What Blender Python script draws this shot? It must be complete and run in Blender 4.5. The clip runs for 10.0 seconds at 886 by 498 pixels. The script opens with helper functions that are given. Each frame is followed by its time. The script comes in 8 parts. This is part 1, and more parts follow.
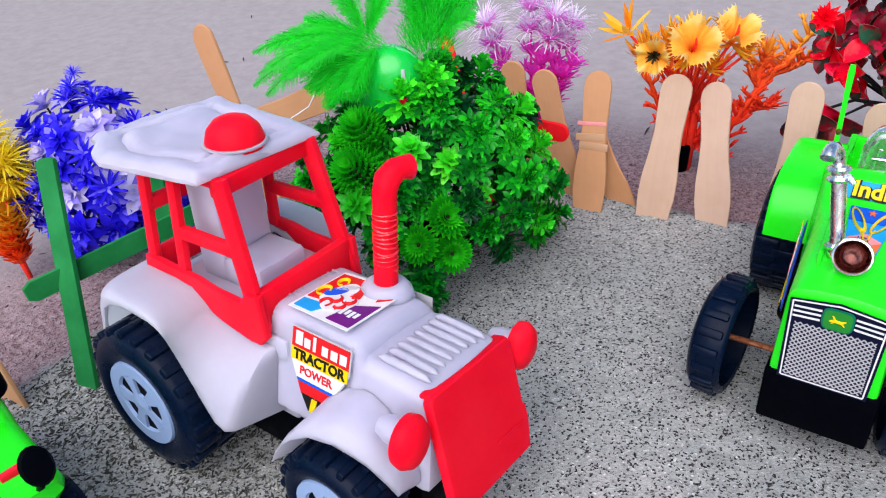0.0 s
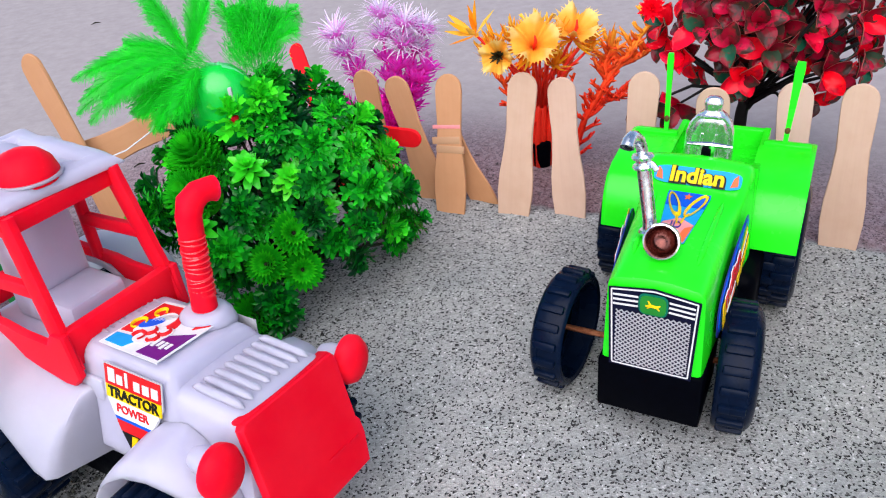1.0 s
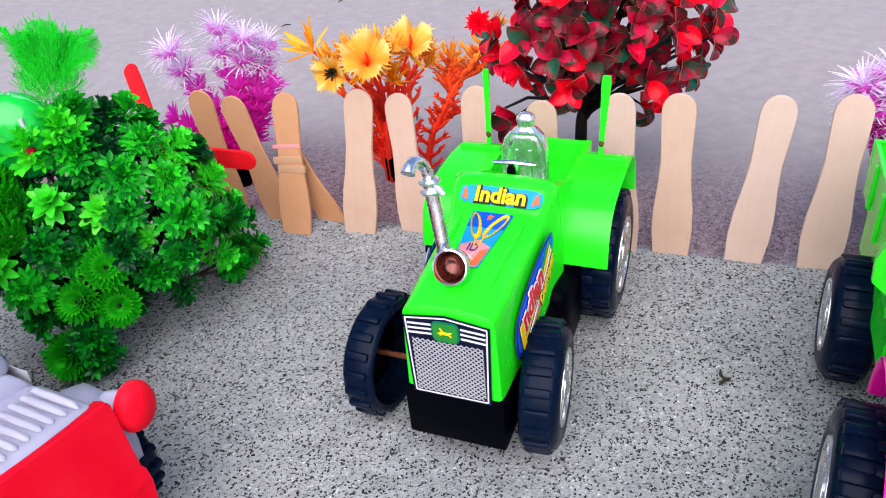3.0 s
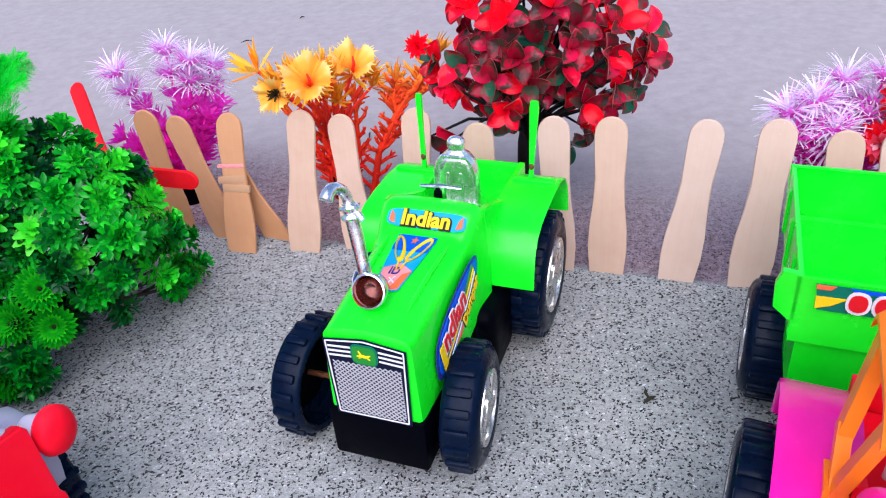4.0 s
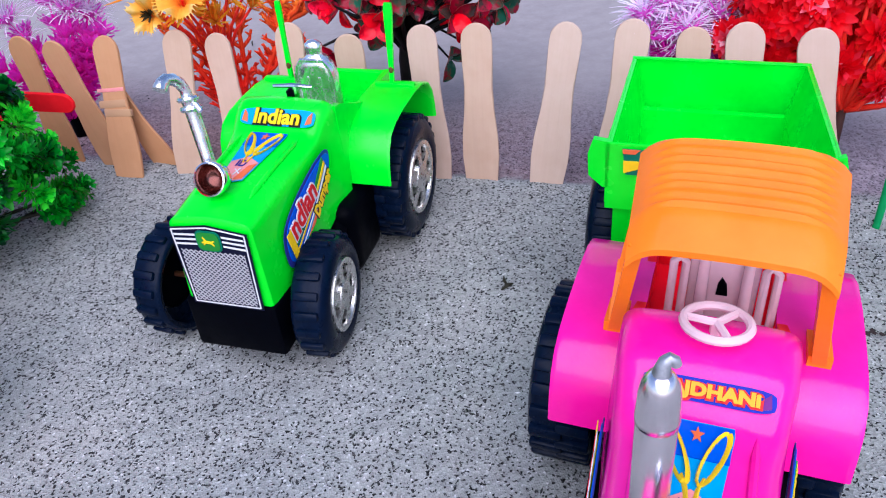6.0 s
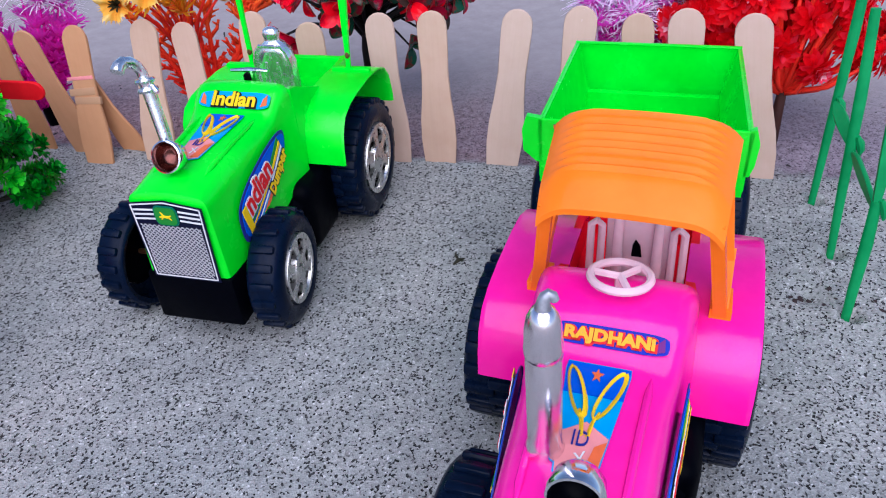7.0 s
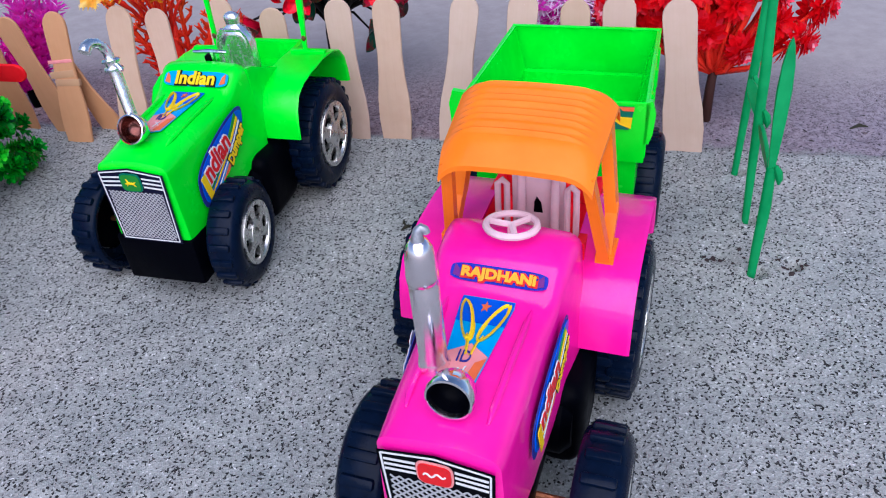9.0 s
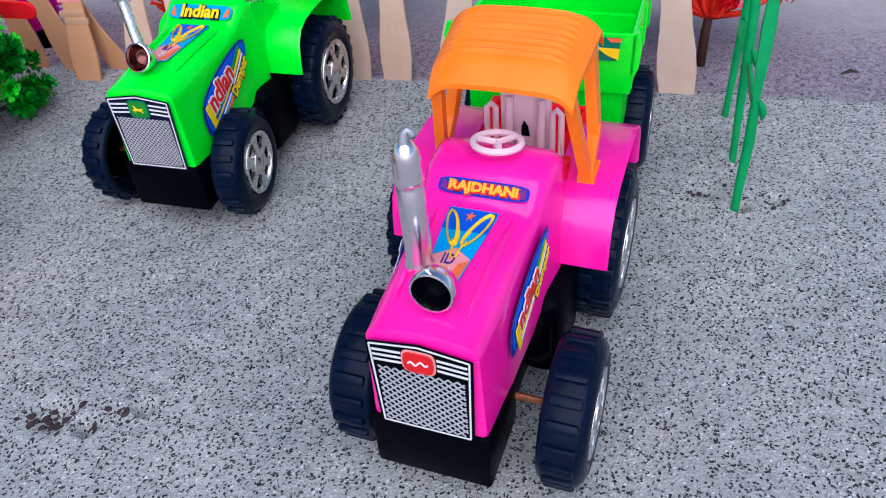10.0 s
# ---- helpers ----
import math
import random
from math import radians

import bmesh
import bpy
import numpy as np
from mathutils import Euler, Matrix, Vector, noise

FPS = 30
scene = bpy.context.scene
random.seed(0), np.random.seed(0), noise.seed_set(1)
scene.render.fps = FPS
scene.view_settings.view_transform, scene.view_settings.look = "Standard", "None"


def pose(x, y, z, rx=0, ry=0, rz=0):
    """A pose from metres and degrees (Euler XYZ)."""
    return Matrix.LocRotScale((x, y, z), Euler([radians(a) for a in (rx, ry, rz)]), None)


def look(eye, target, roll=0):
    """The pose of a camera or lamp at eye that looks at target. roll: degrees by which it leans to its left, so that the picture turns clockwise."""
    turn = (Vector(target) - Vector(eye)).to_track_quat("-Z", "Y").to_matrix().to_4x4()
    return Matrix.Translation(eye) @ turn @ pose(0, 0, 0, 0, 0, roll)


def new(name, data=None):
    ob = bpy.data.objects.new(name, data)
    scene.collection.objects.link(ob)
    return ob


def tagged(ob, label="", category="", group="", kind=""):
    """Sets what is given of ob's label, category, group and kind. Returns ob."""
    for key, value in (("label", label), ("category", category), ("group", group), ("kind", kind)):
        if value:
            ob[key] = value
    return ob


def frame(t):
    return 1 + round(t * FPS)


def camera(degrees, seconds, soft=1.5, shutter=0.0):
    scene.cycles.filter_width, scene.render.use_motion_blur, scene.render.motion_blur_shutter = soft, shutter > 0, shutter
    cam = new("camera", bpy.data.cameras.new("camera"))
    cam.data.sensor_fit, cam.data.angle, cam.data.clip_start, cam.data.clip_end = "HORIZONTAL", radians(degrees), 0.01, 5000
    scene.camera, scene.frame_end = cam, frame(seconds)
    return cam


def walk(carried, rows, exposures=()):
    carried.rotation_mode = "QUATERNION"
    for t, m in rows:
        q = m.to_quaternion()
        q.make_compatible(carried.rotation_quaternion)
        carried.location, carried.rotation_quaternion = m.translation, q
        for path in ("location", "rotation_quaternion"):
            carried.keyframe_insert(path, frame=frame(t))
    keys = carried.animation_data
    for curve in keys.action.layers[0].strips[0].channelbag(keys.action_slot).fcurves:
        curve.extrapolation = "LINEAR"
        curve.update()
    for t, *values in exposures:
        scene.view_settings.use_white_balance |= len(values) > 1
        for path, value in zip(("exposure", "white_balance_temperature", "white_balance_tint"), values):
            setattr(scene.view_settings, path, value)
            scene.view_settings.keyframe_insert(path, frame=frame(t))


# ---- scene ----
cam = camera(60.1, 10.0, soft=1.1)
PATH = [
    (0, (0.056, 0.039, 0.223), (-0.043, 1.712, -0.868), -4.4),
    (0.5, (0.077, 0.043, 0.218), (0.08, 1.713, -0.881), -5.9),
    (1, (0.094, 0.041, 0.22), (0.166, 1.715, -0.871), -6.2),
    (1.5, (0.108, 0.039, 0.223), (0.24, 1.712, -0.866), -6.1),
    (2, (0.12, 0.043, 0.22), (0.292, 1.698, -0.889), -5.9),
    (2.5, (0.131, 0.046, 0.218), (0.342, 1.696, -0.892), -5.9),
    (4, (0.162, 0.039, 0.225), (0.46, 1.692, -0.86), -4.7),
    (4.5, (0.168, 0.035, 0.222), (0.496, 1.663, -0.892), -4.4),
    (5, (0.175, 0.028, 0.217), (0.523, 1.632, -0.925), -4.9),
    (5.5, (0.184, 0.015, 0.211), (0.547, 1.605, -0.947), -5.0),
    (6, (0.194, 0.005, 0.207), (0.573, 1.578, -0.968), -5.2),
    (6.2, (0.195, 0.0, 0.204), (0.583, 1.562, -0.983), -5.0),
    (7.5, (0.213, -0.023, 0.211), (0.624, 1.536, -0.973), -5.2),
    (8, (0.219, -0.029, 0.213), (0.64, 1.526, -0.972), -5.1),
    (8.5, (0.219, -0.04, 0.217), (0.636, 1.513, -0.972), -5.2),
    (9, (0.218, -0.053, 0.216), (0.619, 1.489, -0.993), -5.3),
    (9.5, (0.217, -0.066, 0.213), (0.575, 1.478, -1.007), -5.9),
    (10, (0.217, -0.074, 0.212), (0.579, 1.421, -1.067), -5.1),
]
EXPOSURES = [(0, 0.40, 6350, 14), (2.5, 0.62, 6350, 15), (5, 0.57, 5700, 19), (7.5, 0.13, 5700, 19), (10, 0.18, 5750, 15.5)]
walk(cam, [(t, look(eye, target, roll)) for t, eye, target, roll in PATH], EXPOSURES)

# ---- world, light, exposure ----
world = bpy.data.worlds.new("sky")
scene.world = world
world.use_nodes = True
wn = world.node_tree
sky = wn.nodes.new("ShaderNodeTexSky")
sky.sky_type, sky.sun_disc = "NISHITA", False
sky.sun_elevation, sky.sun_rotation = radians(50), radians(198)
wn.nodes["Background"].inputs["Strength"].default_value = 0.125
wn.links.new(sky.outputs["Color"], wn.nodes["Background"].inputs["Color"])
sun_data = bpy.data.lights.new("sun", "SUN")
sun_data.energy, sun_data.angle, sun_data.color = 3.0, radians(80), (1.0, 0.955, 0.92)
sun = new("sun", sun_data)
sun.matrix_world = look((-0.6, -1.85, 2.3), (0.0, 0.0, 0.0))


# ---- materials ----
def node_material(name, rough=0.5, metal=0.0, spec=0.5):
    m = bpy.data.materials.new(name)
    m.use_nodes = True
    b = m.node_tree.nodes["Principled BSDF"]
    b.inputs["Roughness"].default_value = rough
    b.inputs["Metallic"].default_value = metal
    b.inputs["Specular IOR Level"].default_value = spec
    return m, m.node_tree, b


def add_node(tree, kind, **values):
    n = tree.nodes.new(kind)
    for key, value in values.items():
        n.inputs[key.replace("_", " ")].default_value = value
    return n


def ramp(tree, fac, stops):
    r = tree.nodes.new("ShaderNodeValToRGB")
    while len(r.color_ramp.elements) < len(stops):
        r.color_ramp.elements.new(0.5)
    for e, (p, c) in zip(r.color_ramp.elements, stops):
        e.position, e.color = p, (*c, 1)
    tree.links.new(fac, r.inputs["Fac"])
    return r.outputs["Color"]


def mixed(tree, kind, fac, a, b):
    x = tree.nodes.new("ShaderNodeMix")
    x.data_type, x.blend_type = "RGBA", kind
    for socket, value in ((x.inputs[0], fac), (x.inputs[6], a), (x.inputs[7], b)):
        if isinstance(value, bpy.types.NodeSocket):
            tree.links.new(value, socket)
        elif isinstance(value, (int, float)):
            socket.default_value = value
        else:
            socket.default_value = (*value, 1)
    return x.outputs[2]


def noise_of(tree, scale, detail=4.0, rough=0.6, coords="Object"):
    tc = tree.nodes.new("ShaderNodeTexCoord")
    n = add_node(tree, "ShaderNodeTexNoise", Scale=scale, Detail=detail, Roughness=rough)
    tree.links.new(tc.outputs[coords], n.inputs["Vector"])
    return n.outputs["Fac"]


def bump(tree, bsdf, height, strength, distance):
    b = tree.nodes.new("ShaderNodeBump")
    b.inputs["Strength"].default_value, b.inputs["Distance"].default_value = strength, distance
    tree.links.new(height, b.inputs["Height"])
    tree.links.new(b.outputs["Normal"], bsdf.inputs["Normal"])


def plastic(name, colour, rough=0.32, wear=0.12, glow=0.0):
    """Moulded toy plastic: faint cloudiness, scuffs in the gloss, a little dust."""
    m, t, b = node_material(name, rough, spec=0.12)
    n1, n2 = noise_of(t, 45.0), noise_of(t, 700.0, 2.0)
    dark = tuple(c * (1 - wear) for c in colour)
    lightc = tuple(min(1.0, c * (1 + wear * 0.5) + 0.01) for c in colour)
    c = ramp(t, n1, [(0.3, dark), (0.7, lightc)])
    dusty = ramp(t, n2, [(0.66, (0, 0, 0)), (0.8, (1, 1, 1))])
    sep = t.nodes.new("ShaderNodeMath")
    sep.operation = "MULTIPLY"
    sep.inputs[1].default_value = 0.025
    t.links.new(dusty, sep.inputs[0])
    c = mixed(t, "MIX", sep.outputs[0], c, (0.5, 0.48, 0.45))
    t.links.new(c, b.inputs["Base Color"])
    r = t.nodes.new("ShaderNodeMapRange")
    r.inputs["To Min"].default_value, r.inputs["To Max"].default_value = rough * 0.75, rough * 1.4
    t.links.new(n1, r.inputs["Value"])
    t.links.new(r.outputs["Result"], b.inputs["Roughness"])
    if glow:
        b.inputs["Subsurface Weight"].default_value = glow
        b.inputs["Subsurface Radius"].default_value = (0.010, 0.010, 0.010)
        b.inputs["Subsurface Scale"].default_value = 1.0
    bump(t, b, noise_of(t, 260.0, 3.0), 0.12, 0.0004)
    return m


def plain_print(name, colour, rough=0.3):
    """Printed sticker ink."""
    m, t, b = node_material(name, rough, spec=0.15)
    c = ramp(t, noise_of(t, 220.0), [(0.3, tuple(x * 0.86 for x in colour)), (0.7, colour)])
    t.links.new(c, b.inputs["Base Color"])
    return m


def foliage(name, stops, spread=0.25, rough=0.4, per="ISLAND", axis=None, low=0.0, high=0.1, through_light=0.22, spec=0.15):
    """Plastic leaves: colour by piece, or up the plant between two heights."""
    m, t, b = node_material(name, rough)
    geo = t.nodes.new("ShaderNodeNewGeometry")
    if per == "OBJECT":
        rnd = t.nodes.new("ShaderNodeObjectInfo").outputs["Random"]
    else:
        rnd = geo.outputs["Random Per Island"]
    fac = rnd
    if per == "BOTH":
        av = t.nodes.new("ShaderNodeMath")
        av.operation = "MULTIPLY_ADD"
        av.inputs[1].default_value = 0.55
        half = t.nodes.new("ShaderNodeMath")
        half.operation = "MULTIPLY"
        half.inputs[1].default_value = 0.45
        t.links.new(geo.outputs["Random Per Island"], half.inputs[0])
        t.links.new(t.nodes.new("ShaderNodeObjectInfo").outputs["Random"], av.inputs[0])
        t.links.new(half.outputs[0], av.inputs[2])
        fac = av.outputs[0]
    if axis:
        tc = t.nodes.new("ShaderNodeTexCoord")
        sp = t.nodes.new("ShaderNodeSeparateXYZ")
        t.links.new(tc.outputs["Object"], sp.inputs[0])
        mr = t.nodes.new("ShaderNodeMapRange")
        mr.inputs["From Min"].default_value, mr.inputs["From Max"].default_value = low, high
        t.links.new(sp.outputs[axis], mr.inputs["Value"])
        ad = t.nodes.new("ShaderNodeMath")
        ad.operation = "MULTIPLY_ADD"
        ad.inputs[1].default_value = spread
        t.links.new(rnd, ad.inputs[0])
        t.links.new(mr.outputs["Result"], ad.inputs[2])
        fac = ad.outputs[0]
    c = ramp(t, fac, stops)
    c = mixed(t, "MULTIPLY", 0.3, c, ramp(t, noise_of(t, 320.0), [(0.3, (0.55, 0.55, 0.55)), (0.7, (1, 1, 1))]))
    t.links.new(c, b.inputs["Base Color"])
    b.inputs["Specular IOR Level"].default_value = spec
    tr = t.nodes.new("ShaderNodeBsdfTranslucent")
    t.links.new(c, tr.inputs["Color"])
    mx = t.nodes.new("ShaderNodeMixShader")
    mx.inputs[0].default_value = through_light
    t.links.new(b.outputs["BSDF"], mx.inputs[1])
    t.links.new(tr.outputs["BSDF"], mx.inputs[2])
    t.links.new(mx.outputs["Shader"], t.nodes["Material Output"].inputs["Surface"])
    return m


def wood_material(name, shade):
    m, t, b = node_material(name, 0.62, spec=0.2)
    tc = t.nodes.new("ShaderNodeTexCoord")
    mp = t.nodes.new("ShaderNodeMapping")
    mp.inputs["Scale"].default_value = (420, 420, 22)
    t.links.new(tc.outputs["Object"], mp.inputs["Vector"])
    n = add_node(t, "ShaderNodeTexNoise", Scale=1.0, Detail=5.0, Roughness=0.65)
    t.links.new(mp.outputs["Vector"], n.inputs["Vector"])
    oi = t.nodes.new("ShaderNodeObjectInfo")
    grain = ramp(t, n.outputs["Fac"], [(p, tuple(k * v for v in shade)) for p, k in ((0.25, 0.96), (0.5, 1.0), (0.75, 1.03))])
    tone = ramp(t, oi.outputs["Random"], [(0.0, (1.0, 0.97, 1.0)), (0.4, (1.0, 0.93, 0.88)), (0.75, (0.97, 0.88, 0.78)), (1.0, (0.98, 0.98, 0.98))])
    c = mixed(t, "MULTIPLY", 1.0, grain, tone)
    c = mixed(t, "MULTIPLY", 0.35, c, ramp(t, noise_of(t, 60.0), [(0.35, (0.86, 0.78, 0.70)), (0.6, (1, 1, 1))]))
    t.links.new(c, b.inputs["Base Color"])
    bump(t, b, n.outputs["Fac"], 0.08, 0.0003)
    return m


def sand_material():
    """Grey coarse sand on the lane, browner loose soil behind the fence, smoother trodden ground beyond."""
    m, t, b = node_material("sand", 0.9, spec=0.25)
    tc = t.nodes.new("ShaderNodeTexCoord")
    vor = add_node(t, "ShaderNodeTexVoronoi", Scale=1300.0, Randomness=1.0)
    t.links.new(tc.outputs["Object"], vor.inputs["Vector"])
    sepc = t.nodes.new("ShaderNodeSeparateColor")
    t.links.new(vor.outputs["Color"], sepc.inputs["Color"])
    grains = ramp(t, sepc.outputs[0], [(0.0, (0.010, 0.010, 0.010)), (0.12, (0.055, 0.054, 0.054)), (0.17, (0.287, 0.294, 0.281)), (0.55, (0.358, 0.367, 0.350)), (0.96, (0.425, 0.436, 0.416)), (1.0, (0.66, 0.66, 0.66))])
    big = noise_of(t, 14.0, 5.0, 0.6)
    mid = noise_of(t, 120.0, 4.0, 0.6)
    c = mixed(t, "MULTIPLY", 0.8, grains, ramp(t, big, [(0.3, (0.74, 0.77, 0.80)), (0.5, (0.95, 0.95, 0.95)), (0.7, (1.12, 1.07, 1.06))]))
    c = mixed(t, "MULTIPLY", 0.5, c, ramp(t, mid, [(0.3, (0.7, 0.7, 0.7)), (0.65, (1, 1, 1))]))
    # soil behind the fence line
    sp = t.nodes.new("ShaderNodeSeparateXYZ")
    t.links.new(tc.outputs["Object"], sp.inputs[0])

    def math_node(op, a, bb):
        n = t.nodes.new("ShaderNodeMath")
        n.operation = op
        for i, v in enumerate((a, bb)):
            if isinstance(v, (int, float)):
                n.inputs[i].default_value = v
            else:
                t.links.new(v, n.inputs[i])
        return n.outputs[0]

    behind = math_node("ADD", math_node("SUBTRACT", sp.outputs["Y"], 0.503), math_node("MULTIPLY", sp.outputs["X"], 0.563))
    left = math_node("SUBTRACT", math_node("MULTIPLY", sp.outputs["Y"], 0.55), math_node("ADD", sp.outputs["X"], 0.305))
    d = math_node("MAXIMUM", behind, left)
    d = math_node("ADD", d, math_node("MULTIPLY", math_node("SUBTRACT", noise_of(t, 60.0, 4.0), 0.5), 0.03))
    soil_tone = ramp(t, noise_of(t, 300.0, 5.0, 0.7), [(0.32, (0.135, 0.076, 0.080)), (0.5, (0.290, 0.198, 0.205)), (0.72, (0.395, 0.310, 0.320))])
    soil_tone = mixed(t, "MULTIPLY", 0.85, soil_tone, ramp(t, sepc.outputs[1], [(0.0, (0.2, 0.2, 0.22)), (0.14, (0.4, 0.4, 0.42)), (0.2, (1, 1, 1)), (0.94, (1.1, 1.1, 1.12)), (1.0, (1.7, 1.7, 1.75))]))
    greyer = ramp(t, noise_of(t, 300.0, 5.0, 0.7), [(0.32, (0.105, 0.082, 0.098)), (0.5, (0.235, 0.198, 0.226)), (0.72, (0.32, 0.282, 0.308))])
    greyer = mixed(t, "MULTIPLY", 0.85, greyer, ramp(t, sepc.outputs[1], [(0.0, (0.2, 0.2, 0.22)), (0.14, (0.4, 0.4, 0.42)), (0.2, (1, 1, 1)), (1.0, (1.15, 1.15, 1.2))]))
    along = t.nodes.new("ShaderNodeMapRange")
    along.inputs["From Min"].default_value, along.inputs["From Max"].default_value = 0.26, 0.42
    t.links.new(math_node("ADD", sp.outputs["X"], math_node("MULTIPLY", math_node("SUBTRACT", noise_of(t, 22.0, 4.0), 0.5), 0.2)), along.inputs["Value"])
    soil_tone = mixed(t, "MIX", along.outputs["Result"], soil_tone, greyer)
    mr = t.nodes.new("ShaderNodeMapRange")
    mr.interpolation_type = "SMOOTHSTEP"
    mr.inputs["From Min"].default_value, mr.inputs["From Max"].default_value = 0.0, 0.012
    t.links.new(d, mr.inputs["Value"])
    c = mixed(t, "MIX", mr.outputs["Result"], c, soil_tone)
    far = t.nodes.new("ShaderNodeMapRange")
    far.interpolation_type = "SMOOTHSTEP"
    far.inputs["From Min"].default_value, far.inputs["From Max"].default_value = 0.035, 0.17
    t.links.new(d, far.inputs["Value"])
    far_tone = ramp(t, noise_of(t, 90.0, 6.0, 0.7), [(0.3, (0.305, 0.270, 0.264)), (0.7, (0.385, 0.342, 0.334))])
    c = mixed(t, "MIX", far.outputs["Result"], c, far_tone)
    vl = t.nodes.new("ShaderNodeVectorMath")
    vl.operation = "DISTANCE"
    vl.inputs[1].default_value = (0.2, 0.3, 0.0)
    t.links.new(tc.outputs["Object"], vl.inputs[0])
    rim = t.nodes.new("ShaderNodeMapRange")
    rim.interpolation_type = "SMOOTHSTEP"
    rim.inputs["From Min"].default_value, rim.inputs["From Max"].default_value = 0.55, 1.1
    t.links.new(vl.outputs["Value"], rim.inputs["Value"])
    c = mixed(t, "MIX", rim.outputs["Result"], c, far_tone)
    t.links.new(c, b.inputs["Base Color"])
    h = mixed(t, "ADD", 0.6, vor.outputs["Distance"], noise_of(t, 420.0, 4.0))
    h = mixed(t, "MIX", far.outputs["Result"], h, (0.5, 0.5, 0.5))
    bump(t, b, h, 0.45, 0.0008)
    return m


def chrome(name, colour=(0.86, 0.87, 0.9), rough=0.1, dents=0.15):
    m, t, b = node_material(name, rough, 1.0)
    c = ramp(t, noise_of(t, 150.0), [(0.35, tuple(x * 0.8 for x in colour)), (0.65, colour)])
    t.links.new(c, b.inputs["Base Color"])
    r = ramp(t, noise_of(t, 400.0), [(0.4, (rough,) * 3), (0.75, (rough * 2.6,) * 3)])
    t.links.new(r, b.inputs["Roughness"])
    bump(t, b, noise_of(t, 130.0, 2.0), dents, 0.0006)
    return m


def rubber(name="black_rubber", colour=(0.0014, 0.0048, 0.0155), spec=0.09, rough=0.20):
    """Moulded black plastic: deep, with crisp gloss and a little dust caught in the grain."""
    m, t, b = node_material(name, rough, spec=spec)
    n = noise_of(t, 260.0, 5.0, 0.7)
    c = ramp(t, n, [(0.35, colour), (0.66, tuple(x * 1.5 for x in colour)), (0.74, tuple(x * 1.5 for x in colour)), (0.82, (0.08, 0.09, 0.11))])
    t.links.new(c, b.inputs["Base Color"])
    r = ramp(t, noise_of(t, 90.0), [(0.35, (rough,) * 3), (0.7, (rough * 1.9,) * 3)])
    t.links.new(r, b.inputs["Roughness"])
    bump(t, b, n, 0.16, 0.0004)
    return m


LIME = plastic("lime_plastic", (0.006, 0.82, 0.004), 0.24)
PINK = plastic("pink_plastic", (0.95, 0.004, 0.33), 0.16)
WHITE = plastic("white_plastic", (0.455, 0.44, 0.555), 0.30, 0.05, 0.8)
RED = plastic("red_plastic", (0.98, 0.002, 0.018), 0.4, 0.08, 0.5)
WHITE.node_tree.nodes["Principled BSDF"].inputs["Specular IOR Level"].default_value = 0.3
RED.node_tree.nodes["Principled BSDF"].inputs["Specular IOR Level"].default_value = 0.05
ORANGE = plastic("orange_plastic", (1.0, 0.205, 0.006), 0.22)
for glossy in (LIME, PINK):
    glossy.node_tree.nodes["Principled BSDF"].inputs["Specular IOR Level"].default_value = 0.42
BLACK = rubber()
BLACK_PLASTIC = rubber("black_plastic", (0.0006, 0.0008, 0.0020), 0.025, 0.28)
GREY_RIM = plastic("grey_rim_plastic", (0.24, 0.34, 0.54), 0.45)
CHROME = chrome("chrome")
SILVER = chrome("silver_rim", (0.74, 0.73, 0.70), 0.22)
DULL_METAL = chrome("dull_metal", (0.50, 0.50, 0.54), 0.38)
FROSTED = node_material("frosted_chrome", 0.24, 1.0)[0]
FROSTED.node_tree.nodes["Principled BSDF"].inputs["Base Color"].default_value = (0.90, 0.82, 0.86, 1)
PALE_METAL = chrome("pale_metal", (0.92, 0.93, 0.94), 0.17, 0.08)
SEAT_SILVER = chrome("seat_silver", (0.97, 0.98, 1.0), 0.14)
SEAT_SILVER.node_tree.nodes["Principled BSDF"].inputs["Metallic"].default_value = 0.92
ROSY_SILVER = plastic("rosy_silver", (0.78, 0.55, 0.60), 0.12, 0.25)
# chrome lamp bowl, the brown it reflects painted in as its base colour
DARK_BOWL = chrome("dark_bowl", (0.16, 0.06, 0.05), 0.16)
AXLE = chrome("rusty_axle", (0.42, 0.16, 0.08), 0.45)
BROWN_KNOT = plastic("brown_knot", (0.10, 0.05, 0.015), 0.5)
SAND = sand_material()
WOOD, TAN_WOOD = wood_material("stick_wood", (0.58, 0.43, 0.345)), wood_material("tan_stick_wood", (0.55, 0.30, 0.155))
GREEN_PAINT = plastic("green_paint", (0.008, 0.20, 0.045), 0.5, 0.3)
STALK_GREEN = plastic("stalk_green", (0.006, 0.30, 0.085), 0.4, 0.3)
TAPE = plastic("red_tape", (0.95, 0.02, 0.03), 0.16, 0.1)
TAPE.node_tree.nodes["Principled BSDF"].inputs["Specular IOR Level"].default_value = 0.6
RED_PAINT = plastic("red_paint", (0.88, 0.004, 0.010), 0.5, 0.2)
INK_BLACK, INK_WHITE = plain_print("ink_black", (0.012, 0.012, 0.012)), plain_print("ink_white", (0.78, 0.78, 0.78))
INK_BLUE, INK_YELLOW = plain_print("ink_blue", (0.005, 0.10, 0.66)), plain_print("ink_yellow", (0.95, 0.62, 0.005))
INK_ORANGE, INK_RED = plain_print("ink_orange", (0.85, 0.16, 0.05)), plain_print("ink_red", (0.72, 0.015, 0.02))
INK_NAVY, INK_CYAN = plain_print("ink_navy", (0.02, 0.03, 0.25)), plain_print("ink_cyan", (0.01, 0.34, 0.76))
INK_GREEN, INK_PINK = plain_print("ink_green", (0.02, 0.25, 0.03)), plain_print("ink_pink", (0.85, 0.30, 0.30))
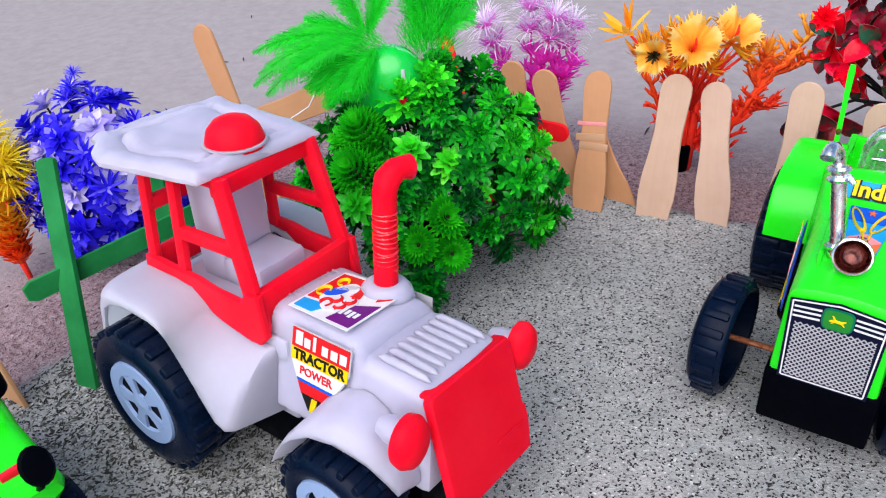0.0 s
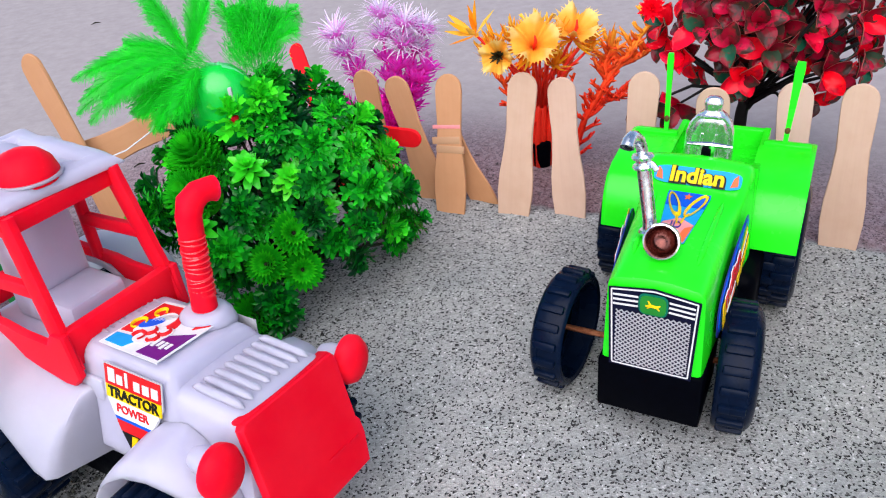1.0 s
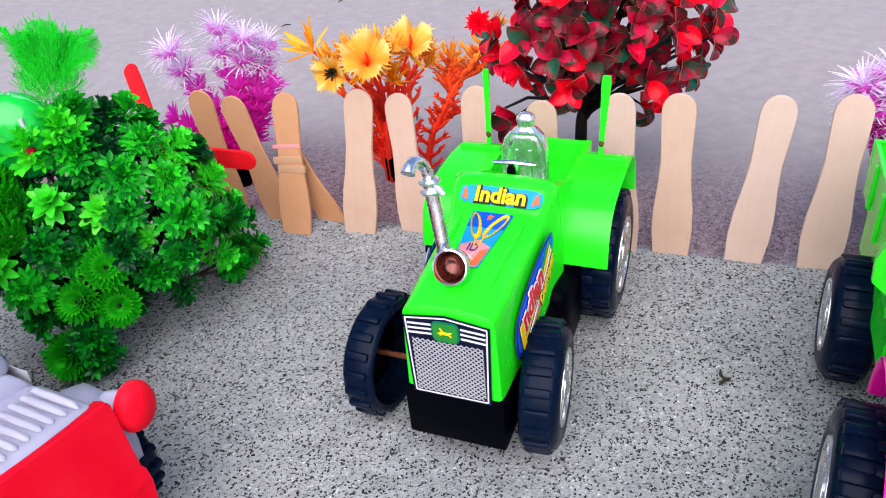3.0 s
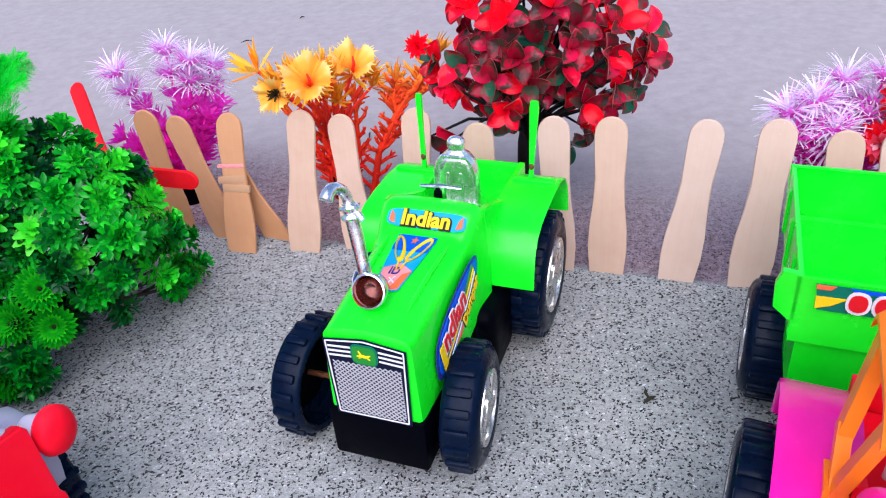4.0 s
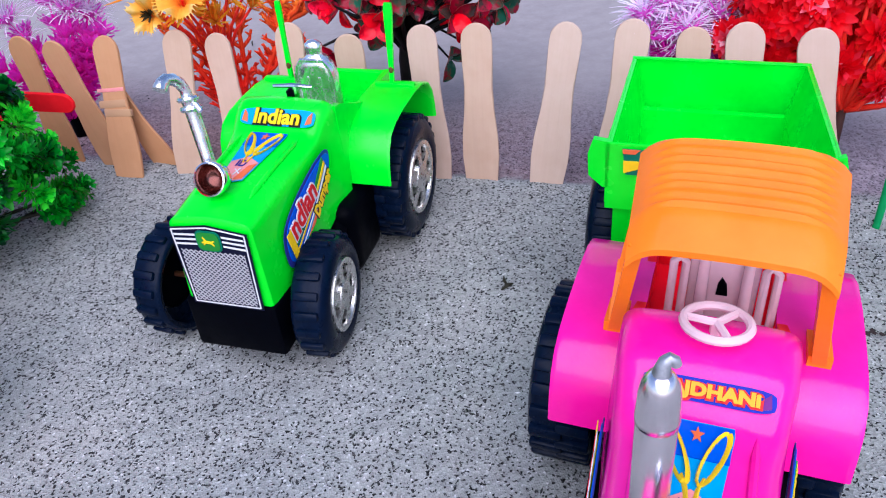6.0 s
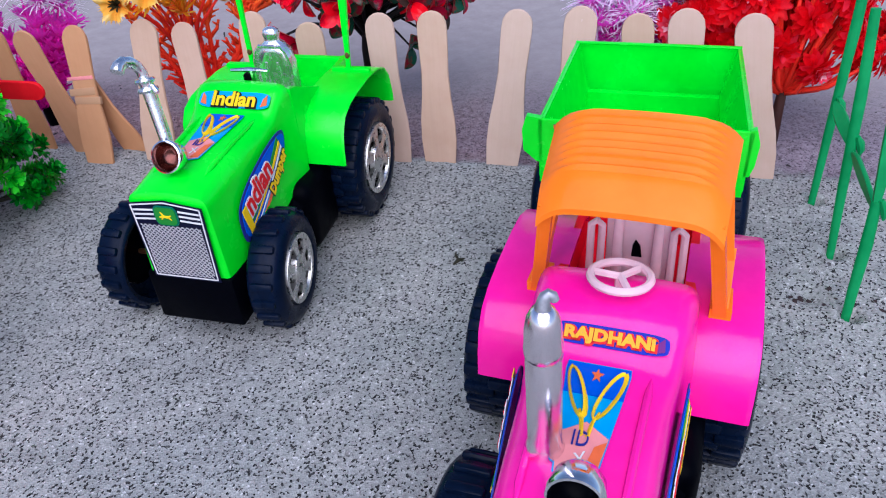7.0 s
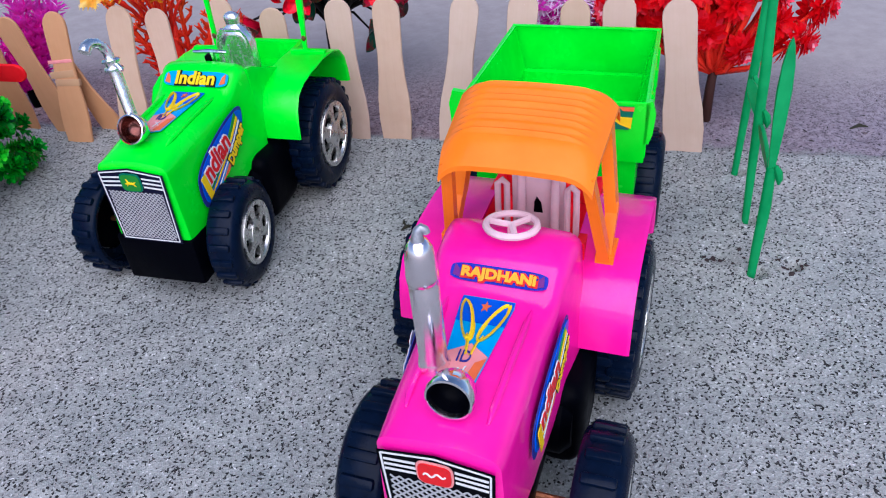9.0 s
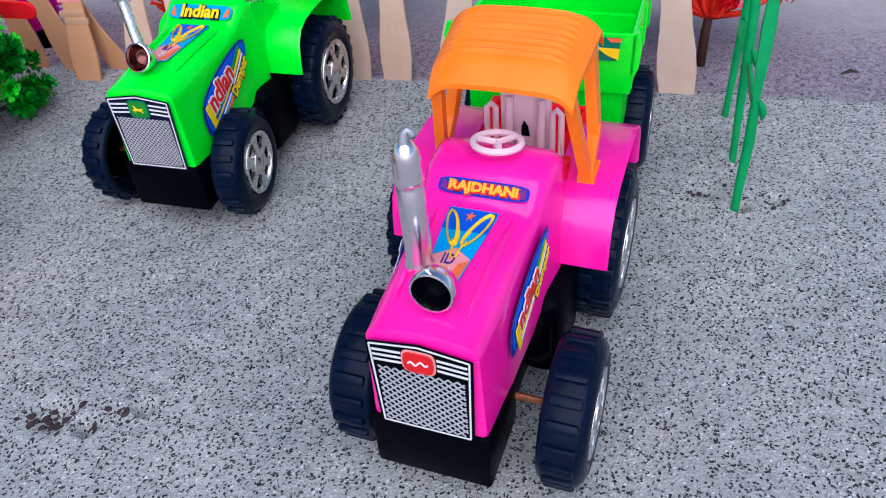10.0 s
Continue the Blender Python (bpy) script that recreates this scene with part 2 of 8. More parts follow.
INK_GREY = plain_print("ink_grey", (0.50, 0.50, 0.52))
INK_GOLD = plain_print("ink_gold", (0.95, 0.42, 0.02))
INK_ROYAL = plain_print("ink_royal", (0.004, 0.018, 0.40))
INK_PURPLE = plain_print("ink_purple", (0.16, 0.012, 0.20))
INK_MIDNIGHT, INK_TEAL = plain_print("ink_midnight", (0.003, 0.004, 0.022)), plain_print("ink_teal", (0.004, 0.17, 0.10))


# ---- mesh tools ----
def finish(bm, sharp=0.7):
    bmesh.ops.recalc_face_normals(bm, faces=bm.faces)
    for f in bm.faces:
        f.smooth = True
    for e in bm.edges:
        if len(e.link_faces) == 2 and e.calc_face_angle(0.0) > sharp:
            e.smooth = False


def mesh_of(name, bm, material, sharp=0.7):
    finish(bm, sharp)
    me = bpy.data.meshes.new(name)
    bm.to_mesh(me)
    bm.free()
    me.materials.append(material)
    return me


def part(name, bm, material, parent, label="", m=None):
    ob = new(name, mesh_of(name, bm, material))
    ob.parent = parent
    if m is not None:
        ob.matrix_local = m
    return tagged(ob, label)


def thing(name, m, label, category, group=""):
    ob = new(name)
    ob.empty_display_size = 0.01
    ob.matrix_world = m
    return tagged(ob, label, category, group)


def box(bm, x0, x1, y0, y1, z0, z1, bevel=0.0008, m=None, segments=2):
    r = bmesh.ops.create_cube(bm, size=1.0)
    vs = r["verts"]
    bmesh.ops.scale(bm, vec=(x1 - x0, y1 - y0, z1 - z0), verts=vs)
    bmesh.ops.translate(bm, vec=((x0 + x1) / 2, (y0 + y1) / 2, (z0 + z1) / 2), verts=vs)
    if m is not None:
        bmesh.ops.transform(bm, matrix=m, verts=vs)
    if bevel:
        es = list({e for v in vs for e in v.link_edges})
        bmesh.ops.bevel(bm, geom=es, offset=bevel, segments=segments, affect="EDGES", profile=0.5)
    return bm


def loft(bm, rings, closed=True, cap=True):
    rows = [[bm.verts.new(p) for p in ring] for ring in rings]
    n = len(rows[0])
    for a, b in zip(rows, rows[1:]):
        for i in range(n if closed else n - 1):
            bm.faces.new((a[i], a[(i + 1) % n], b[(i + 1) % n], b[i]))
    if cap:
        bm.faces.new(rows[0][::-1])
        bm.faces.new(rows[-1])
    return rows


def tube(bm, pts, radii, n=8, cap=True, squash=1.0):
    pts = [Vector(p) for p in pts]
    if isinstance(radii, (int, float)):
        radii = [radii] * len(pts)
    rings, side = [], None
    for i, p in enumerate(pts):
        d = (pts[min(i + 1, len(pts) - 1)] - pts[max(i - 1, 0)]).normalized()
        if side is None:
            side = d.orthogonal().normalized()
        side = (side - d * side.dot(d)).normalized()
        up = d.cross(side)
        rings.append([p + (side * math.cos(a) + up * math.sin(a) * squash) * radii[i] for a in (2 * math.pi * k / n for k in range(n))])
    loft(bm, rings, True, cap)
    return bm


def lathe(bm, profile, n=24, m=None, cap=False):
    """profile: (radius, height) about z."""
    rings = [[(r * math.cos(2 * math.pi * k / n), r * math.sin(2 * math.pi * k / n), z) for k in range(n)] for r, z in profile]
    if m is not None:
        rings = [[m @ Vector(p) for p in ring] for ring in rings]
    loft(bm, rings, True, cap)
    return bm


def torus(bm, R, r, m=None, n=24, k=8):
    rings = [[((R + r * math.cos(b)) * math.cos(a), (R + r * math.cos(b)) * math.sin(a), r * math.sin(b)) for b in (2 * math.pi * j / k for j in range(k))] for a in (2 * math.pi * i / n for i in range(n))]
    rings.append(rings[0])
    if m is not None:
        rings = [[m @ Vector(p) for p in ring] for ring in rings]
    loft(bm, rings, True, False)
    bmesh.ops.remove_doubles(bm, verts=bm.verts, dist=1e-7)
    return bm


def plate(bm, outline, thick, m=None):
    """A flat piece from an outline in x, z, thick along y, bevelled a little by a second ring."""
    rings = []
    cx, cz = sum(p[0] for p in outline) / len(outline), sum(p[1] for p in outline) / len(outline)
    e = min(thick * 0.35, 0.0006)
    for y, s in ((-thick / 2, e), (-thick / 2 + e, 0), (thick / 2 - e, 0), (thick / 2, e)):
        ring = []
        for x, z in outline:
            d = math.hypot(x - cx, z - cz) or 1
            ring.append(Vector((x - (x - cx) / d * s, y, z - (z - cz) / d * s)))
        rings.append([m @ p for p in ring] if m is not None else ring)
    loft(bm, rings)
    return bm


def decal(name, outline, material, parent, m, thick=0.0003, label=""):
    """A sticker piece drawn in its own x, y plane, its face along z."""
    bm = bmesh.new()
    a = [bm.verts.new(m @ Vector((x, y, 0))) for x, y in outline]
    b = [bm.verts.new(m @ Vector((x, y, thick))) for x, y in outline]
    n = len(outline)
    bm.faces.new(b)
    for i in range(n):
        bm.faces.new((a[i], a[(i + 1) % n], b[(i + 1) % n], b[i]))
    return part(name, bm, material, parent, label)


def lettering(text, size, material, parent, m, shear=0.0, bold=0.0, squeeze=1.0, label=""):
    c = bpy.data.curves.new("lettering", "FONT")
    c.body, c.size, c.shear, c.offset, c.extrude = text, size, shear, bold, 0.00012
    c.align_x, c.align_y = "CENTER", "CENTER"
    c.resolution_u = 3
    tmp = bpy.data.objects.new("lettering_shape", c)
    scene.collection.objects.link(tmp)
    bpy.context.view_layer.update()
    me = bpy.data.meshes.new_from_object(tmp.evaluated_get(bpy.context.evaluated_depsgraph_get()))
    bpy.data.objects.remove(tmp)
    me.transform(m @ Matrix.Diagonal((squeeze, 1, 1, 1)))
    me.materials.clear()
    me.materials.append(material)
    ob = new("lettering", me)
    ob.parent = parent
    return tagged(ob, label)


def face_matrix(origin, right, up):
    """x along right, y along up, z out of the face."""
    r = Vector(right).normalized()
    u = Vector(up)
    u = (u - r * u.dot(r)).normalized()
    n = r.cross(u)
    return Matrix(((r.x, u.x, n.x, origin[0]), (r.y, u.y, n.y, origin[1]), (r.z, u.z, n.z, origin[2]), (0, 0, 0, 1)))


# ---- ground ----
def ground_height(x, y):
    d = max(y - 0.503 + 0.563 * x, 0.55 * y - x - 0.305)
    h = 0.0018 * noise.noise(Vector((x * 9, y * 9, 3)))
    fine = 1.0 if d < 0.03 else max(0.0, 1 - (d - 0.03) / 0.06)
    h += fine * (0.0012 * noise.noise(Vector((x * 30, y * 30, 7))) + 0.0006 * noise.noise(Vector((x * 110, y * 110, 1))))
    s = min(max((d + 0.004) / 0.012, 0), 1)
    h -= 0.003 * s * s * (3 - 2 * s)
    if d > 0.01:
        h += 0.0022 * noise.noise(Vector((x * 70, y * 70, 5))) * min((d - 0.01) / 0.02, 1) * max(0.0, 1 - d / 0.09)
    for hx, hy, r, depth in HOLES:
        q = math.hypot(x - hx, y - hy) / r
        if q < 2.2:
            h += depth * (-math.exp(-q * q * 2.0) + 0.10 * math.exp(-((q - 1.25) / 0.35) ** 2))
    return h


HOLES = [(0.409, 0.1548, 0.0048, 0.0050), (0.430, 0.1895, 0.0050, 0.0050), (0.449, 0.2255, 0.0052, 0.0050), (0.426, 0.152, 0.0045, 0.0045),
         (0.532, 0.234, 0.008, 0.003), (0.402, 0.172, 0.009, 0.003), (0.119, 0.136, 0.008, 0.0040), (0.131, 0.127, 0.0045, 0.0050), (0.151, 0.129, 0.0045, 0.0045)]


def build_ground():
    dense_x = np.unique(np.concatenate([np.linspace(-0.35, 0.70, 421), np.linspace(0.398, 0.462, 81), np.linspace(0.105, 0.160, 45)]).round(5))
    dense_y = np.unique(np.concatenate([np.linspace(-0.05, 0.60, 261), np.linspace(0.118, 0.240, 131)]).round(5))
    grow = np.array([0.02 * 1.35 ** k for k in range(1, 26)])
    steps = np.cumsum(grow)
    xs = np.concatenate([dense_x[0] - steps[::-1], dense_x, dense_x[-1] + steps])
    ys = np.concatenate([dense_y[0] - steps[::-1], dense_y, dense_y[-1] + steps])
    nx, ny = len(xs), len(ys)
    verts = []
    for y in ys:
        for x in xs:
            near = -0.6 < x < 1.0 and -0.3 < y < 1.2
            verts.append((x, y, ground_height(x, y) if near else -0.003))
    faces = [(j * nx + i, j * nx + i + 1, (j + 1) * nx + i + 1, (j + 1) * nx + i) for j in range(ny - 1) for i in range(nx - 1)]
    me = bpy.data.meshes.new("ground")
    me.from_pydata(verts, [], faces)
    me.polygons.foreach_set("use_smooth", [True] * len(faces))
    me.materials.append(SAND)
    ob = new("ground", me)
    return tagged(ob, "coarse grey sand lane with brown soil behind the fence", "ground", kind="structure")


build_ground()


# ---- stick fence ----
def stick_outline(h, w=1.0):
    """Half-buried wooden ice-cream spoon: round top, slight waist, broad foot."""
    half = [(0.0, 0.0072), (0.12, 0.0084), (0.26, 0.0095), (0.38, 0.0092), (0.52, 0.0078), (0.66, 0.0072), (0.80, 0.0076), (0.90, 0.0078)]
    pts = [(-hw * w, z * h) for z, hw in half]
    top = h - 0.0078 * w
    pts += [(-0.0078 * w * math.cos(a), top + 0.0078 * w * math.sin(a)) for a in (math.pi * k / 10 for k in range(1, 10))]
    pts += [(hw * w, z * h) for z, hw in reversed(half)]
    return pts


def stand(base, top, face):
    """Pose whose z runs from base to top and whose y faces along face."""
    z = (Vector(top) - Vector(base)).normalized()
    y = Vector(face)
    y = (y - z * y.dot(z)).normalized()
    x = y.cross(z)
    return Matrix(((x.x, y.x, z.x, base[0]), (x.y, y.y, z.y, base[1]), (x.z, y.z, z.z, base[2]), (0, 0, 0, 1)))


STICKS = [  # base x, y; top x, y, z; width
    (0.083, 0.450, 0.078, 0.458, 0.074, 1.0), (0.110, 0.433, 0.094, 0.450, 0.071, 1.0),
    (0.117, 0.416, 0.124, 0.438, 0.073, 1.0), (0.151, 0.405, 0.162, 0.420, 0.0755, 1.05), (0.181, 0.396, 0.181, 0.418, 0.071, 1.0),
    (0.210, 0.378, 0.218, 0.394, 0.078, 1.0), (0.243, 0.357, 0.2435, 0.3715, 0.075, 1.0), (0.276, 0.346, 0.2785, 0.361, 0.077, 1.0),
    (0.298, 0.335, 0.303, 0.349, 0.0775, 1.0), (0.327, 0.318, 0.343, 0.331, 0.077, 1.0), (0.357, 0.304, 0.372, 0.320, 0.077, 1.05),
    (0.389, 0.288, 0.393, 0.303, 0.075, 1.0), (0.408, 0.276, 0.413, 0.293, 0.077, 1.1), (0.435, 0.253, 0.435, 0.273, 0.077, 1.1),
    (-0.147, 0.276, -0.178, 0.300, 0.070, 1.0),
]


def fence_stick(base, top, width, material=WOOD, label="pale wooden ice-cream stick standing half buried in sand", face=(-0.49, -0.87, 0)):
    sink = 0.012
    base, top = Vector(base), Vector(top)
    d = (top - base).normalized()
    h = (top - base).length + sink
    bm = bmesh.new()
    plate(bm, stick_outline(h, width), 0.0018)
    ob = new("wooden_stick", mesh_of("wooden_stick", bm, material))
    ob.matrix_world = stand(base - d * sink, top, face)
    return tagged(ob, label, "stick", "stick fence")


for i, (bx, by, tx, ty, tz, w) in enumerate(STICKS):
    if i < 3 or i == 14:
        fence_stick((bx, by, 0), (tx, ty, tz), w, TAN_WOOD, "tan wooden ice-cream stick standing half buried in soil")
    else:
        fence_stick((bx, by, 0), (tx, ty, tz), w)
fence_stick((0.139, 0.422, -0.004), (0.119, 0.436, 0.046), 0.85, TAN_WOOD, label="leaning brownish wooden stick tucked behind another stick")
fence_stick((-0.051, 0.396, 0), (-0.085, 0.432, 0.112), 1.0, TAN_WOOD, label="long tan wooden stick leaning out of the soil")
fence_stick((-0.090, 0.414, 0.052), (-0.018, 0.432, 0.072), 1.05, TAN_WOOD, label="tan wooden stick lashed crosswise with pale string")
fence_stick((0.061, 0.426, 0.012), (0.038, 0.500, 0.080), 0.6, RED_PAINT, "red painted narrow stick leaning behind the bush", (-0.2, -0.97, 0))


def cross_stick():
    bm = bmesh.new()
    end = [(0.0225 + 0.0052 * math.cos(a), 0.0052 * math.sin(a)) for a in np.linspace(-1.57, 1.57, 9)]
    plate(bm, [(-0.022, 0.0052), (-0.022, -0.0052)] + end, 0.0024)
    ob = new("red_cross_stick", mesh_of("red_cross_stick", bm, RED_PAINT))
    ob.matrix_world = pose(0.080, 0.421, 0.0512, 0, 2, -27)
    tagged(ob, "red painted stick laid level across two wooden sticks", "stick")


cross_stick()


# ---- wheels ----
def wheel(parent, R, width, m, rim_material, holes=6, lugs=22, rim_scale=0.62, lug=0.0013, staggered=False):
    """Hollow toy wheel; its outer face looks along +z of m, the open back along -z."""
    bm = bmesh.new()
    rr = R * rim_scale
    R -= 0.0004
    prof = [(rr, 0.0), (rr + 0.0008, 0.0008), (R * 0.80, 0.0014), (R - 0.0024, 0.0006), (R - 0.0008, -0.0006), (R - 0.0001, -0.0020), (R + 0.0001, -width * 0.5), (R - 0.0003, -width + 0.0016), (R - 0.0010, -width + 0.0004),
            (R - 0.0018, -width), (R - 0.0036, -width + 0.0006), (R - 0.004, -0.004), (rr, -0.003)]
    lathe(bm, prof + [prof[0]], 40, m)
    bmesh.ops.remove_doubles(bm, verts=bm.verts, dist=1e-7)
    hub = part("wheel", bm, BLACK, parent)
    bm = bmesh.new()
    for k in range(lugs):
        a = 2 * math.pi * k / lugs
        pair = ((-width * 0.86, -width * 0.12, 0.0),) if not staggered else ((-width * 0.56, -0.0002, 0.0), (-width + 0.0002, -width * 0.44, 0.42))
        for z0, z1, shift in pair:
            rot = Matrix.Rotation(a + shift * 2 * math.pi / lugs, 4, "Z")
            tw = 0.0017 * R / 0.0235
            box(bm, R - 0.002, R + lug, -tw, tw, z0, z1, 0.0009, m @ rot, 2)
    part("tread", bm, BLACK, hub)
    # rim: ring, spokes and hub cap, with a dark plate behind
    bm = bmesh.new()
    inner = 0.82 if holes > 5 else 0.66
    lathe(bm, [(rr * inner, 0.0), (rr * (inner + 0.04), 0.0012), (rr * 0.98, 0.0012), (rr, 0.0002), (rr, -0.001), (rr * inner, -0.001), (rr * inner, 0.0)], 36, m)
    n = holes
    for k in range(n):
        rot = Matrix.Rotation(2 * math.pi * (k + 0.5) / n, 4, "Z")
        if n > 5:
            w0, w1 = rr * 0.24, rr * 0.12
            spokes = ((0.20, w0 * 0.7, 0.0012), (0.55, w1, 0.0010), (0.84, w0 * 0.9, 0.0008))
        else:
            spokes = ((0.22, rr * 0.10, 0.0010), (0.45, rr * 0.13, 0.0010), (0.68, rr * 0.19, 0.0010))
        loft(bm, [[m @ rot @ Vector(p) for p in ((rr * q, -w, -0.001), (rr * q, w, -0.001), (rr * q, w, z), (rr * q, -w, z))] for q, w, z in spokes])
    lathe(bm, [(0.0001, 0.0022), (rr * 0.14, 0.0021), (rr * 0.2, 0.0014), (rr * 0.40, 0.0013), (rr * 0.44, -0.001)] if n > 5 else [(0.0001, 0.0016), (rr * 0.06, 0.0015), (rr * 0.10, 0.0012), (rr * 0.27, 0.0011), (rr * 0.29, -0.001)], 24, m)
    part("rim", bm, rim_material, hub)
    bm = bmesh.new()
    deep = -0.0018 if n > 5 else 0.0001
    lathe(bm, [(0.0001, deep), (rr * 0.97, deep), (rr * 0.97, deep - 0.001), (0.0001, deep - 0.001)], 24, m)
    part("backing", bm, BLACK_PLASTIC, hub)
    return hub


def side_pose(x, y, z, left=True, toe=0.0):
    """Wheel pose: the outer face looks to the tractor's left or right."""
    return pose(x, y, z, -90 if left else 90, 0, 0) @ Matrix.Rotation(radians(toe), 4, "Y")


def body_ring(x, top, bottom, z0, z1, r=0.0045, crown=0.0012):
    """Section across the hood: straight sides, rounded shoulders, slightly crowned top."""
    pts = [(-bottom, z0), (-bottom * 0.97 - top * 0.03, z0 + 0.002)]
    for k in range(6):
        a = math.pi / 2 * k / 5
        pts.append((-top + r - r * math.cos(a), z1 - r + r * math.sin(a)))
    pts += [(-top * 0.35, z1 + crown), (0, z1 + crown * 1.25), (top * 0.35, z1 + crown)]
    for k in range(6):
        a = math.pi / 2 * (1 - k / 5)
        pts.append((top - r + r * math.cos(a), z1 - r + r * math.sin(a)))
    pts += [(bottom * 0.97 + top * 0.03, z0 + 0.002), (bottom, z0)]
    return [(x, y, z) for y, z in pts]


def smooth_closed(points, rounds=2):
    for _ in range(rounds):
        out = []
        for (a, b), (c, d) in zip(points, points[1:] + points[:1]):
            out += [(a * 0.75 + c * 0.25, b * 0.75 + d * 0.25), (a * 0.25 + c * 0.75, b * 0.25 + d * 0.75)]
        points = out
    return points


def grille_sticker(parent, badge_material, badge_mark, nose=0.0):
    """Printed radiator sticker on the nose: dark field, pale frame, louvre strips, lattice and a badge."""
    m = face_matrix((0.0012 + nose, 0, 0.0), (0, 1, 0), (0, 0, 1))
    w0, w1, z0, z1 = 0.0140, 0.0149, 0.0342, 0.0672
    field = [(-w0, z0), (w0, z0), (w1, z1), (0, z1 + 0.0022), (-w1, z1)]
    decal("grille", field, INK_MIDNIGHT if badge_mark == "green" else BLACK_PLASTIC, parent, m, 0.0003)
    holder = parent
    bm = bmesh.new()

    def bar(x0, y0, x1, y1, w, lift):
        d = Vector((x1 - x0, y1 - y0, 0)).normalized()
        s = Vector((-d.y, d.x, 0)) * w / 2
        a, b = Vector((x0, y0, lift)), Vector((x1, y1, lift))
        up = Vector((0, 0, 0.0002))
        loft(bm, [[m @ p for p in (a - s, a + s, a + s + up, a - s + up)], [m @ p for p in (b - s, b + s, b + s + up, b - s + up)]])

    inset = [(-w0 + 0.0011, z0 + 0.001), (w0 - 0.0011, z0 + 0.001), (w1 - 0.001, z1 - 0.0006), (0, z1 + 0.0013), (-w1 + 0.001, z1 - 0.0006)]
    for a, b in zip(inset, inset[1:] + inset[:1]):
        bar(*a, *b, 0.0005, 0.0003)
    for k in range(3):
        z = z1 - 0.0024 - k * 0.0019
        for s in (-1, 1):
            bar(s * 0.0050, z + 0.0004, s * (w1 - 0.0016), z - 0.0002, 0.0007, 0.0003)
    tagged(part("grille_frame", bm, INK_WHITE, holder))
    bm = bmesh.new()
    za, zb, wa = z0 + 0.0018, z1 - 0.0086, w0 - 0.0018
    step = 0.0019 if badge_mark == "green" else 0.0025
    slope = 0.95
    span = zb - za
    k = -wa - span / slope
    while k < wa + span / slope:
        for s in (1, -1):
            xa, xb = k, k + s * span / slope
            ya, yb = za, zb
            t0, t1 = 0.0, 1.0
            dx = xb - xa
            for lim, sign in ((-wa, -1), (wa, 1)):
                pa, pb = sign * (xa - lim), sign * (xb - lim)
                if pa > 0 and pb > 0:
                    t1 = -1
                elif pa > 0:
                    t0 = max(t0, pa / (pa - pb))
                elif pb > 0:
                    t1 = min(t1, pa / (pa - pb))
            if t1 - t0 > 0.03:
                bar(xa + dx * t0, ya + span * t0, xa + dx * t1, ya + span * t1, 0.00038 if badge_mark == "green" else 0.00046, 0.0003)
        k += step
    part("lattice", bm, INK_GREY, holder)
    bz = z1 - 0.0040
    edge = smooth_closed([(-0.0044, bz - 0.0041), (0.0, bz - 0.0042), (0.0044, bz - 0.0041), (0.0049, bz), (0.0045, bz + 0.0041), (0.0, bz + 0.0042), (-0.0045, bz + 0.0041), (-0.0049, bz)], 2)
    decal("badge_edge", edge, INK_TEAL if badge_mark == "green" else INK_PINK, holder, m @ Matrix.Translation((0, 0, 0.0005)), 0.0003)
    inner = [(x * 0.88, bz + (z - bz) * 0.86) for x, z in edge]
    decal("badge", inner, badge_material, holder, m @ Matrix.Translation((0, 0, 0.0008)), 0.0003)
    mm = m @ Matrix.Translation((0, bz, 0.0011))
    if badge_mark == "green":
        bm = bmesh.new()
        tube(bm, [mm @ Vector(p) for p in ((-0.0024, -0.0004, 0), (-0.0006, 0.0000, 0), (0.0012, -0.0002, 0), (0.0024, 0.0006, 0))], [0.0003, 0.0006, 0.0006, 0.0002], 6)
        tube(bm, [mm @ Vector(p) for p in ((-0.0008, 0.0000, 0), (-0.0014, 0.0014, 0), (-0.0018, 0.0018, 0))], [0.0005, 0.0003, 0.0002], 6)
        tube(bm, [mm @ Vector(p) for p in ((0.0010, -0.0002, 0), (0.0022, -0.0014, 0))], [0.0004, 0.0002], 6)
        tube(bm, [mm @ Vector(p) for p in ((-0.0008, -0.0002, 0), (-0.0018, -0.0013, 0))], [0.0004, 0.0002], 6)
        part("badge_mark", bm, INK_YELLOW, holder)
    else:
        bm = bmesh.new()
        pts = [mm @ Vector((x, 0.0007 * math.sin(x * 2200) + x * 0.15, 0)) for x in np.linspace(-0.0028, 0.0028, 12)]
        tube(bm, pts, 0.0003, 6)
        part("badge_mark", bm, INK_WHITE, holder)


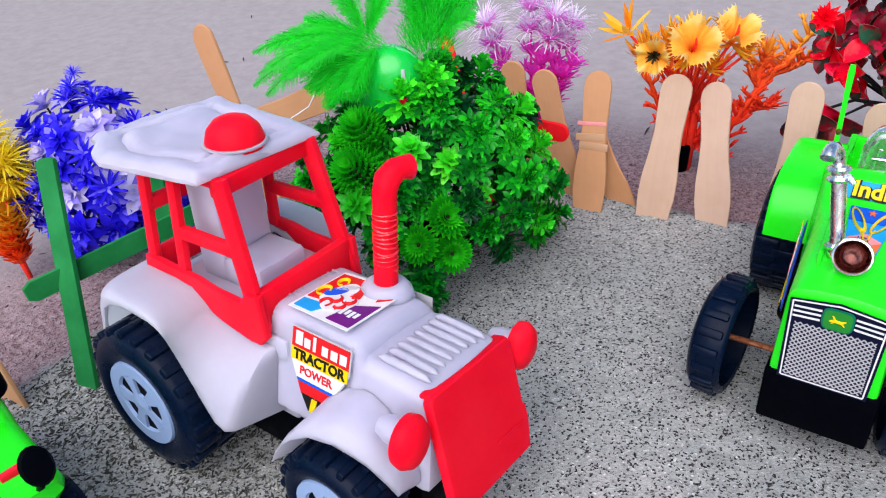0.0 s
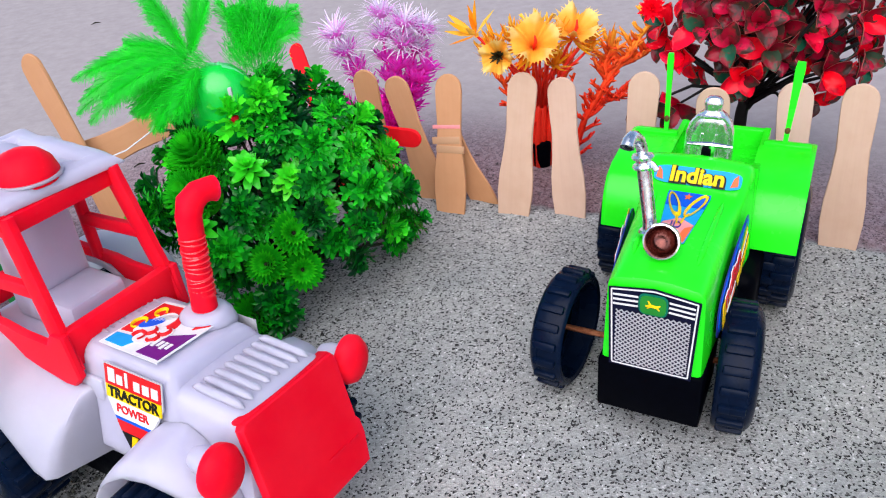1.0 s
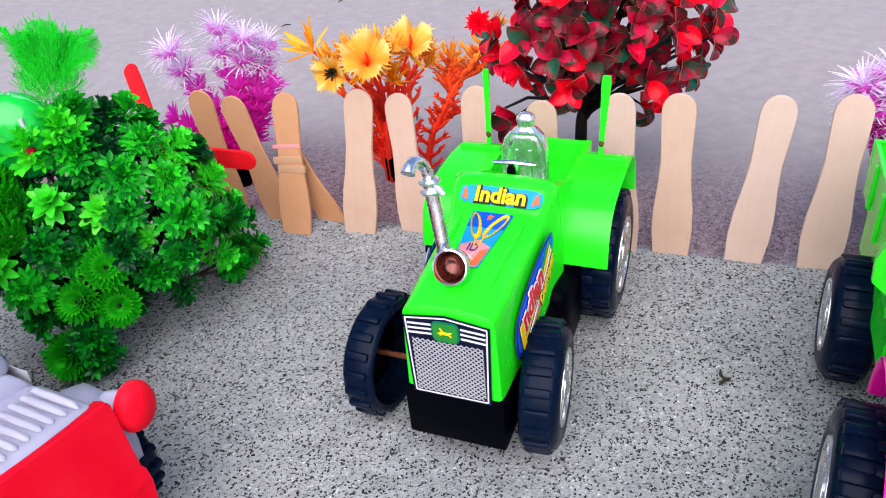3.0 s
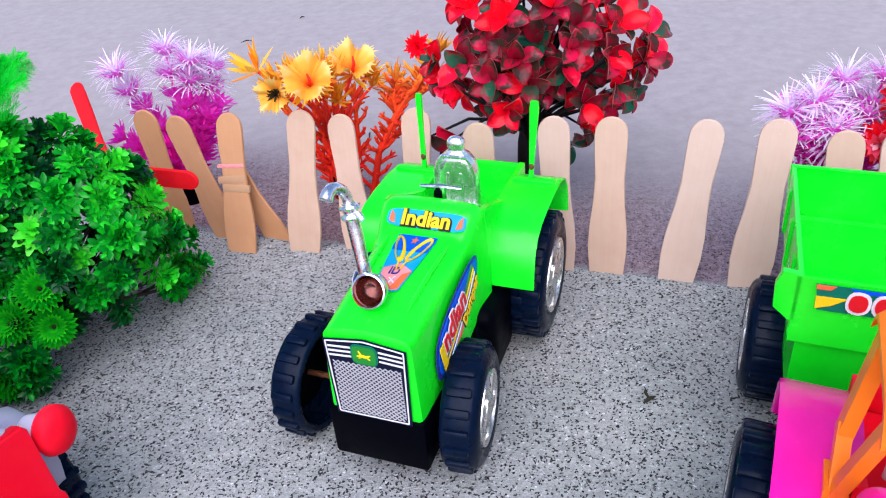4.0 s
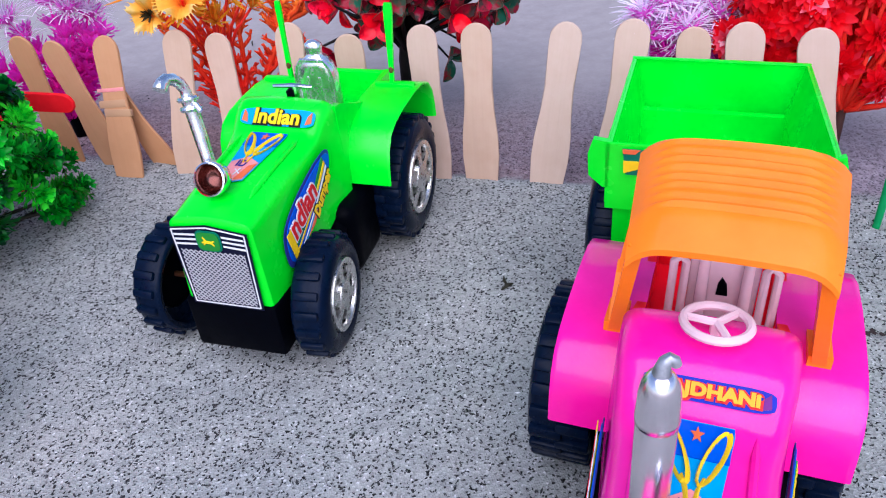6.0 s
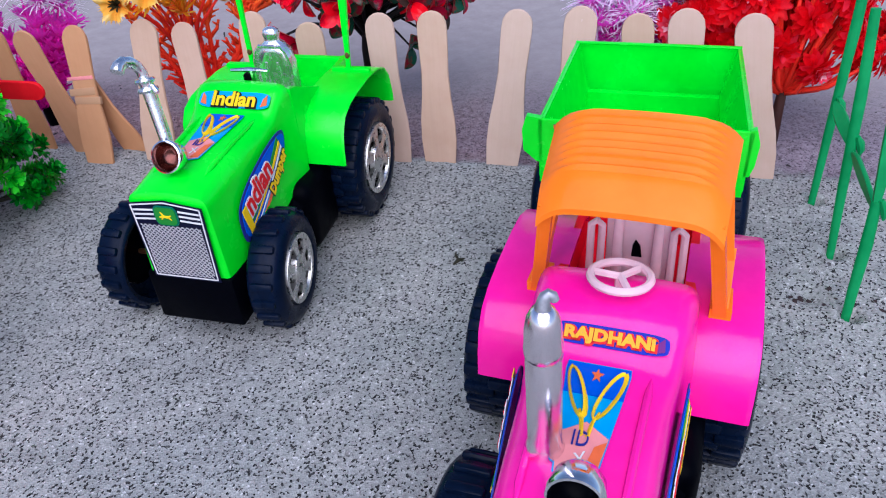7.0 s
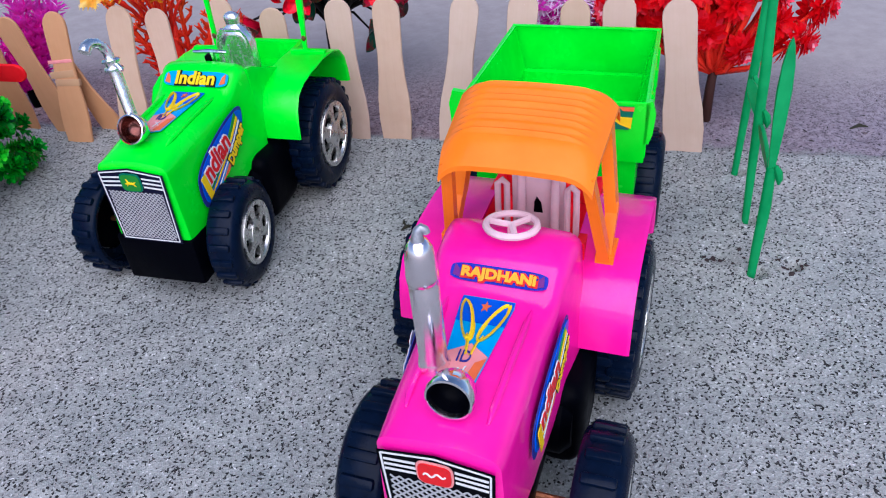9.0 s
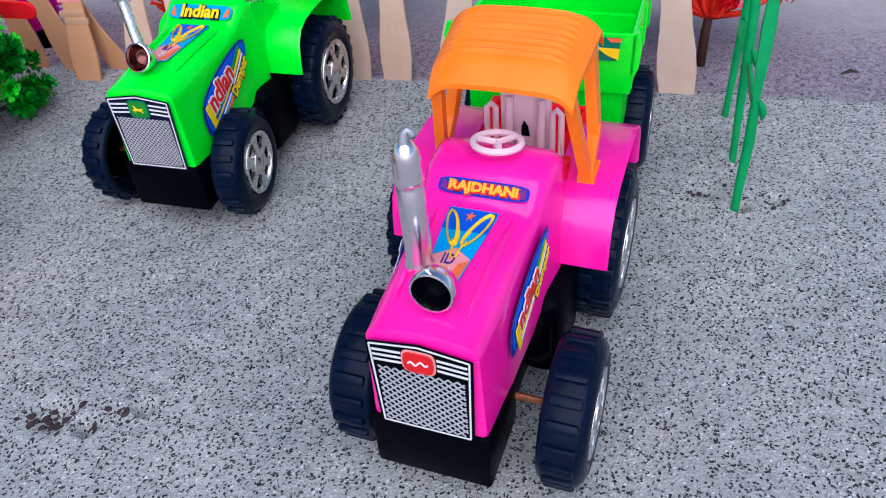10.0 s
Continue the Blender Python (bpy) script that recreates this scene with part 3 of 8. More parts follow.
def cowl_stickers(parent, word, pinkish):
    """Name band across the cowl front and the tulip-shaped sticker on the hood."""
    m = face_matrix((-0.0578, 0.001, 0.0792), (0, 1, 0), (-0.0065, 0, 0.0050))
    m = m @ Matrix.Translation((0, 0, 0.0005))
    if pinkish:
        m = m @ Matrix.Diagonal((0.90, 0.72, 1, 1))
    band = smooth_closed([(-0.0150, -0.0036), (0.0, -0.0036), (0.0150, -0.0036), (0.0158, 0.0), (0.0150, 0.0036), (0.0, 0.0036), (-0.0150, 0.0036), (-0.0158, 0.0)], 2)
    decal("name_band", band, INK_CYAN if not pinkish else INK_ROYAL, parent, m)
    for s in (-1, 1):
        wing = [(s * 0.0120, -0.0026), (s * 0.0146, -0.0018), (s * 0.0142, 0.0026), (s * 0.0128, 0.0010)]
        decal("band_flourish", wing if s > 0 else wing[::-1], INK_ORANGE if not pinkish else INK_PURPLE, parent, m @ Matrix.Translation((0, 0, 0.0003)))
    up = m @ Matrix.Translation((0, -0.0001, 0.0005))
    size = 0.0086 if not pinkish else 0.0054
    lettering(word, size, INK_BLACK if not pinkish else INK_RED, parent, up @ Matrix.Translation((0.0002, -0.0002, 0)), 0.0, 0.0008, 0.95)
    lettering(word, size, INK_YELLOW if not pinkish else INK_GOLD, parent, up @ Matrix.Translation((0, 0, 0.0003)), 0.0, 0.00028, 0.95)
    # hood sticker
    h = face_matrix((-0.0366, 0.0, 0.0751), (0, 1, 0), (-0.022, 0, 0.0010)) @ Matrix.Translation((0, 0, 0.0002)) @ Matrix.Diagonal((0.86, 1.28, 1, 1))
    base = [(-0.0056, -0.0130), (-0.0010, -0.0148), (0.0050, -0.0132), (0.0088, 0.0098), (0.0086, 0.0116), (-0.0086, 0.0116), (-0.0088, 0.0098)]
    decal("hood_sticker", base, INK_CYAN, parent, h)
    lift = h @ Matrix.Translation((0, 0, 0.0003))
    decal("sticker_sky", [(-0.0080, 0.0040), (0.0080, 0.0040), (0.0086, 0.0112), (-0.0086, 0.0112)], INK_BLUE, parent, lift)
    decal("sticker_foot", [(-0.0052, -0.0128), (-0.0010, -0.0146), (0.0046, -0.0130), (0.0062, -0.0048), (0.0, -0.0020), (-0.0062, -0.0050)], INK_PINK, parent, lift)
    decal("sticker_flash", [(0.0012, -0.0135), (0.0046, -0.0128), (0.0060, -0.0056), (0.0032, -0.0070)], INK_ORANGE, parent, lift @ Matrix.Translation((0, 0, 0.0003)))
    lift2 = h @ Matrix.Translation((0, 0, 0.0007))
    bm = bmesh.new()
    for s in (-1, 1):
        loop = []
        for k in range(17):
            a = 2 * math.pi * k / 16
            u, v = 0.0018 * math.sin(a), 0.0062 * math.cos(a)
            ang = -s * 0.48
            loop.append(lift2 @ Vector((s * 0.0043 + u * math.cos(ang) - v * math.sin(ang), 0.0044 + u * math.sin(ang) + v * math.cos(ang), 0)))
        tube(bm, loop, 0.0009, 5, False, 0.4)
        tube(bm, [lift2 @ Vector(p) for p in ((s * 0.0008, -0.0052, 0), (s * 0.0014, -0.0020, 0), (s * 0.0026, 0.0004, 0))], [0.0008, 0.0007, 0.0004], 5, True, 0.4)
    part("tulip_petals", bm, INK_YELLOW, parent)
    star = []
    for k in range(10):
        r = 0.0017 if k % 2 == 0 else 0.0007
        star.append((r * math.sin(math.pi * k / 5), 0.0086 + r * math.cos(math.pi * k / 5)))
    decal("star", star[::-1], INK_ORANGE, parent, lift2)
    lettering("ID", 0.0046, INK_NAVY, parent, lift2 @ Matrix.Translation((-0.0006, -0.0060, 0.0002)))
    lettering("X", 0.0042, INK_WHITE, parent, lift2 @ Matrix.Translation((0.0004, -0.0102, 0.0002)) @ Matrix.Rotation(0.3, 4, "Z"))


def side_sticker(parent, y, back=0.0):
    """Leaf-shaped side sticker with slanting words, on the hood's flank."""
    k = 1 if y > 0 else -1
    m = face_matrix((-0.034, y, 0.0560), (-0.048, 0.0026, 0.0158), (0.012, -0.0015, 0.02)) if y > 0 else face_matrix((-0.034, y, 0.0560), (0.048, 0.0026, -0.0158), (0.012, 0.0015, 0.02))
    m = Matrix.Translation((-back, 0, back * 0.5)) @ m @ Matrix.Diagonal((1.0 - back * 25, 1.22 - back * 55, 1.0, 1.0))
    leaf_shape = smooth_closed([(-0.0245, -0.0075), (-0.0140, -0.0066), (0.0, -0.0070), (0.0140, -0.0050), (0.0225, 0.0010), (0.0245, 0.0058), (0.0140, 0.0078), (0.0, 0.0082), (-0.0130, 0.0072), (-0.0205, 0.0040)], 2)
    decal("side_sticker", leaf_shape, INK_NAVY, parent, m)
    decal("sticker_leaf", [(x * 0.93, z * 0.86) for x, z in leaf_shape], INK_BLUE, parent, m @ Matrix.Translation((0.0004, 0, 0.0003)))
    for name, ink, a, b, c in (("sticker_arc", INK_GREEN, 0.0010, 0.0016, 0.0), ("sticker_stripe", INK_YELLOW, -0.0002, 0.0011, 0.0002), ("sticker_arc", INK_CYAN, -0.0032, 0.0016, 0.0), ("sticker_stripe", INK_WHITE, -0.0018, 0.0006, 0.0003)):
        top = [(x, a + b / 2 + 0.0042 * ((x + 0.018) / 0.036) ** 2 - 0.0046 * (1 - (x + 0.018) / 0.036) + b * 0.2 * (x + 0.018) / 0.036) for x in np.linspace(-0.018, 0.018, 9)]
        low = [(x, z - b * (0.3 + 0.9 * (x + 0.018) / 0.036)) for x, z in top]
        decal(name, low + top[::-1], ink, parent, m @ Matrix.Translation((0, 0, 0.0006 + c)))
    decal("sticker_flash", [(-0.008, -0.0060), (0.002, -0.0038), (0.004, -0.0042), (-0.002, -0.0062)], INK_ORANGE, parent, m @ Matrix.Translation((0, 0, 0.0008)))
    t = m @ Matrix.Translation((-0.0045, 0.0030, 0.0012)) @ Matrix.Rotation(0.05, 4, "Z")
    lettering("ndian", 0.0104, INK_WHITE, parent, t, 0.15, 0.0009, 0.98)
    lettering("ndian", 0.0104, INK_RED, parent, t @ Matrix.Translation((0, 0, 0.0002)), 0.15, 0.0003, 0.98)
    lettering("I", 0.0125, INK_YELLOW, parent, m @ Matrix.Translation((-0.0182, -0.0012, 0.0014)), 0.15, 0.0010)
    lettering("Dumper", 0.0054, INK_BLACK, parent, m @ Matrix.Translation((0.0092, -0.0022, 0.0012)) @ Matrix.Rotation(0.26, 4, "Z"), 0.1, 0.0006)
    lettering("Dumper", 0.0054, INK_YELLOW, parent, m @ Matrix.Translation((0.0092, -0.0022, 0.0014)) @ Matrix.Rotation(0.26, 4, "Z"), 0.1, 0.0002)


def fender(parent, material, side, y1=0.0385):
    """Mudguard over a rear wheel: flat front apron, rounded shoulder, level top, with a rolled outer lip."""
    path = [(-0.0722, 0.0440), (-0.0732, 0.0520), (-0.0748, 0.0580), (-0.0785, 0.0628), (-0.0850, 0.0652), (-0.0950, 0.0662), (-0.1100, 0.0664), (-0.1220, 0.0652), (-0.1300, 0.0622), (-0.1345, 0.0570), (-0.1365, 0.0490), (-0.1370, 0.0430)]
    y0 = 0.0165
    bm = bmesh.new()
    rings = []
    for i, (x, z) in enumerate(path):
        a, b = path[max(i - 1, 0)], path[min(i + 1, len(path) - 1)]
        d = Vector((b[0] - a[0], 0, b[1] - a[1])).normalized()
        nrm = Vector((d.z, 0, -d.x)) * 0.0016
        p = Vector((x, 0, z))
        ring = [p + Vector((0, y0 * side, 0)), p + Vector((0, (y1 - 0.0012) * side, 0)), p + nrm * 0.4 + Vector((0, (y1 - 0.0002) * side, 0)),
                p + nrm * 0.8 + Vector((0, y1 * side, 0)), p + nrm * 0.98 + Vector((0, (y1 - 0.0008) * side, 0)), p + nrm + Vector((0, (y1 - 0.0016) * side, 0)), p + nrm + Vector((0, y0 * side, 0))]
        rings.append(ring)
    loft(bm, rings)
    part("fender", bm, material, parent)


def seat_part(parent, material, x=-0.103, cy=0.0):
    """Bell-shaped seat back with a knob and raised edge, and its cushion."""
    levels = [(0.056, 0.0092), (0.062, 0.0094), (0.070, 0.0095), (0.0775, 0.0092), (0.0822, 0.0079), (0.0850, 0.0056), (0.0866, 0.0036), (0.0878, 0.0033), (0.0896, 0.0038), (0.0912, 0.0036), (0.0924, 0.0024), (0.0929, 0.0008)]
    bm = bmesh.new()
    loft(bm, [[(x + 0.0046 * min(1, w / 0.006) * math.copysign(abs(math.cos(a)) ** 0.7, math.cos(a)), cy + w * math.copysign(abs(math.sin(a)) ** 0.7, math.sin(a)), z) for a in (2 * math.pi * k / 24 for k in range(24))] for z, w in levels])
    seat = part("seat_back", bm, material, parent)
    bm = bmesh.new()
    edge = [(x + 0.0036, cy - w * 0.93, z) for z, w in levels[:6]] + [(x + 0.0036, cy + w * 0.93, z) for z, w in levels[:6]][::-1]
    tube(bm, edge, 0.0010, 6)
    for y in (-0.0034, 0.0034):
        tube(bm, [(x + 0.0044, cy + y, 0.060), (x + 0.0048, cy + y, 0.070), (x + 0.0042, cy + y * 0.8, 0.078)], 0.0008, 6)
    part("seat_edge", bm, material, seat)
    bm = bmesh.new()
    box(bm, x, x + 0.016, -0.0105, 0.0105, 0.056, 0.062, 0.0018)
    part("seat", bm, material, parent)
    return seat


def bucket_seat(parent, material, x=-0.1010, cy=0.0020):
    """Moulded seat: upright back with a notch, two posts and an arm loop on each side."""
    bm = bmesh.new()
    box(bm, x - 0.0030, x - 0.0010, cy - 0.0088, cy + 0.0088, 0.056, 0.0875, 0.0009)
    back = part("seat_back", bm, material, parent)
    bm = bmesh.new()
    plate(bm, [(-0.0014, 0.0), (0.0016, 0.0), (0.0010, 0.0040), (-0.0004, 0.0060), (-0.0012, 0.0040)], 0.0008, pose(x - 0.0009, cy, 0.0715, 0, 0, 90))
    part("notch", bm, BLACK_PLASTIC, back)
    for y in (-0.0052, 0.0058):
        bm = bmesh.new()
        tube(bm, [(x + 0.0004, cy + y, 0.060), (x + 0.0008, cy + y, 0.072), (x - 0.0002, cy + y, 0.0866)], [0.0017, 0.0016, 0.0014], 10)
        part("seat_post", bm, material, back)
    for sg in (-1, 1):
        bm = bmesh.new()
        tube(bm, [(x + 0.0010, cy + sg * 0.0100, 0.0640), (x + 0.0010, cy + sg * 0.0098, 0.0825), (x + 0.0012, cy + sg * 0.0112, 0.0840), (x + 0.0012, cy + sg * 0.0128, 0.0825), (x + 0.0010, cy + sg * 0.0130, 0.0645), (x + 0.0010, cy + sg * 0.0112, 0.0635), (x + 0.0010, cy + sg * 0.0100, 0.0640)], 0.0011, 8)
        part("arm_loop", bm, material, back)
    bm = bmesh.new()
    box(bm, x, x + 0.014, cy - 0.0100, cy + 0.0100, 0.056, 0.062, 0.0018)
    part("seat", bm, material, parent)


def tractor_body(m, material, label, pinkish):
    t = thing("toy_tractor", m, label, "toy tractor")
    bm = bmesh.new()
    rings = [body_ring(0.0000, 0.0146, 0.0160, 0.0320, 0.0685, 0.0035, 0.0010), body_ring(-0.0008, 0.0158, 0.0170, 0.0315, 0.0700, 0.004, 0.0010), body_ring(-0.0030, 0.0163, 0.0174, 0.031, 0.0708, 0.0060, 0.0010),
             body_ring(-0.0150, 0.0167, 0.0178, 0.032, 0.0730, 0.0075, 0.0006), body_ring(-0.030, 0.0172, 0.0184, 0.034, 0.0740, 0.0075, 0.0006), body_ring(-0.045, 0.0180, 0.0196, 0.036, 0.0746, 0.0075, 0.0006), body_ring(-0.0515, 0.0184, 0.0200, 0.038, 0.0750, 0.005, 0.0006),
             body_ring(-0.0545, 0.0186, 0.0204, 0.039, 0.0765, 0.005, 0.0006), body_ring(-0.0610, 0.0192, 0.0210, 0.040, 0.0815, 0.005, 0.0006), body_ring(-0.0640, 0.0198, 0.0214, 0.040, 0.0828, 0.005, 0.0006), body_ring(-0.0680, 0.0202, 0.0218, 0.041, 0.0828, 0.005, 0.0006), body_ring(-0.0692, 0.0200, 0.0218, 0.041, 0.0820, 0.005, 0.0006)]
    if pinkish:
        rings[-2:] = [body_ring(-0.0740, 0.0205, 0.0224, 0.041, 0.0830, 0.005, 0.0006), body_ring(-0.0785, 0.0206, 0.0226, 0.041, 0.0826, 0.005, 0.0006), body_ring(-0.0802, 0.0200, 0.0222, 0.041, 0.0812, 0.005, 0.0006)]
    if pinkish:
        rings[:3] = [[(x - 0.0034, y, z) for x, y, z in ring] for ring in rings[:3]]
    loft(bm, rings)
    part("hood", bm, material, t)
    for s in (-1, 1):
        bm = bmesh.new()
        tube(bm, [(-0.012, s * 0.0105, 0.0722), (-0.016, s * 0.0108, 0.0732), (-0.030, s * 0.0112, 0.0742), (-0.046, s * 0.0118, 0.0748), (-0.051, s * 0.0120, 0.0748)], [0.0004, 0.0010, 0.0010, 0.0010, 0.0004], 8)
        part("hood_rib", bm, material, t)
    bm = bmesh.new()
    box(bm, -0.135, -0.0685, -0.0185, 0.0185, 0.040, 0.0565, 0.001)
    box(bm, -0.1355, -0.1320, -0.0185, 0.0185, 0.050, 0.0668, 0.001)
    for s in (-1, 1):
        ring = [[(-0.0680, s * y, z) for y, z in ((0.0180, 0.045), (0.0214, 0.045), (0.0205, 0.0805), (0.0180, 0.0805))],
                [(-0.0740, s * y, z) for y, z in ((0.0175, 0.045), (0.0212, 0.045), (0.0205, 0.0790), (0.0175, 0.0790))],
                [(-0.0860, s * y, z) for y, z in ((0.0170, 0.048), (0.0205, 0.048), (0.0200, 0.0730), (0.0170, 0.0730))],
                [(-0.100, s * y, z) for y, z in ((0.0165, 0.05), (0.0190, 0.05), (0.0190, 0.0672), (0.0165, 0.0672))],
                [(-0.1345, s * y, z) for y, z in ((0.0165, 0.05), (0.0190, 0.05), (0.0190, 0.0672), (0.0165, 0.0672))]]
        loft(bm, ring[2:] if pinkish else ring)
    part("tub", bm, RED if pinkish else material, t)
    for s in (-1, 1):
        fender(t, material, s, 0.0375 if pinkish else 0.0385)
    # black chassis, bumper and gear hump
    bm = bmesh.new()
    nose = -0.0034 if pinkish else 0.0
    box(bm, -0.030, 0.0012 + nose, -0.0182, 0.0182, 0.0125, 0.0352, 0.0012)
    part("bumper", bm, BLACK_PLASTIC, t)
    bm = bmesh.new()
    box(bm, -0.128, -0.028, -0.0125, 0.0125, 0.016, 0.041, 0.0015)
    lathe(bm, [(0.0001, 0.024), (0.0105, 0.024), (0.0135, 0.021), (0.0135, -0.021), (0.0105, -0.024), (0.0001, -0.024)], 22, pose(-0.060, 0, 0.0265, 90, 0, 0))
    box(bm, -0.075, -0.050, 0.010, 0.0205, 0.022, 0.037, 0.0015)
    box(bm, -0.066, -0.028, -0.0165, 0.0165, 0.0130, 0.0400, 0.0015)
    box(bm, -0.122, -0.088, -0.0235, 0.0235, 0.0170, 0.0410, 0.0020)
    part("chassis", bm, BLACK_PLASTIC, t)
    bm = bmesh.new()
    box(bm, -0.0830, -0.0520, 0.0120, 0.0272, 0.0080, 0.0425, 0.0060, None, 4)
    part("gear_housing", bm, BLACK_PLASTIC, t)
    bm = bmesh.new()
    ax = -0.0292 if pinkish else -0.0242
    tube(bm, [(ax, -0.034 if pinkish else -0.042, 0.0238), (ax, 0.031, 0.0238)], 0.0012, 8)
    part("front_axle", bm, AXLE, t)
    bm = bmesh.new()
    tube(bm, [(-0.1065, -0.040, 0.0285), (-0.1065, 0.040, 0.0285)], 0.0014, 8)
    part("rear_axle", bm, AXLE, t)
    rim = SILVER
    if pinkish:
        wheel(t, 0.0235, 0.0130, side_pose(-0.0295, 0.0425, 0.0240), rim, lugs=20)
        wheel(t, 0.0235, 0.0140, side_pose(-0.0290, -0.0350, 0.0245, False), rim, lugs=20)
    else:
        wheel(t, 0.0235, 0.0125, side_pose(-0.0240, 0.0322, 0.0240, True, -5), rim, lugs=20)
        wheel(t, 0.0235, 0.0122, side_pose(-0.0245, -0.0440, 0.0240, False, -3.5), rim, lugs=20)
    wheel(t, 0.0275, 0.0155, side_pose(-0.1055, 0.0388, 0.0285), rim, lugs=24, staggered=True)
    wheel(t, 0.0275, 0.0185, side_pose(-0.1065, -0.0455 if pinkish else -0.0425, 0.0285, False), rim, lugs=24, staggered=True)
    # headlamp ring on the hood
    lm = (pose(-0.0125, 0.0018, 0.0802, 0, 84, 0) if pinkish else pose(-0.0115, -0.0012, 0.0797, 0, 66, 0)) @ Matrix.Scale(0.74, 4)
    bm = bmesh.new()
    lathe(bm, [(0.0058, -0.006), (0.0072, -0.004), (0.0080, 0.000), (0.0084, 0.0022), (0.0080, 0.0034), (0.0073, 0.0036), (0.0069, 0.0026), (0.0062, -0.005)], 28, lm)
    lamp = part("headlamp", bm, CHROME, t)
    bm = bmesh.new()
    lathe(bm, [(0.0068, 0.0016), (0.0058, -0.0020), (0.0040, -0.0042), (0.0001, -0.0050)], 24, lm)
    part("bowl", bm, BLACK_PLASTIC if pinkish else DARK_BOWL, lamp)
    # exhaust stack
    bm = bmesh.new()
    if pinkish:
        e = pose(-0.0255, -0.0074, 0.0756, 1, 0, 0) @ Matrix.Diagonal((0.88, 0.88, 1.20, 1))
        lathe(bm, [(0.0001, -0.002), (0.0044, -0.002), (0.0048, 0.000), (0.0044, 0.0014), (0.0042, 0.0020), (0.0042, 0.0034), (0.0042, 0.012), (0.0042, 0.0212), (0.0039, 0.0216), (0.0039, 0.0222), (0.0044, 0.0226), (0.0045, 0.0240), (0.0043, 0.0256), (0.0042, 0.0280), (0.0037, 0.0302), (0.0026, 0.0318), (0.0014, 0.0324), (0.0001, 0.0325)], 20, e)
        part("exhaust_pipe", bm, FROSTED, t)
        bm = bmesh.new()
        tube(bm, [e @ Vector(p) for p in ((0, 0, 0.0312), (-0.0001, 0.0, 0.0330), (-0.0003, 0.0004, 0.0343), (-0.0006, 0.0012, 0.0348), (-0.0008, 0.0020, 0.0344), (-0.0009, 0.0024, 0.0336))], [0.0020, 0.0014, 0.0012, 0.0011, 0.0010, 0.0009], 12)
        part("exhaust_elbow", bm, DULL_METAL, t, "dull grey elbow")
    else:
        tube(bm, [(-0.0192, -0.0068, 0.0735), (-0.0205, -0.0076, 0.0810), (-0.0230, -0.0100, 0.0920), (-0.0247, -0.0117, 0.1000), (-0.0250, -0.0120, 0.1020)], [0.0027, 0.0023, 0.0024, 0.0024, 0.0026], 14)
        tube(bm, [(-0.0249, -0.0120, 0.1010), (-0.0258, -0.0128, 0.1050), (-0.0250, -0.0136, 0.1078), (-0.0232, -0.0145, 0.1098), (-0.0205, -0.0151, 0.1108), (-0.0180, -0.0153, 0.1104), (-0.0163, -0.0153, 0.1090)], [0.0019, 0.0019, 0.0020, 0.0021, 0.0021, 0.0022, 0.0024], 12)
        part("exhaust_pipe", bm, PALE_METAL, t)
        for p, r in (((-0.0199, -0.0073, 0.0772), 0.0027), ((-0.0244, -0.0114, 0.0990), 0.0029), ((-0.0250, -0.0121, 0.1022), 0.0028)):
            bm = bmesh.new()
            torus(bm, r, 0.0010, pose(*p, 9, -12, 0), 16, 6)
            part("collar", bm, PALE_METAL, t)
        bm = bmesh.new()
        tube(bm, [(-0.0244, -0.0108, 0.1008), (-0.0236, -0.0084, 0.1004), (-0.0226, -0.0066, 0.0990)], [0.0013, 0.0011, 0.0009], 8)
        part("clip_tab", bm, PALE_METAL, t)
    # steering wheel
    sx = -0.0725 if pinkish else -0.0750
    sm = pose(sx, 0.001, 0.0868, 0, -8, 0)
    bm = bmesh.new()
    torus(bm, 0.0074, 0.0011, sm, 28, 8)
    for k in range(3):
        a = 2 * math.pi * k / 3 + 0.4
        tube(bm, [sm @ Vector((0, 0, 0)), sm @ Vector((0.0073 * math.cos(a), 0.0073 * math.sin(a), 0))], 0.0010, 6)
    tube(bm, [(sx - 0.0005, 0.001, 0.080), (sx, 0.001, 0.0870)], 0.0014, 8)
    if not pinkish:
        bm.free()
        bm = bmesh.new()
        tube(bm, [(-0.0713, -0.0060, 0.0862), (-0.0716, 0.0020, 0.0866), (-0.0720, 0.0104, 0.0862)], [0.0007, 0.0011, 0.0007], 8)
        tube(bm, [(-0.0720, 0.0030, 0.0740), (-0.0716, 0.0030, 0.0866)], 0.0012, 8)
    part("steering_wheel", bm, ROSY_SILVER if pinkish else CHROME, t)
    if pinkish:
        bucket_seat(t, ROSY_SILVER)
    else:
        seat_part(t, SEAT_SILVER, cy=-0.0020)
    if not pinkish:
        bm = bmesh.new()
        box(bm, -0.0732, -0.0700, -0.0005, 0.0028, 0.0805, 0.0850, 0.0006)
        part("gear_block", bm, BLACK_PLASTIC, t)
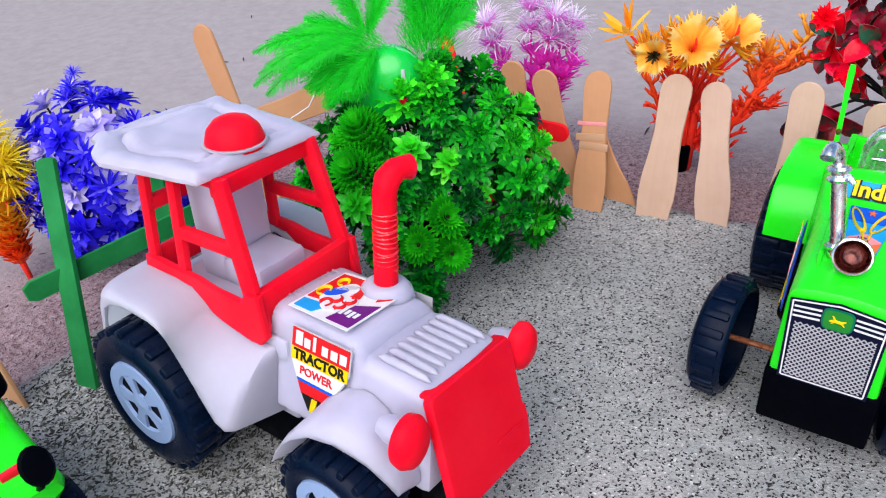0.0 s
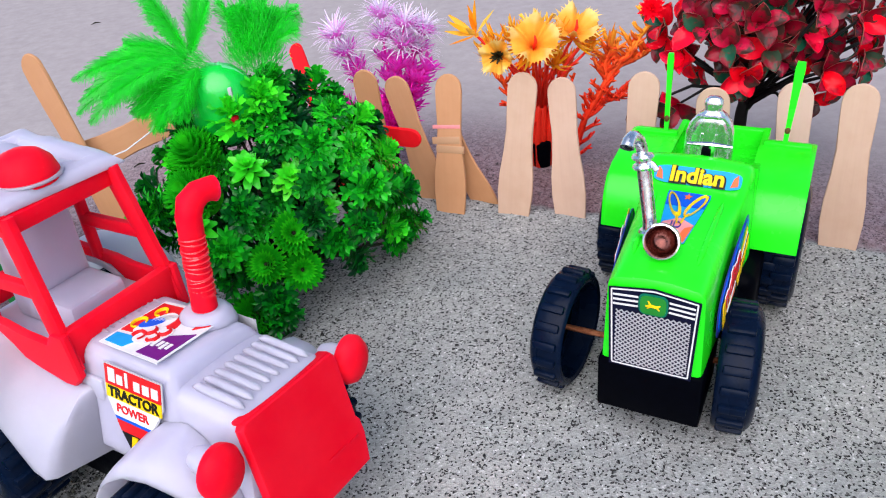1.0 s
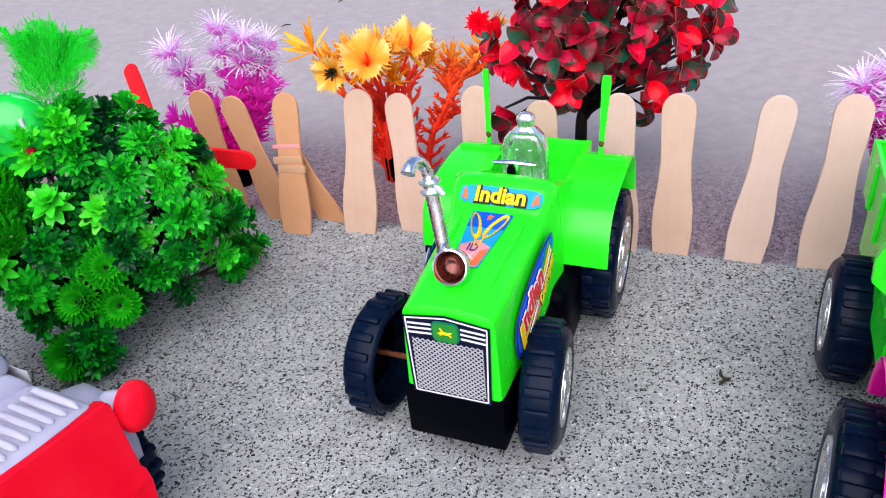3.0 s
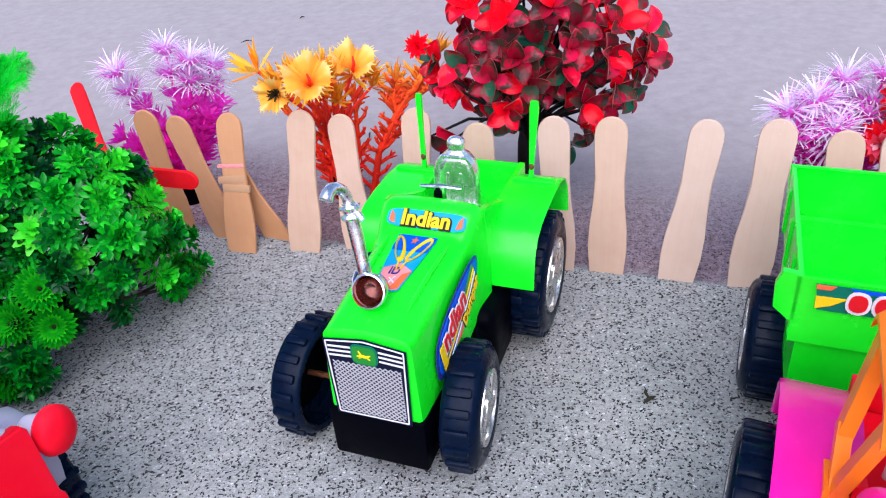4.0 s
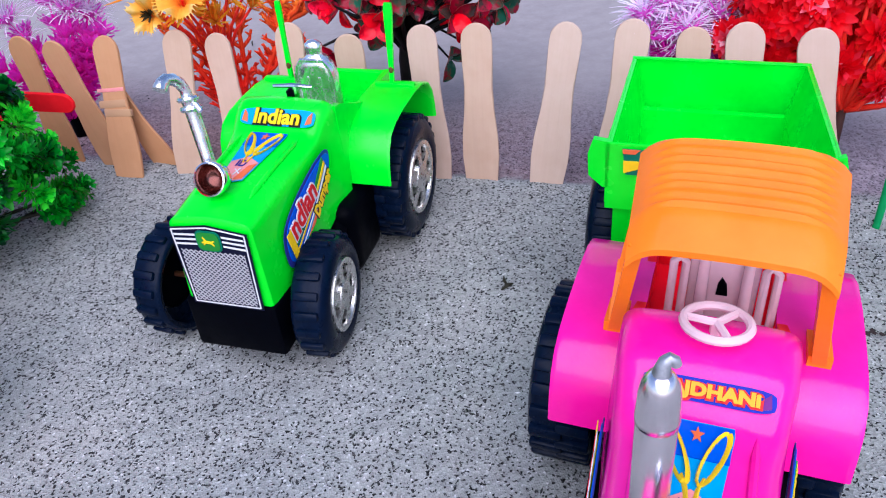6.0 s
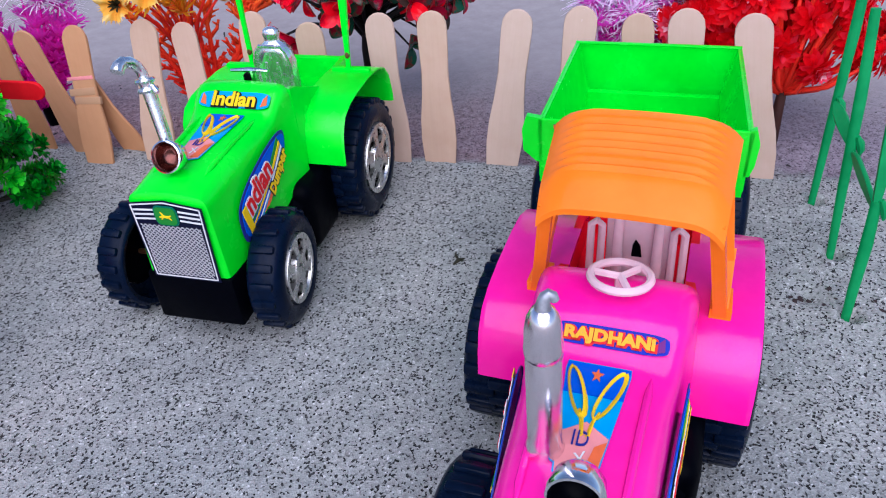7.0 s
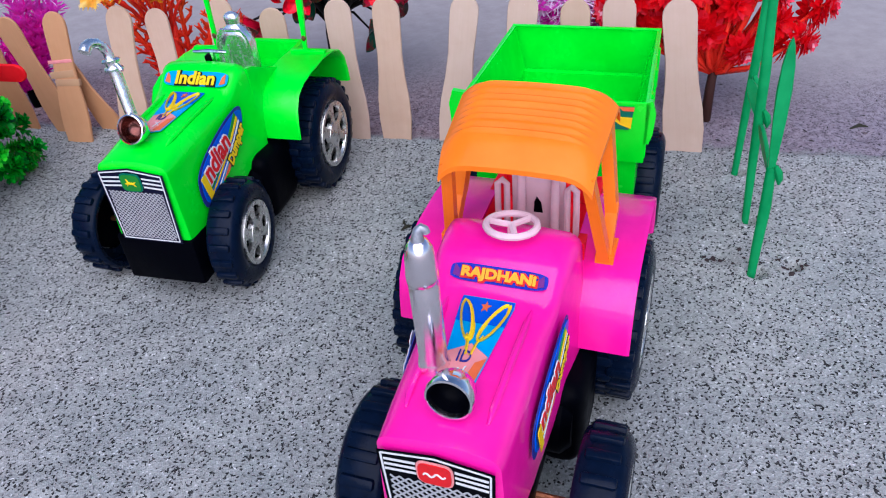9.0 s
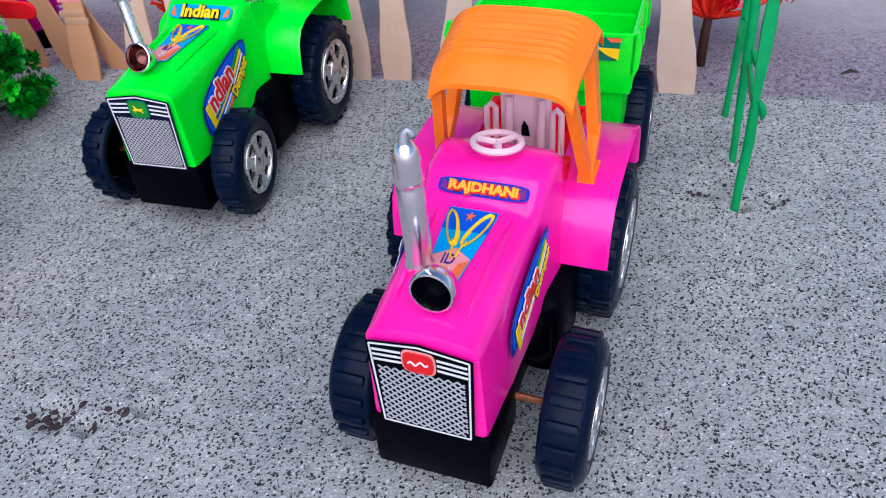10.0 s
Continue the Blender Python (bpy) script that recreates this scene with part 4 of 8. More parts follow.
    if not pinkish:
        for y, lean, w in ((0.0260, 0.001, 0.0019), (-0.0230, -0.0005, 0.0013)):
            bm = bmesh.new()
            stem = pose(-0.1175, y, 0.0660, -lean * 2000, -3, 0)
            loft(bm, [[stem @ Vector((a, b * q, z)) for a, b in ((-0.0008, -1), (0.0008, -1), (0.0008, 1), (-0.0008, 1))] for z, q in ((0.0, 0.0009), (0.0100, 0.0010), (0.0220, w * 0.75), (0.0345, w), (0.0375, w * 0.8))])
            marker = part("side_marker", bm, material, t)
            bm = bmesh.new()
            bmesh.ops.create_icosphere(bm, subdivisions=2, radius=0.0013, matrix=stem @ Matrix.Translation((0.0004, 0, 0.0085)) @ Matrix.Diagonal((0.9, 0.9, 1.3, 1)))
            part("twist_knot", bm, BROWN_KNOT, marker)
        for s in (-1, 1):
            bm = bmesh.new()
            box(bm, -0.1195, -0.1160, min(s * 0.0180, s * 0.0365), max(s * 0.0180, s * 0.0365), 0.0668, 0.0688, 0.0006)
            part("rear_ridge", bm, material, t)
    grille_sticker(t, INK_GREEN if not pinkish else INK_RED, "green" if not pinkish else "red", nose)
    cowl_stickers(t, "RAJDHANi" if pinkish else "Indian", pinkish)
    for y in (0.0196, -0.0196):
        side_sticker(t, y, 0.006 if pinkish else 0.0)
    return t


def canopy(t):
    """Ribbed orange sunshade on two V-shaped struts."""
    bm = bmesh.new()
    x0, x1, hw, n = -0.1080, -0.0725, 0.0228, 96
    cy = 0.0015
    top = []
    for i in range(n + 1):
        f = i / n
        x = x1 + (x0 - x1) * f
        droop = 0.0050 * max(0.0, (0.22 - f) / 0.22) ** 1.6 + 0.006 * max(0.0, (f - 0.88) / 0.12) ** 2
        rib = 0.0013 * max(0.0, math.sin((f - 0.22) * 2 * math.pi * 8.0 / 0.70)) if 0.22 < f < 0.92 else 0.0
        row = []
        for k in range(25):
            s = -1 + 2 * k / 24
            edge = max(0.0, (abs(s) - 0.55) / 0.45)
            q = min(1.0, max(0.0, (abs(s) - 0.52) / 0.36))
            fade = 1 - q * q * (3 - 2 * q)
            z = 0.1092 + 0.0062 * f - droop + rib * fade - 0.0042 * edge ** 2.8 + 0.0012 * (1 - s * s)
            row.append(Vector((x, cy + (hw + 0.0020 * f) * s * (1 - 0.03 * edge), z)))
        top.append(row)
    g = [[bm.verts.new(p) for p in row] for row in top]
    h = [[bm.verts.new(p - Vector((0, 0, 0.0016))) for p in row] for row in top]
    for i in range(n):
        for k in range(24):
            bm.faces.new((g[i][k], g[i][k + 1], g[i + 1][k + 1], g[i + 1][k]))
            bm.faces.new((h[i][k], h[i + 1][k], h[i + 1][k + 1], h[i][k + 1]))
    for k in range(24):
        bm.faces.new((g[0][k], h[0][k], h[0][k + 1], g[0][k + 1]))
        bm.faces.new((g[n][k], g[n][k + 1], h[n][k + 1], h[n][k]))
    for i in range(n):
        bm.faces.new((g[i][0], g[i + 1][0], h[i + 1][0], h[i][0]))
        bm.faces.new((g[i][24], h[i][24], h[i + 1][24], g[i + 1][24]))
    roof = part("canopy", bm, ORANGE, t, "ribbed orange plastic sunshade")

    def bar(a, b, w0, w1, dep):
        a, b = Vector(a), Vector(b)
        d = (b - a).normalized()
        s = Vector((0, 1, 0))
        u = d.cross(s).normalized()
        loft(bm, [[a + s * x * dep + u * y * w0 for x, y in ((-1, -1), (1, -1), (1, 1), (-1, 1))], [b + s * x * dep + u * y * w1 for x, y in ((-1, -1), (1, -1), (1, 1), (-1, 1))]])

    for s in (-1, 1):
        bm = bmesh.new()
        y = cy + s * 0.0212
        yf = cy + s * 0.0248
        bar((-0.0875, yf, 0.0675), (-0.0760, y - s * 0.0012, 0.1040), 0.0019, 0.0017, 0.0017)
        bar((-0.0875, yf, 0.0680), (-0.0995, yf, 0.0800), 0.0020, 0.0026, 0.0018)
        bar((-0.0980, yf, 0.0775), (-0.1040, y - s * 0.001, 0.1100), 0.0030, 0.0034, 0.0018)
        bar((-0.0855, yf, 0.0684), (-0.0965, yf, 0.0682), 0.0016, 0.0010, 0.0028)
        part("strut", bm, ORANGE, roof)


def at(origin, forward):
    return Matrix.Translation((*origin, 0)) @ Matrix.Rotation(math.atan2(forward[1], forward[0]), 4, "Z")


GREEN_AT = at((0.169, 0.2335), (-0.531, -0.847))
PINK_AT = at((0.2389, 0.0570), (-0.5923, -0.8058))
TRAILER_AT = at((0.2405, 0.0565), (-0.551, -0.837))
tractor_body(GREEN_AT, LIME, "lime green plastic toy tractor with chrome exhaust and black wheels", False)
pink_tractor = tractor_body(PINK_AT, PINK, "hot pink plastic toy tractor with orange sunshade and dull chrome exhaust", True)
canopy(pink_tractor)


def trailer(m):
    t = thing("toy_trailer", m, "lime green open toy trailer coupled behind the pink tractor", "toy trailer")
    x0, x1, zb, zt, th, cy = -0.2430, -0.1500, 0.0540, 0.0780, 0.0016, 0.0028

    def up(x, y, z):
        """Lifts the tray towards the tractor: it rides nose up."""
        return (x, cy + y, z + (x - x0) * 0.105)

    for k in (1, -1):
        bm = bmesh.new()
        loft(bm, [[up(x, k * y, z) for y, z in ((0.0330, zb), (0.0340, zb + 0.002), (0.0340, zt), (0.0325, zt), (0.0278, zb + 0.003))] for x in (x0 + 0.001, x1 - 0.001)])
        part("side_panel", bm, LIME, t)
    for x, k, name in ((x0, 1, "back_panel"), (x1, -1, "front_panel")):
        bm = bmesh.new()
        lean = -0.003 if k > 0 else 0.0
        loft(bm, [[up(x + lean * f + d, y, z) for y, z in ((-0.0336, zb), (0.0336, zb), (0.0344, zt), (-0.0344, zt))] for d, f in ((0.0, 1), (k * th, 1))])
        part(name, bm, LIME, t)
    bm = bmesh.new()
    def rect(d, z):
        return [up(x0 + 0.002 + d, -0.0308 + d, z), up(x1 - 0.002 - d, -0.0308 + d, z), up(x1 - 0.002 - d, 0.0308 - d, z), up(x0 + 0.002 + d, 0.0308 - d, z)]
    loft(bm, [rect(0.001, 0.0300), rect(0.0, 0.0310), rect(-0.0002, zb - 0.001), rect(-0.0006, zb + 0.0010), rect(-0.0006, zb + 0.0030), rect(0.0008, zb + 0.0030), rect(0.0020, zb + 0.0024), rect(0.0026, 0.0330)])
    part("lower_hull", bm, LIME, t)
    bm = bmesh.new()
    c = [up(x1 - 0.0008, -0.0338, zt), up(x1 - 0.0008, 0.0338, zt), up(x0, 0.0338, zt), up(x0, -0.0338, zt)]
    for a, b in zip(c, c[1:] + c[:1]):
        tube(bm, [a, b], 0.0004, 6)
    part("rim_bead", bm, LIME, t)
    for k in (-1, 1):
        out = 0.0034 if k < 0 else 0.0
        bm = bmesh.new()
        loft(bm, [[up(x, k * y, z) for y, z in ((0.0330, 0.0620), (0.0330, zt + 0.0005), (0.0350 + out, zt + 0.0012), (0.0365 + out, zt - 0.0040), (0.0360 + out, 0.0660), (0.0348, 0.0620))][::-k] for x in (x1, x1 - 0.0030)])
        part("latch_lug", bm, LIME, t)
    for x in (-0.168, -0.196, -0.224):
        for k in (1, -1):
            bm = bmesh.new()
            loft(bm, [[up(x + d, k * y, z) for y, z in ((0.0340, zb + 0.003), (0.0350, zb + 0.004), (0.0350, zt - 0.003), (0.0340, zt - 0.002))] for d in (-0.002, 0.002)])
            part("rib", bm, LIME, t)
    bm = bmesh.new()
    box(bm, -0.228, -0.150, cy - 0.012, cy + 0.012, 0.022, 0.032, 0.001)
    box(bm, -0.160, -0.140, cy - 0.003, cy + 0.003, 0.024, 0.029, 0.0008)
    part("drawbar", bm, BLACK_PLASTIC, t)
    bm = bmesh.new()
    tube(bm, [(-0.200, cy - 0.034, 0.024), (-0.200, cy + 0.034, 0.024)], 0.0013, 8)
    part("axle", bm, AXLE, t)
    wheel(t, 0.0235, 0.0150, side_pose(-0.200, cy + 0.0400, 0.0245), SILVER)
    wheel(t, 0.0235, 0.0150, side_pose(-0.200, cy - 0.0420, 0.0245, False), SILVER)
    # sticker on the front panel, under the rim
    top = up(x1, 0, zt)
    f = face_matrix((top[0], top[1], top[2] - 0.0056), (0, 1, 0), (0, 0, 1)) @ Matrix.Translation((0, 0, 0.0005))
    decal("front_sticker", [(-0.0275, -0.0046), (0.0275, -0.0046), (0.0290, 0.0046), (-0.0290, 0.0046)], INK_TEAL, t, f)
    for k in (-1, 1):
        decal("sticker_flash", [(k * 0.0282, -0.0040), (k * 0.0240, -0.0024), (k * 0.0200, 0.0006), (k * 0.0285, 0.0004)][::-k], INK_YELLOW, t, f @ Matrix.Translation((0, 0, 0.0003)))
        decal("sticker_corner", [(k * 0.0288, 0.0030), (k * 0.0250, 0.0030), (k * 0.0235, 0.0045), (k * 0.0289, 0.0045)][::-k], INK_ORANGE, t, f @ Matrix.Translation((0, 0, 0.0003)))
    decal("sticker_band", [(-0.0180, 0.0032), (0.0180, 0.0032), (0.0200, 0.0045), (-0.0200, 0.0045)], INK_BLUE, t, f @ Matrix.Translation((0, 0, 0.0003)))
    for i in range(6):
        x = -0.0172 + i * 0.0069
        outline = smooth_closed([(x - 0.0034, -0.0040), (x + 0.0034, -0.0044), (x + 0.0036, 0.0036), (x - 0.0030, 0.0040)], 2)
        decal("sticker_bar", outline, INK_WHITE, t, f @ Matrix.Translation((0, 0, 0.0005)))
        decal("sticker_bar", [(x + (a - x) * 0.74, b * 0.74) for a, b in outline], INK_RED, t, f @ Matrix.Translation((0, 0, 0.0008)))
    return t


trailer(TRAILER_AT)


# ---- white tractor ----
def white_tractor(m):
    t = thing("toy_tractor", m, "white plastic toy tractor with red cab frame and red nose plate", "toy tractor")
    # the hood and nose sit a little askew on the chassis
    skew = m.inverted() @ Matrix.Translation((0.05215, 0.2042, 0.0005)) @ Matrix.Rotation(radians(-35.5), 4, "Z") @ Matrix.Rotation(radians(-7.2), 4, "X")

    def shifted(ring, y):
        return [(p[0], p[1] + y, p[2]) for p in ring]

    bm = bmesh.new()
    loft(bm, [body_ring(-0.0070, 0.0192, 0.0205, 0.030, 0.0640, 0.004, 0.0006), body_ring(-0.0090, 0.0200, 0.0212, 0.030, 0.0655, 0.005, 0.0008), body_ring(-0.0320, 0.0202, 0.0216, 0.031, 0.0664, 0.005, 0.0008),
              shifted(body_ring(-0.0336, 0.0200, 0.0216, 0.032, 0.0672, 0.006, 0.0006), -0.0010), shifted(body_ring(-0.0352, 0.0190, 0.0214, 0.033, 0.0710, 0.006, 0.0006), -0.0022), shifted(body_ring(-0.0372, 0.0186, 0.0214, 0.034, 0.0722, 0.006, 0.0006), -0.0025),
              shifted(body_ring(-0.0600, 0.0187, 0.0216, 0.036, 0.0728, 0.006, 0.0006), -0.0025), shifted(body_ring(-0.0760, 0.0188, 0.0216, 0.036, 0.0726, 0.006, 0.0006), -0.0025)])
    hood = part("hood", bm, WHITE, t, m=skew)
    for k in range(8):
        y = -0.0142 + k * 0.0041
        bm = bmesh.new()
        tube(bm, [(-0.0112, y, 0.0652), (-0.0135, y, 0.0662), (-0.0215, y, 0.0666), (-0.0290, y, 0.0670), (-0.0314, y, 0.0662)], [0.0005, 0.0013, 0.0015, 0.0014, 0.0005], 10)
        part("louvre", bm, WHITE, hood)
    for k in range(9):
        y = -0.0125 + k * 0.0026
        bm = bmesh.new()
        tube(bm, [(-0.0690, y, 0.0728), (-0.0700, y, 0.0730), (-0.0735, y, 0.0730), (-0.0745, y, 0.0728)], [0.0003, 0.0005, 0.0005, 0.0003], 6)
        part("ridge", bm, WHITE, hood)
    bm = bmesh.new()
    lathe(bm, [(0.0001, -0.002), (0.0098, -0.002), (0.0088, 0.0012), (0.0072, 0.0030), (0.0060, 0.0036), (0.0001, 0.0036)], 28, pose(-0.0478, 0.0088, 0.0732))
    part("exhaust_socket", bm, WHITE, t, m=skew)
    bm = bmesh.new()
    tube(bm, [(-0.0478, 0.0088, 0.0745), (-0.0479, 0.0090, 0.086), (-0.0482, 0.0094, 0.0985), (-0.0484, 0.0098, 0.1085), (-0.0482, 0.0112, 0.1128), (-0.0474, 0.0142, 0.1150), (-0.0467, 0.0172, 0.1152), (-0.0461, 0.0196, 0.1148)],
         [0.0042, 0.0040, 0.0039, 0.0041, 0.0044, 0.0041, 0.0038, 0.0042], 18)
    pipe = part("exhaust_pipe", bm, RED, t, m=skew)
    bm = bmesh.new()
    for k in range(14):
        torus(bm, 0.0040, 0.00034, pose(-0.0480, 0.0092, 0.0810 + k * 0.0016, (k * 37) % 17 - 8, (k * 53) % 19 - 9, 0), 18, 5)
    tagged(part("tape_wrap", bm, TAPE, pipe, "crinkled clear red tape"), kind="stuff")
    # nose plate, leaning out at its foot, with a thick top edge and two raised lines
    tilt = Matrix.Translation((0.0023, 0, 0.0290)) @ Matrix.Rotation(radians(-16), 4, "Y") @ Matrix.Rotation(radians(90), 4, "Z")
    bm = bmesh.new()
    plate(bm, [(-0.0212, -0.0040), (0.0206, -0.0040), (0.0226, 0.0060), (0.0224, 0.0110), (0.0212, 0.0130), (0.0210, 0.0360), (0.0198, 0.0376), (-0.0198, 0.0376), (-0.0212, 0.0360)], 0.0036, tilt)
    nose = part("nose_plate", bm, RED, t, m=skew)
    bm = bmesh.new()
    box(bm, -0.0200, 0.0200, -0.0010, 0.0036, 0.0366, 0.0382, 0.0007, tilt)
    part("top_edge", bm, RED, nose)
    for x0, x1, z in ((0.004, 0.012, 0.0075), (0.014, 0.019, 0.0070)):
        bm = bmesh.new()
        box(bm, x0, x1, -0.0022, -0.0016, z, z + 0.0005, 0.0001, tilt)
        part("raised_line", bm, RED, nose)
    for y, z in ((-0.0302, 0.0567), (0.0296, 0.0568)):
        bm = bmesh.new()
        lathe(bm, [(0.0001, 0.0046), (0.0036, 0.0042), (0.0062, 0.0028), (0.0074, 0.0004), (0.0070, -0.0020), (0.0042, -0.0034), (0.0001, -0.0038)], 28, pose(-0.0066, y, z, 0, 90, 0) @ Matrix.Diagonal((1.22, 1, 1, 1)))
        lamp = part("headlamp", bm, RED, t, m=skew)
        bm = bmesh.new()
        lathe(bm, [(0.0040, -0.0006), (0.0046, -0.0024), (0.0042, -0.0070), (0.0030, -0.0100), (0.0001, -0.0108)], 20, pose(-0.0080, y * 0.96, z, 0, 90, 0))
        part("lamp_housing", bm, WHITE, lamp)
    # front mudguards: thin skirt rising to the hood's side
    arch = [(-0.0575, -0.0392, 0.0270), (-0.0547, -0.0400, 0.0325), (-0.0506, -0.0402, 0.0385), (-0.0460, -0.0402, 0.0432), (-0.0386, -0.0395, 0.0478), (-0.0300, -0.0380, 0.0484), (-0.0240, -0.0366, 0.0466), (-0.0190, -0.0350, 0.0440), (-0.0135, -0.0330, 0.0388), (-0.0105, -0.0310, 0.0340)]
    for s in (-1, 1):
        bm = bmesh.new()
        rings = []
        for i, p in enumerate(arch):
            x, y, z = p
            f = math.sin(math.pi * min(1.0, (i + 0.3) / (len(arch) - 0.4)))
            rings.append([(x, -s * y, z), (x + 0.0004, -s * (y + 0.0006), z + 0.0018), (x + 0.0008, -s * (y + 0.0030), z + 0.0016 + 0.0030 * f), (x + 0.0016, -s * (y + 0.0080), z + 0.0018 + 0.0050 * f), (x * 0.97, -s * -0.0205, z + 0.0020 + 0.0070 * f),
                          (x * 0.97, -s * -0.0205, z - 0.0010), (x + 0.0016, -s * (y + 0.0080), z - 0.0002 + 0.0030 * f), (x + 0.0002, -s * (y + 0.0016), z + 0.0003)])
        loft(bm, rings)
        part("mudguard", bm, WHITE, t, m=skew)
    # rear body: centre block and a boxy wheel pod on each side
    bm = bmesh.new()
    box(bm, -0.1340, -0.0640, -0.0212, 0.0212, 0.0300, 0.0640, 0.0015)
    part("rear_body", bm, WHITE, t)
    # each pod is a shell from the cab's foot out to the wheel arch: top point, arch point with its own width, squareness
    pod_lines = [((-0.0690, 0.0596), (-0.0690, 0.0335, 0.0210), 1.2), ((-0.0700, 0.0600), (-0.0722, 0.0338, 0.0310), 1.35), ((-0.0715, 0.0601), (-0.0752, 0.0340, 0.0395), 1.5), ((-0.0740, 0.0602), (-0.0775, 0.0345, 0.0420), 1.5), ((-0.0790, 0.0604), (-0.0815, 0.0370, 0.0424), 1.5),
                 ((-0.0850, 0.0612), (-0.0850, 0.0425, 0.0424), 1.5), ((-0.0905, 0.0623), (-0.0885, 0.0490, 0.0424), 1.6), ((-0.0950, 0.0637), (-0.0925, 0.0560, 0.0424), 1.8), ((-0.0985, 0.0662), (-0.0955, 0.0610, 0.0424), 2.2), ((-0.1012, 0.0690), (-0.0982, 0.0648, 0.0424), 2.7), ((-0.1040, 0.0711), (-0.1015, 0.0674, 0.0424), 3.2),
                 ((-0.1080, 0.0727), (-0.1060, 0.0688, 0.0424), 3.8), ((-0.1130, 0.0734), (-0.1120, 0.0692, 0.0424), 4.5), ((-0.1210, 0.0734), (-0.1210, 0.0690, 0.0424), 4.5), ((-0.1290, 0.0734), (-0.1285, 0.0672, 0.0424), 4.5), ((-0.1340, 0.0728), (-0.1330, 0.0640, 0.0424), 4.0), ((-0.1366, 0.0700), (-0.1360, 0.0570, 0.0424), 3.5), ((-0.1385, 0.0640), (-0.1405, 0.0460, 0.0420), 3.0), ((-0.1395, 0.0600), (-0.1412, 0.0450, 0.0230), 2.0)]
    for s in (-1, 1):
        bm = bmesh.new()
        rings = []
        for (tx, tz), (ax, az, ay), power in pod_lines:
            outer, inside = [], []
            for k in range(13):
                th = math.pi / 2 * k / 12
                f, g = math.sin(th) ** (2 / power), math.cos(th) ** (2 / power)
                outer.append((ax + (tx - ax) * g, s * (0.0205 + (ay - 0.0205) * f), az + (tz - az) * g))
                inside.append((ax + (tx - ax) * g, s * (0.0195 + (ay - 0.0211) * f), az + (tz - az - 0.0014) * g))
            rings.append(outer + inside[::-1])
        loft(bm, rings)
        part("wheel_pod", bm, WHITE, t)
    bm = bmesh.new()
    box(bm, -0.130, -0.012, -0.0200, 0.0160, 0.011, 0.037, 0.001)
    part("chassis", bm, BLACK_PLASTIC, t)
    for x, z in ((-0.0330, 0.0222), (-0.1185, 0.0300)):
        bm = bmesh.new()
        tube(bm, [(x, -0.036, z), (x, 0.036, z)], 0.0015, 8)
        part("axle", bm, AXLE, t)
    for s in (-1, 1):
        wheel(t, 0.0218, 0.0160, side_pose(-0.0330, s * 0.0385 - 0.002, 0.0222, s > 0), GREY_RIM, 5, 20, staggered=True)
        wheel(t, 0.0290, 0.0190, side_pose(-0.1185, s * 0.0460, 0.0300, s > 0), GREY_RIM, 5, 22, 0.60, staggered=True)

    # cab frame
    def strip(bm, a, b, w=0.0022, d=0.0016):
        a, b = Vector(a), Vector(b)
        v = (b - a).normalized()
        s = Vector((0, 1, 0)) if abs(v.y) < 0.8 else Vector((1, 0, 0))
        u = v.cross(s).normalized()
        s = u.cross(v)
        loft(bm, [[p + s * x * d + u * y * w for x, y in ((-1, -0.7), (-0.7, -1), (0.7, -1), (1, -0.7), (1, 0.7), (0.7, 1), (-0.7, 1), (-1, 0.7))] for p in (a, b)])

    for s in (-1, 1):
        for name, p, q, w in (("post", (-0.0735, s * 0.0218, 0.0660), (-0.0850, s * 0.0190, 0.1165), 0.0036), ("post", (-0.1285, s * 0.0212, 0.0715), (-0.1242, s * 0.0192, 0.1160), 0.0020), ("post", (-0.1110, s * 0.0212, 0.0750), (-0.1085, s * 0.0192, 0.1150), 0.0020),
                              ("rail", (-0.0815, s * 0.0202, 0.0926), (-0.1100, s * 0.0202, 0.0916), 0.0024), ("rail", (-0.0850, s * 0.0190, 0.1150), (-0.1250, s * 0.0190, 0.1145), 0.0018)):
            bm = bmesh.new()
            strip(bm, p, q, w)
            part("cab_" + name, bm, RED, t)
        bm = bmesh.new()
        plate(bm, [(-0.0698, 0.0645), (-0.0712, 0.0800), (-0.0765, 0.0800), (-0.0800, 0.0750), (-0.0940, 0.0756), (-0.1030, 0.0768), (-0.1300, 0.0775), (-0.1310, 0.0725), (-0.1060, 0.0727), (-0.1012, 0.0690), (-0.0968, 0.0645), (-0.0900, 0.0624), (-0.0775, 0.0602), (-0.0735, 0.0606)], 0.0028, pose(0, s * 0.0224, 0))
        part("cab_apron", bm, RED, t)
    for x, z, w, d in ((-0.0738, 0.0735, 0.0066, 0.0018), (-0.0862, 0.1132, 0.0030, 0.0018), (-0.1255, 0.0976, 0.0026, 0.0016), (-0.1290, 0.0735, 0.0050, 0.0016)):
        bm = bmesh.new()
        box(bm, x - d, x + d, -0.0208, 0.0208, z - w, z + w, 0.0006)
        part("cab_rail", bm, RED, t)
    bm = bmesh.new()
    box(bm, -0.1080, -0.0840, -0.0110, 0.0110, 0.0620, 0.0790, 0.002)
    part("seat", bm, WHITE, t)
    bm = bmesh.new()
    box(bm, -0.1160, -0.1010, -0.0112, 0.0112, 0.0640, 0.1075, 0.002)
    part("seat_back", bm, WHITE, t)
    bm = bmesh.new()
    box(bm, -0.1230, -0.0770, -0.0205, 0.0205, 0.0600, 0.0690, 0.001)
    part("cab_floor", bm, WHITE, t)
    # roof: softly dented sheet with a drooping rim
    bm = bmesh.new()
    nx, ny = 44, 32
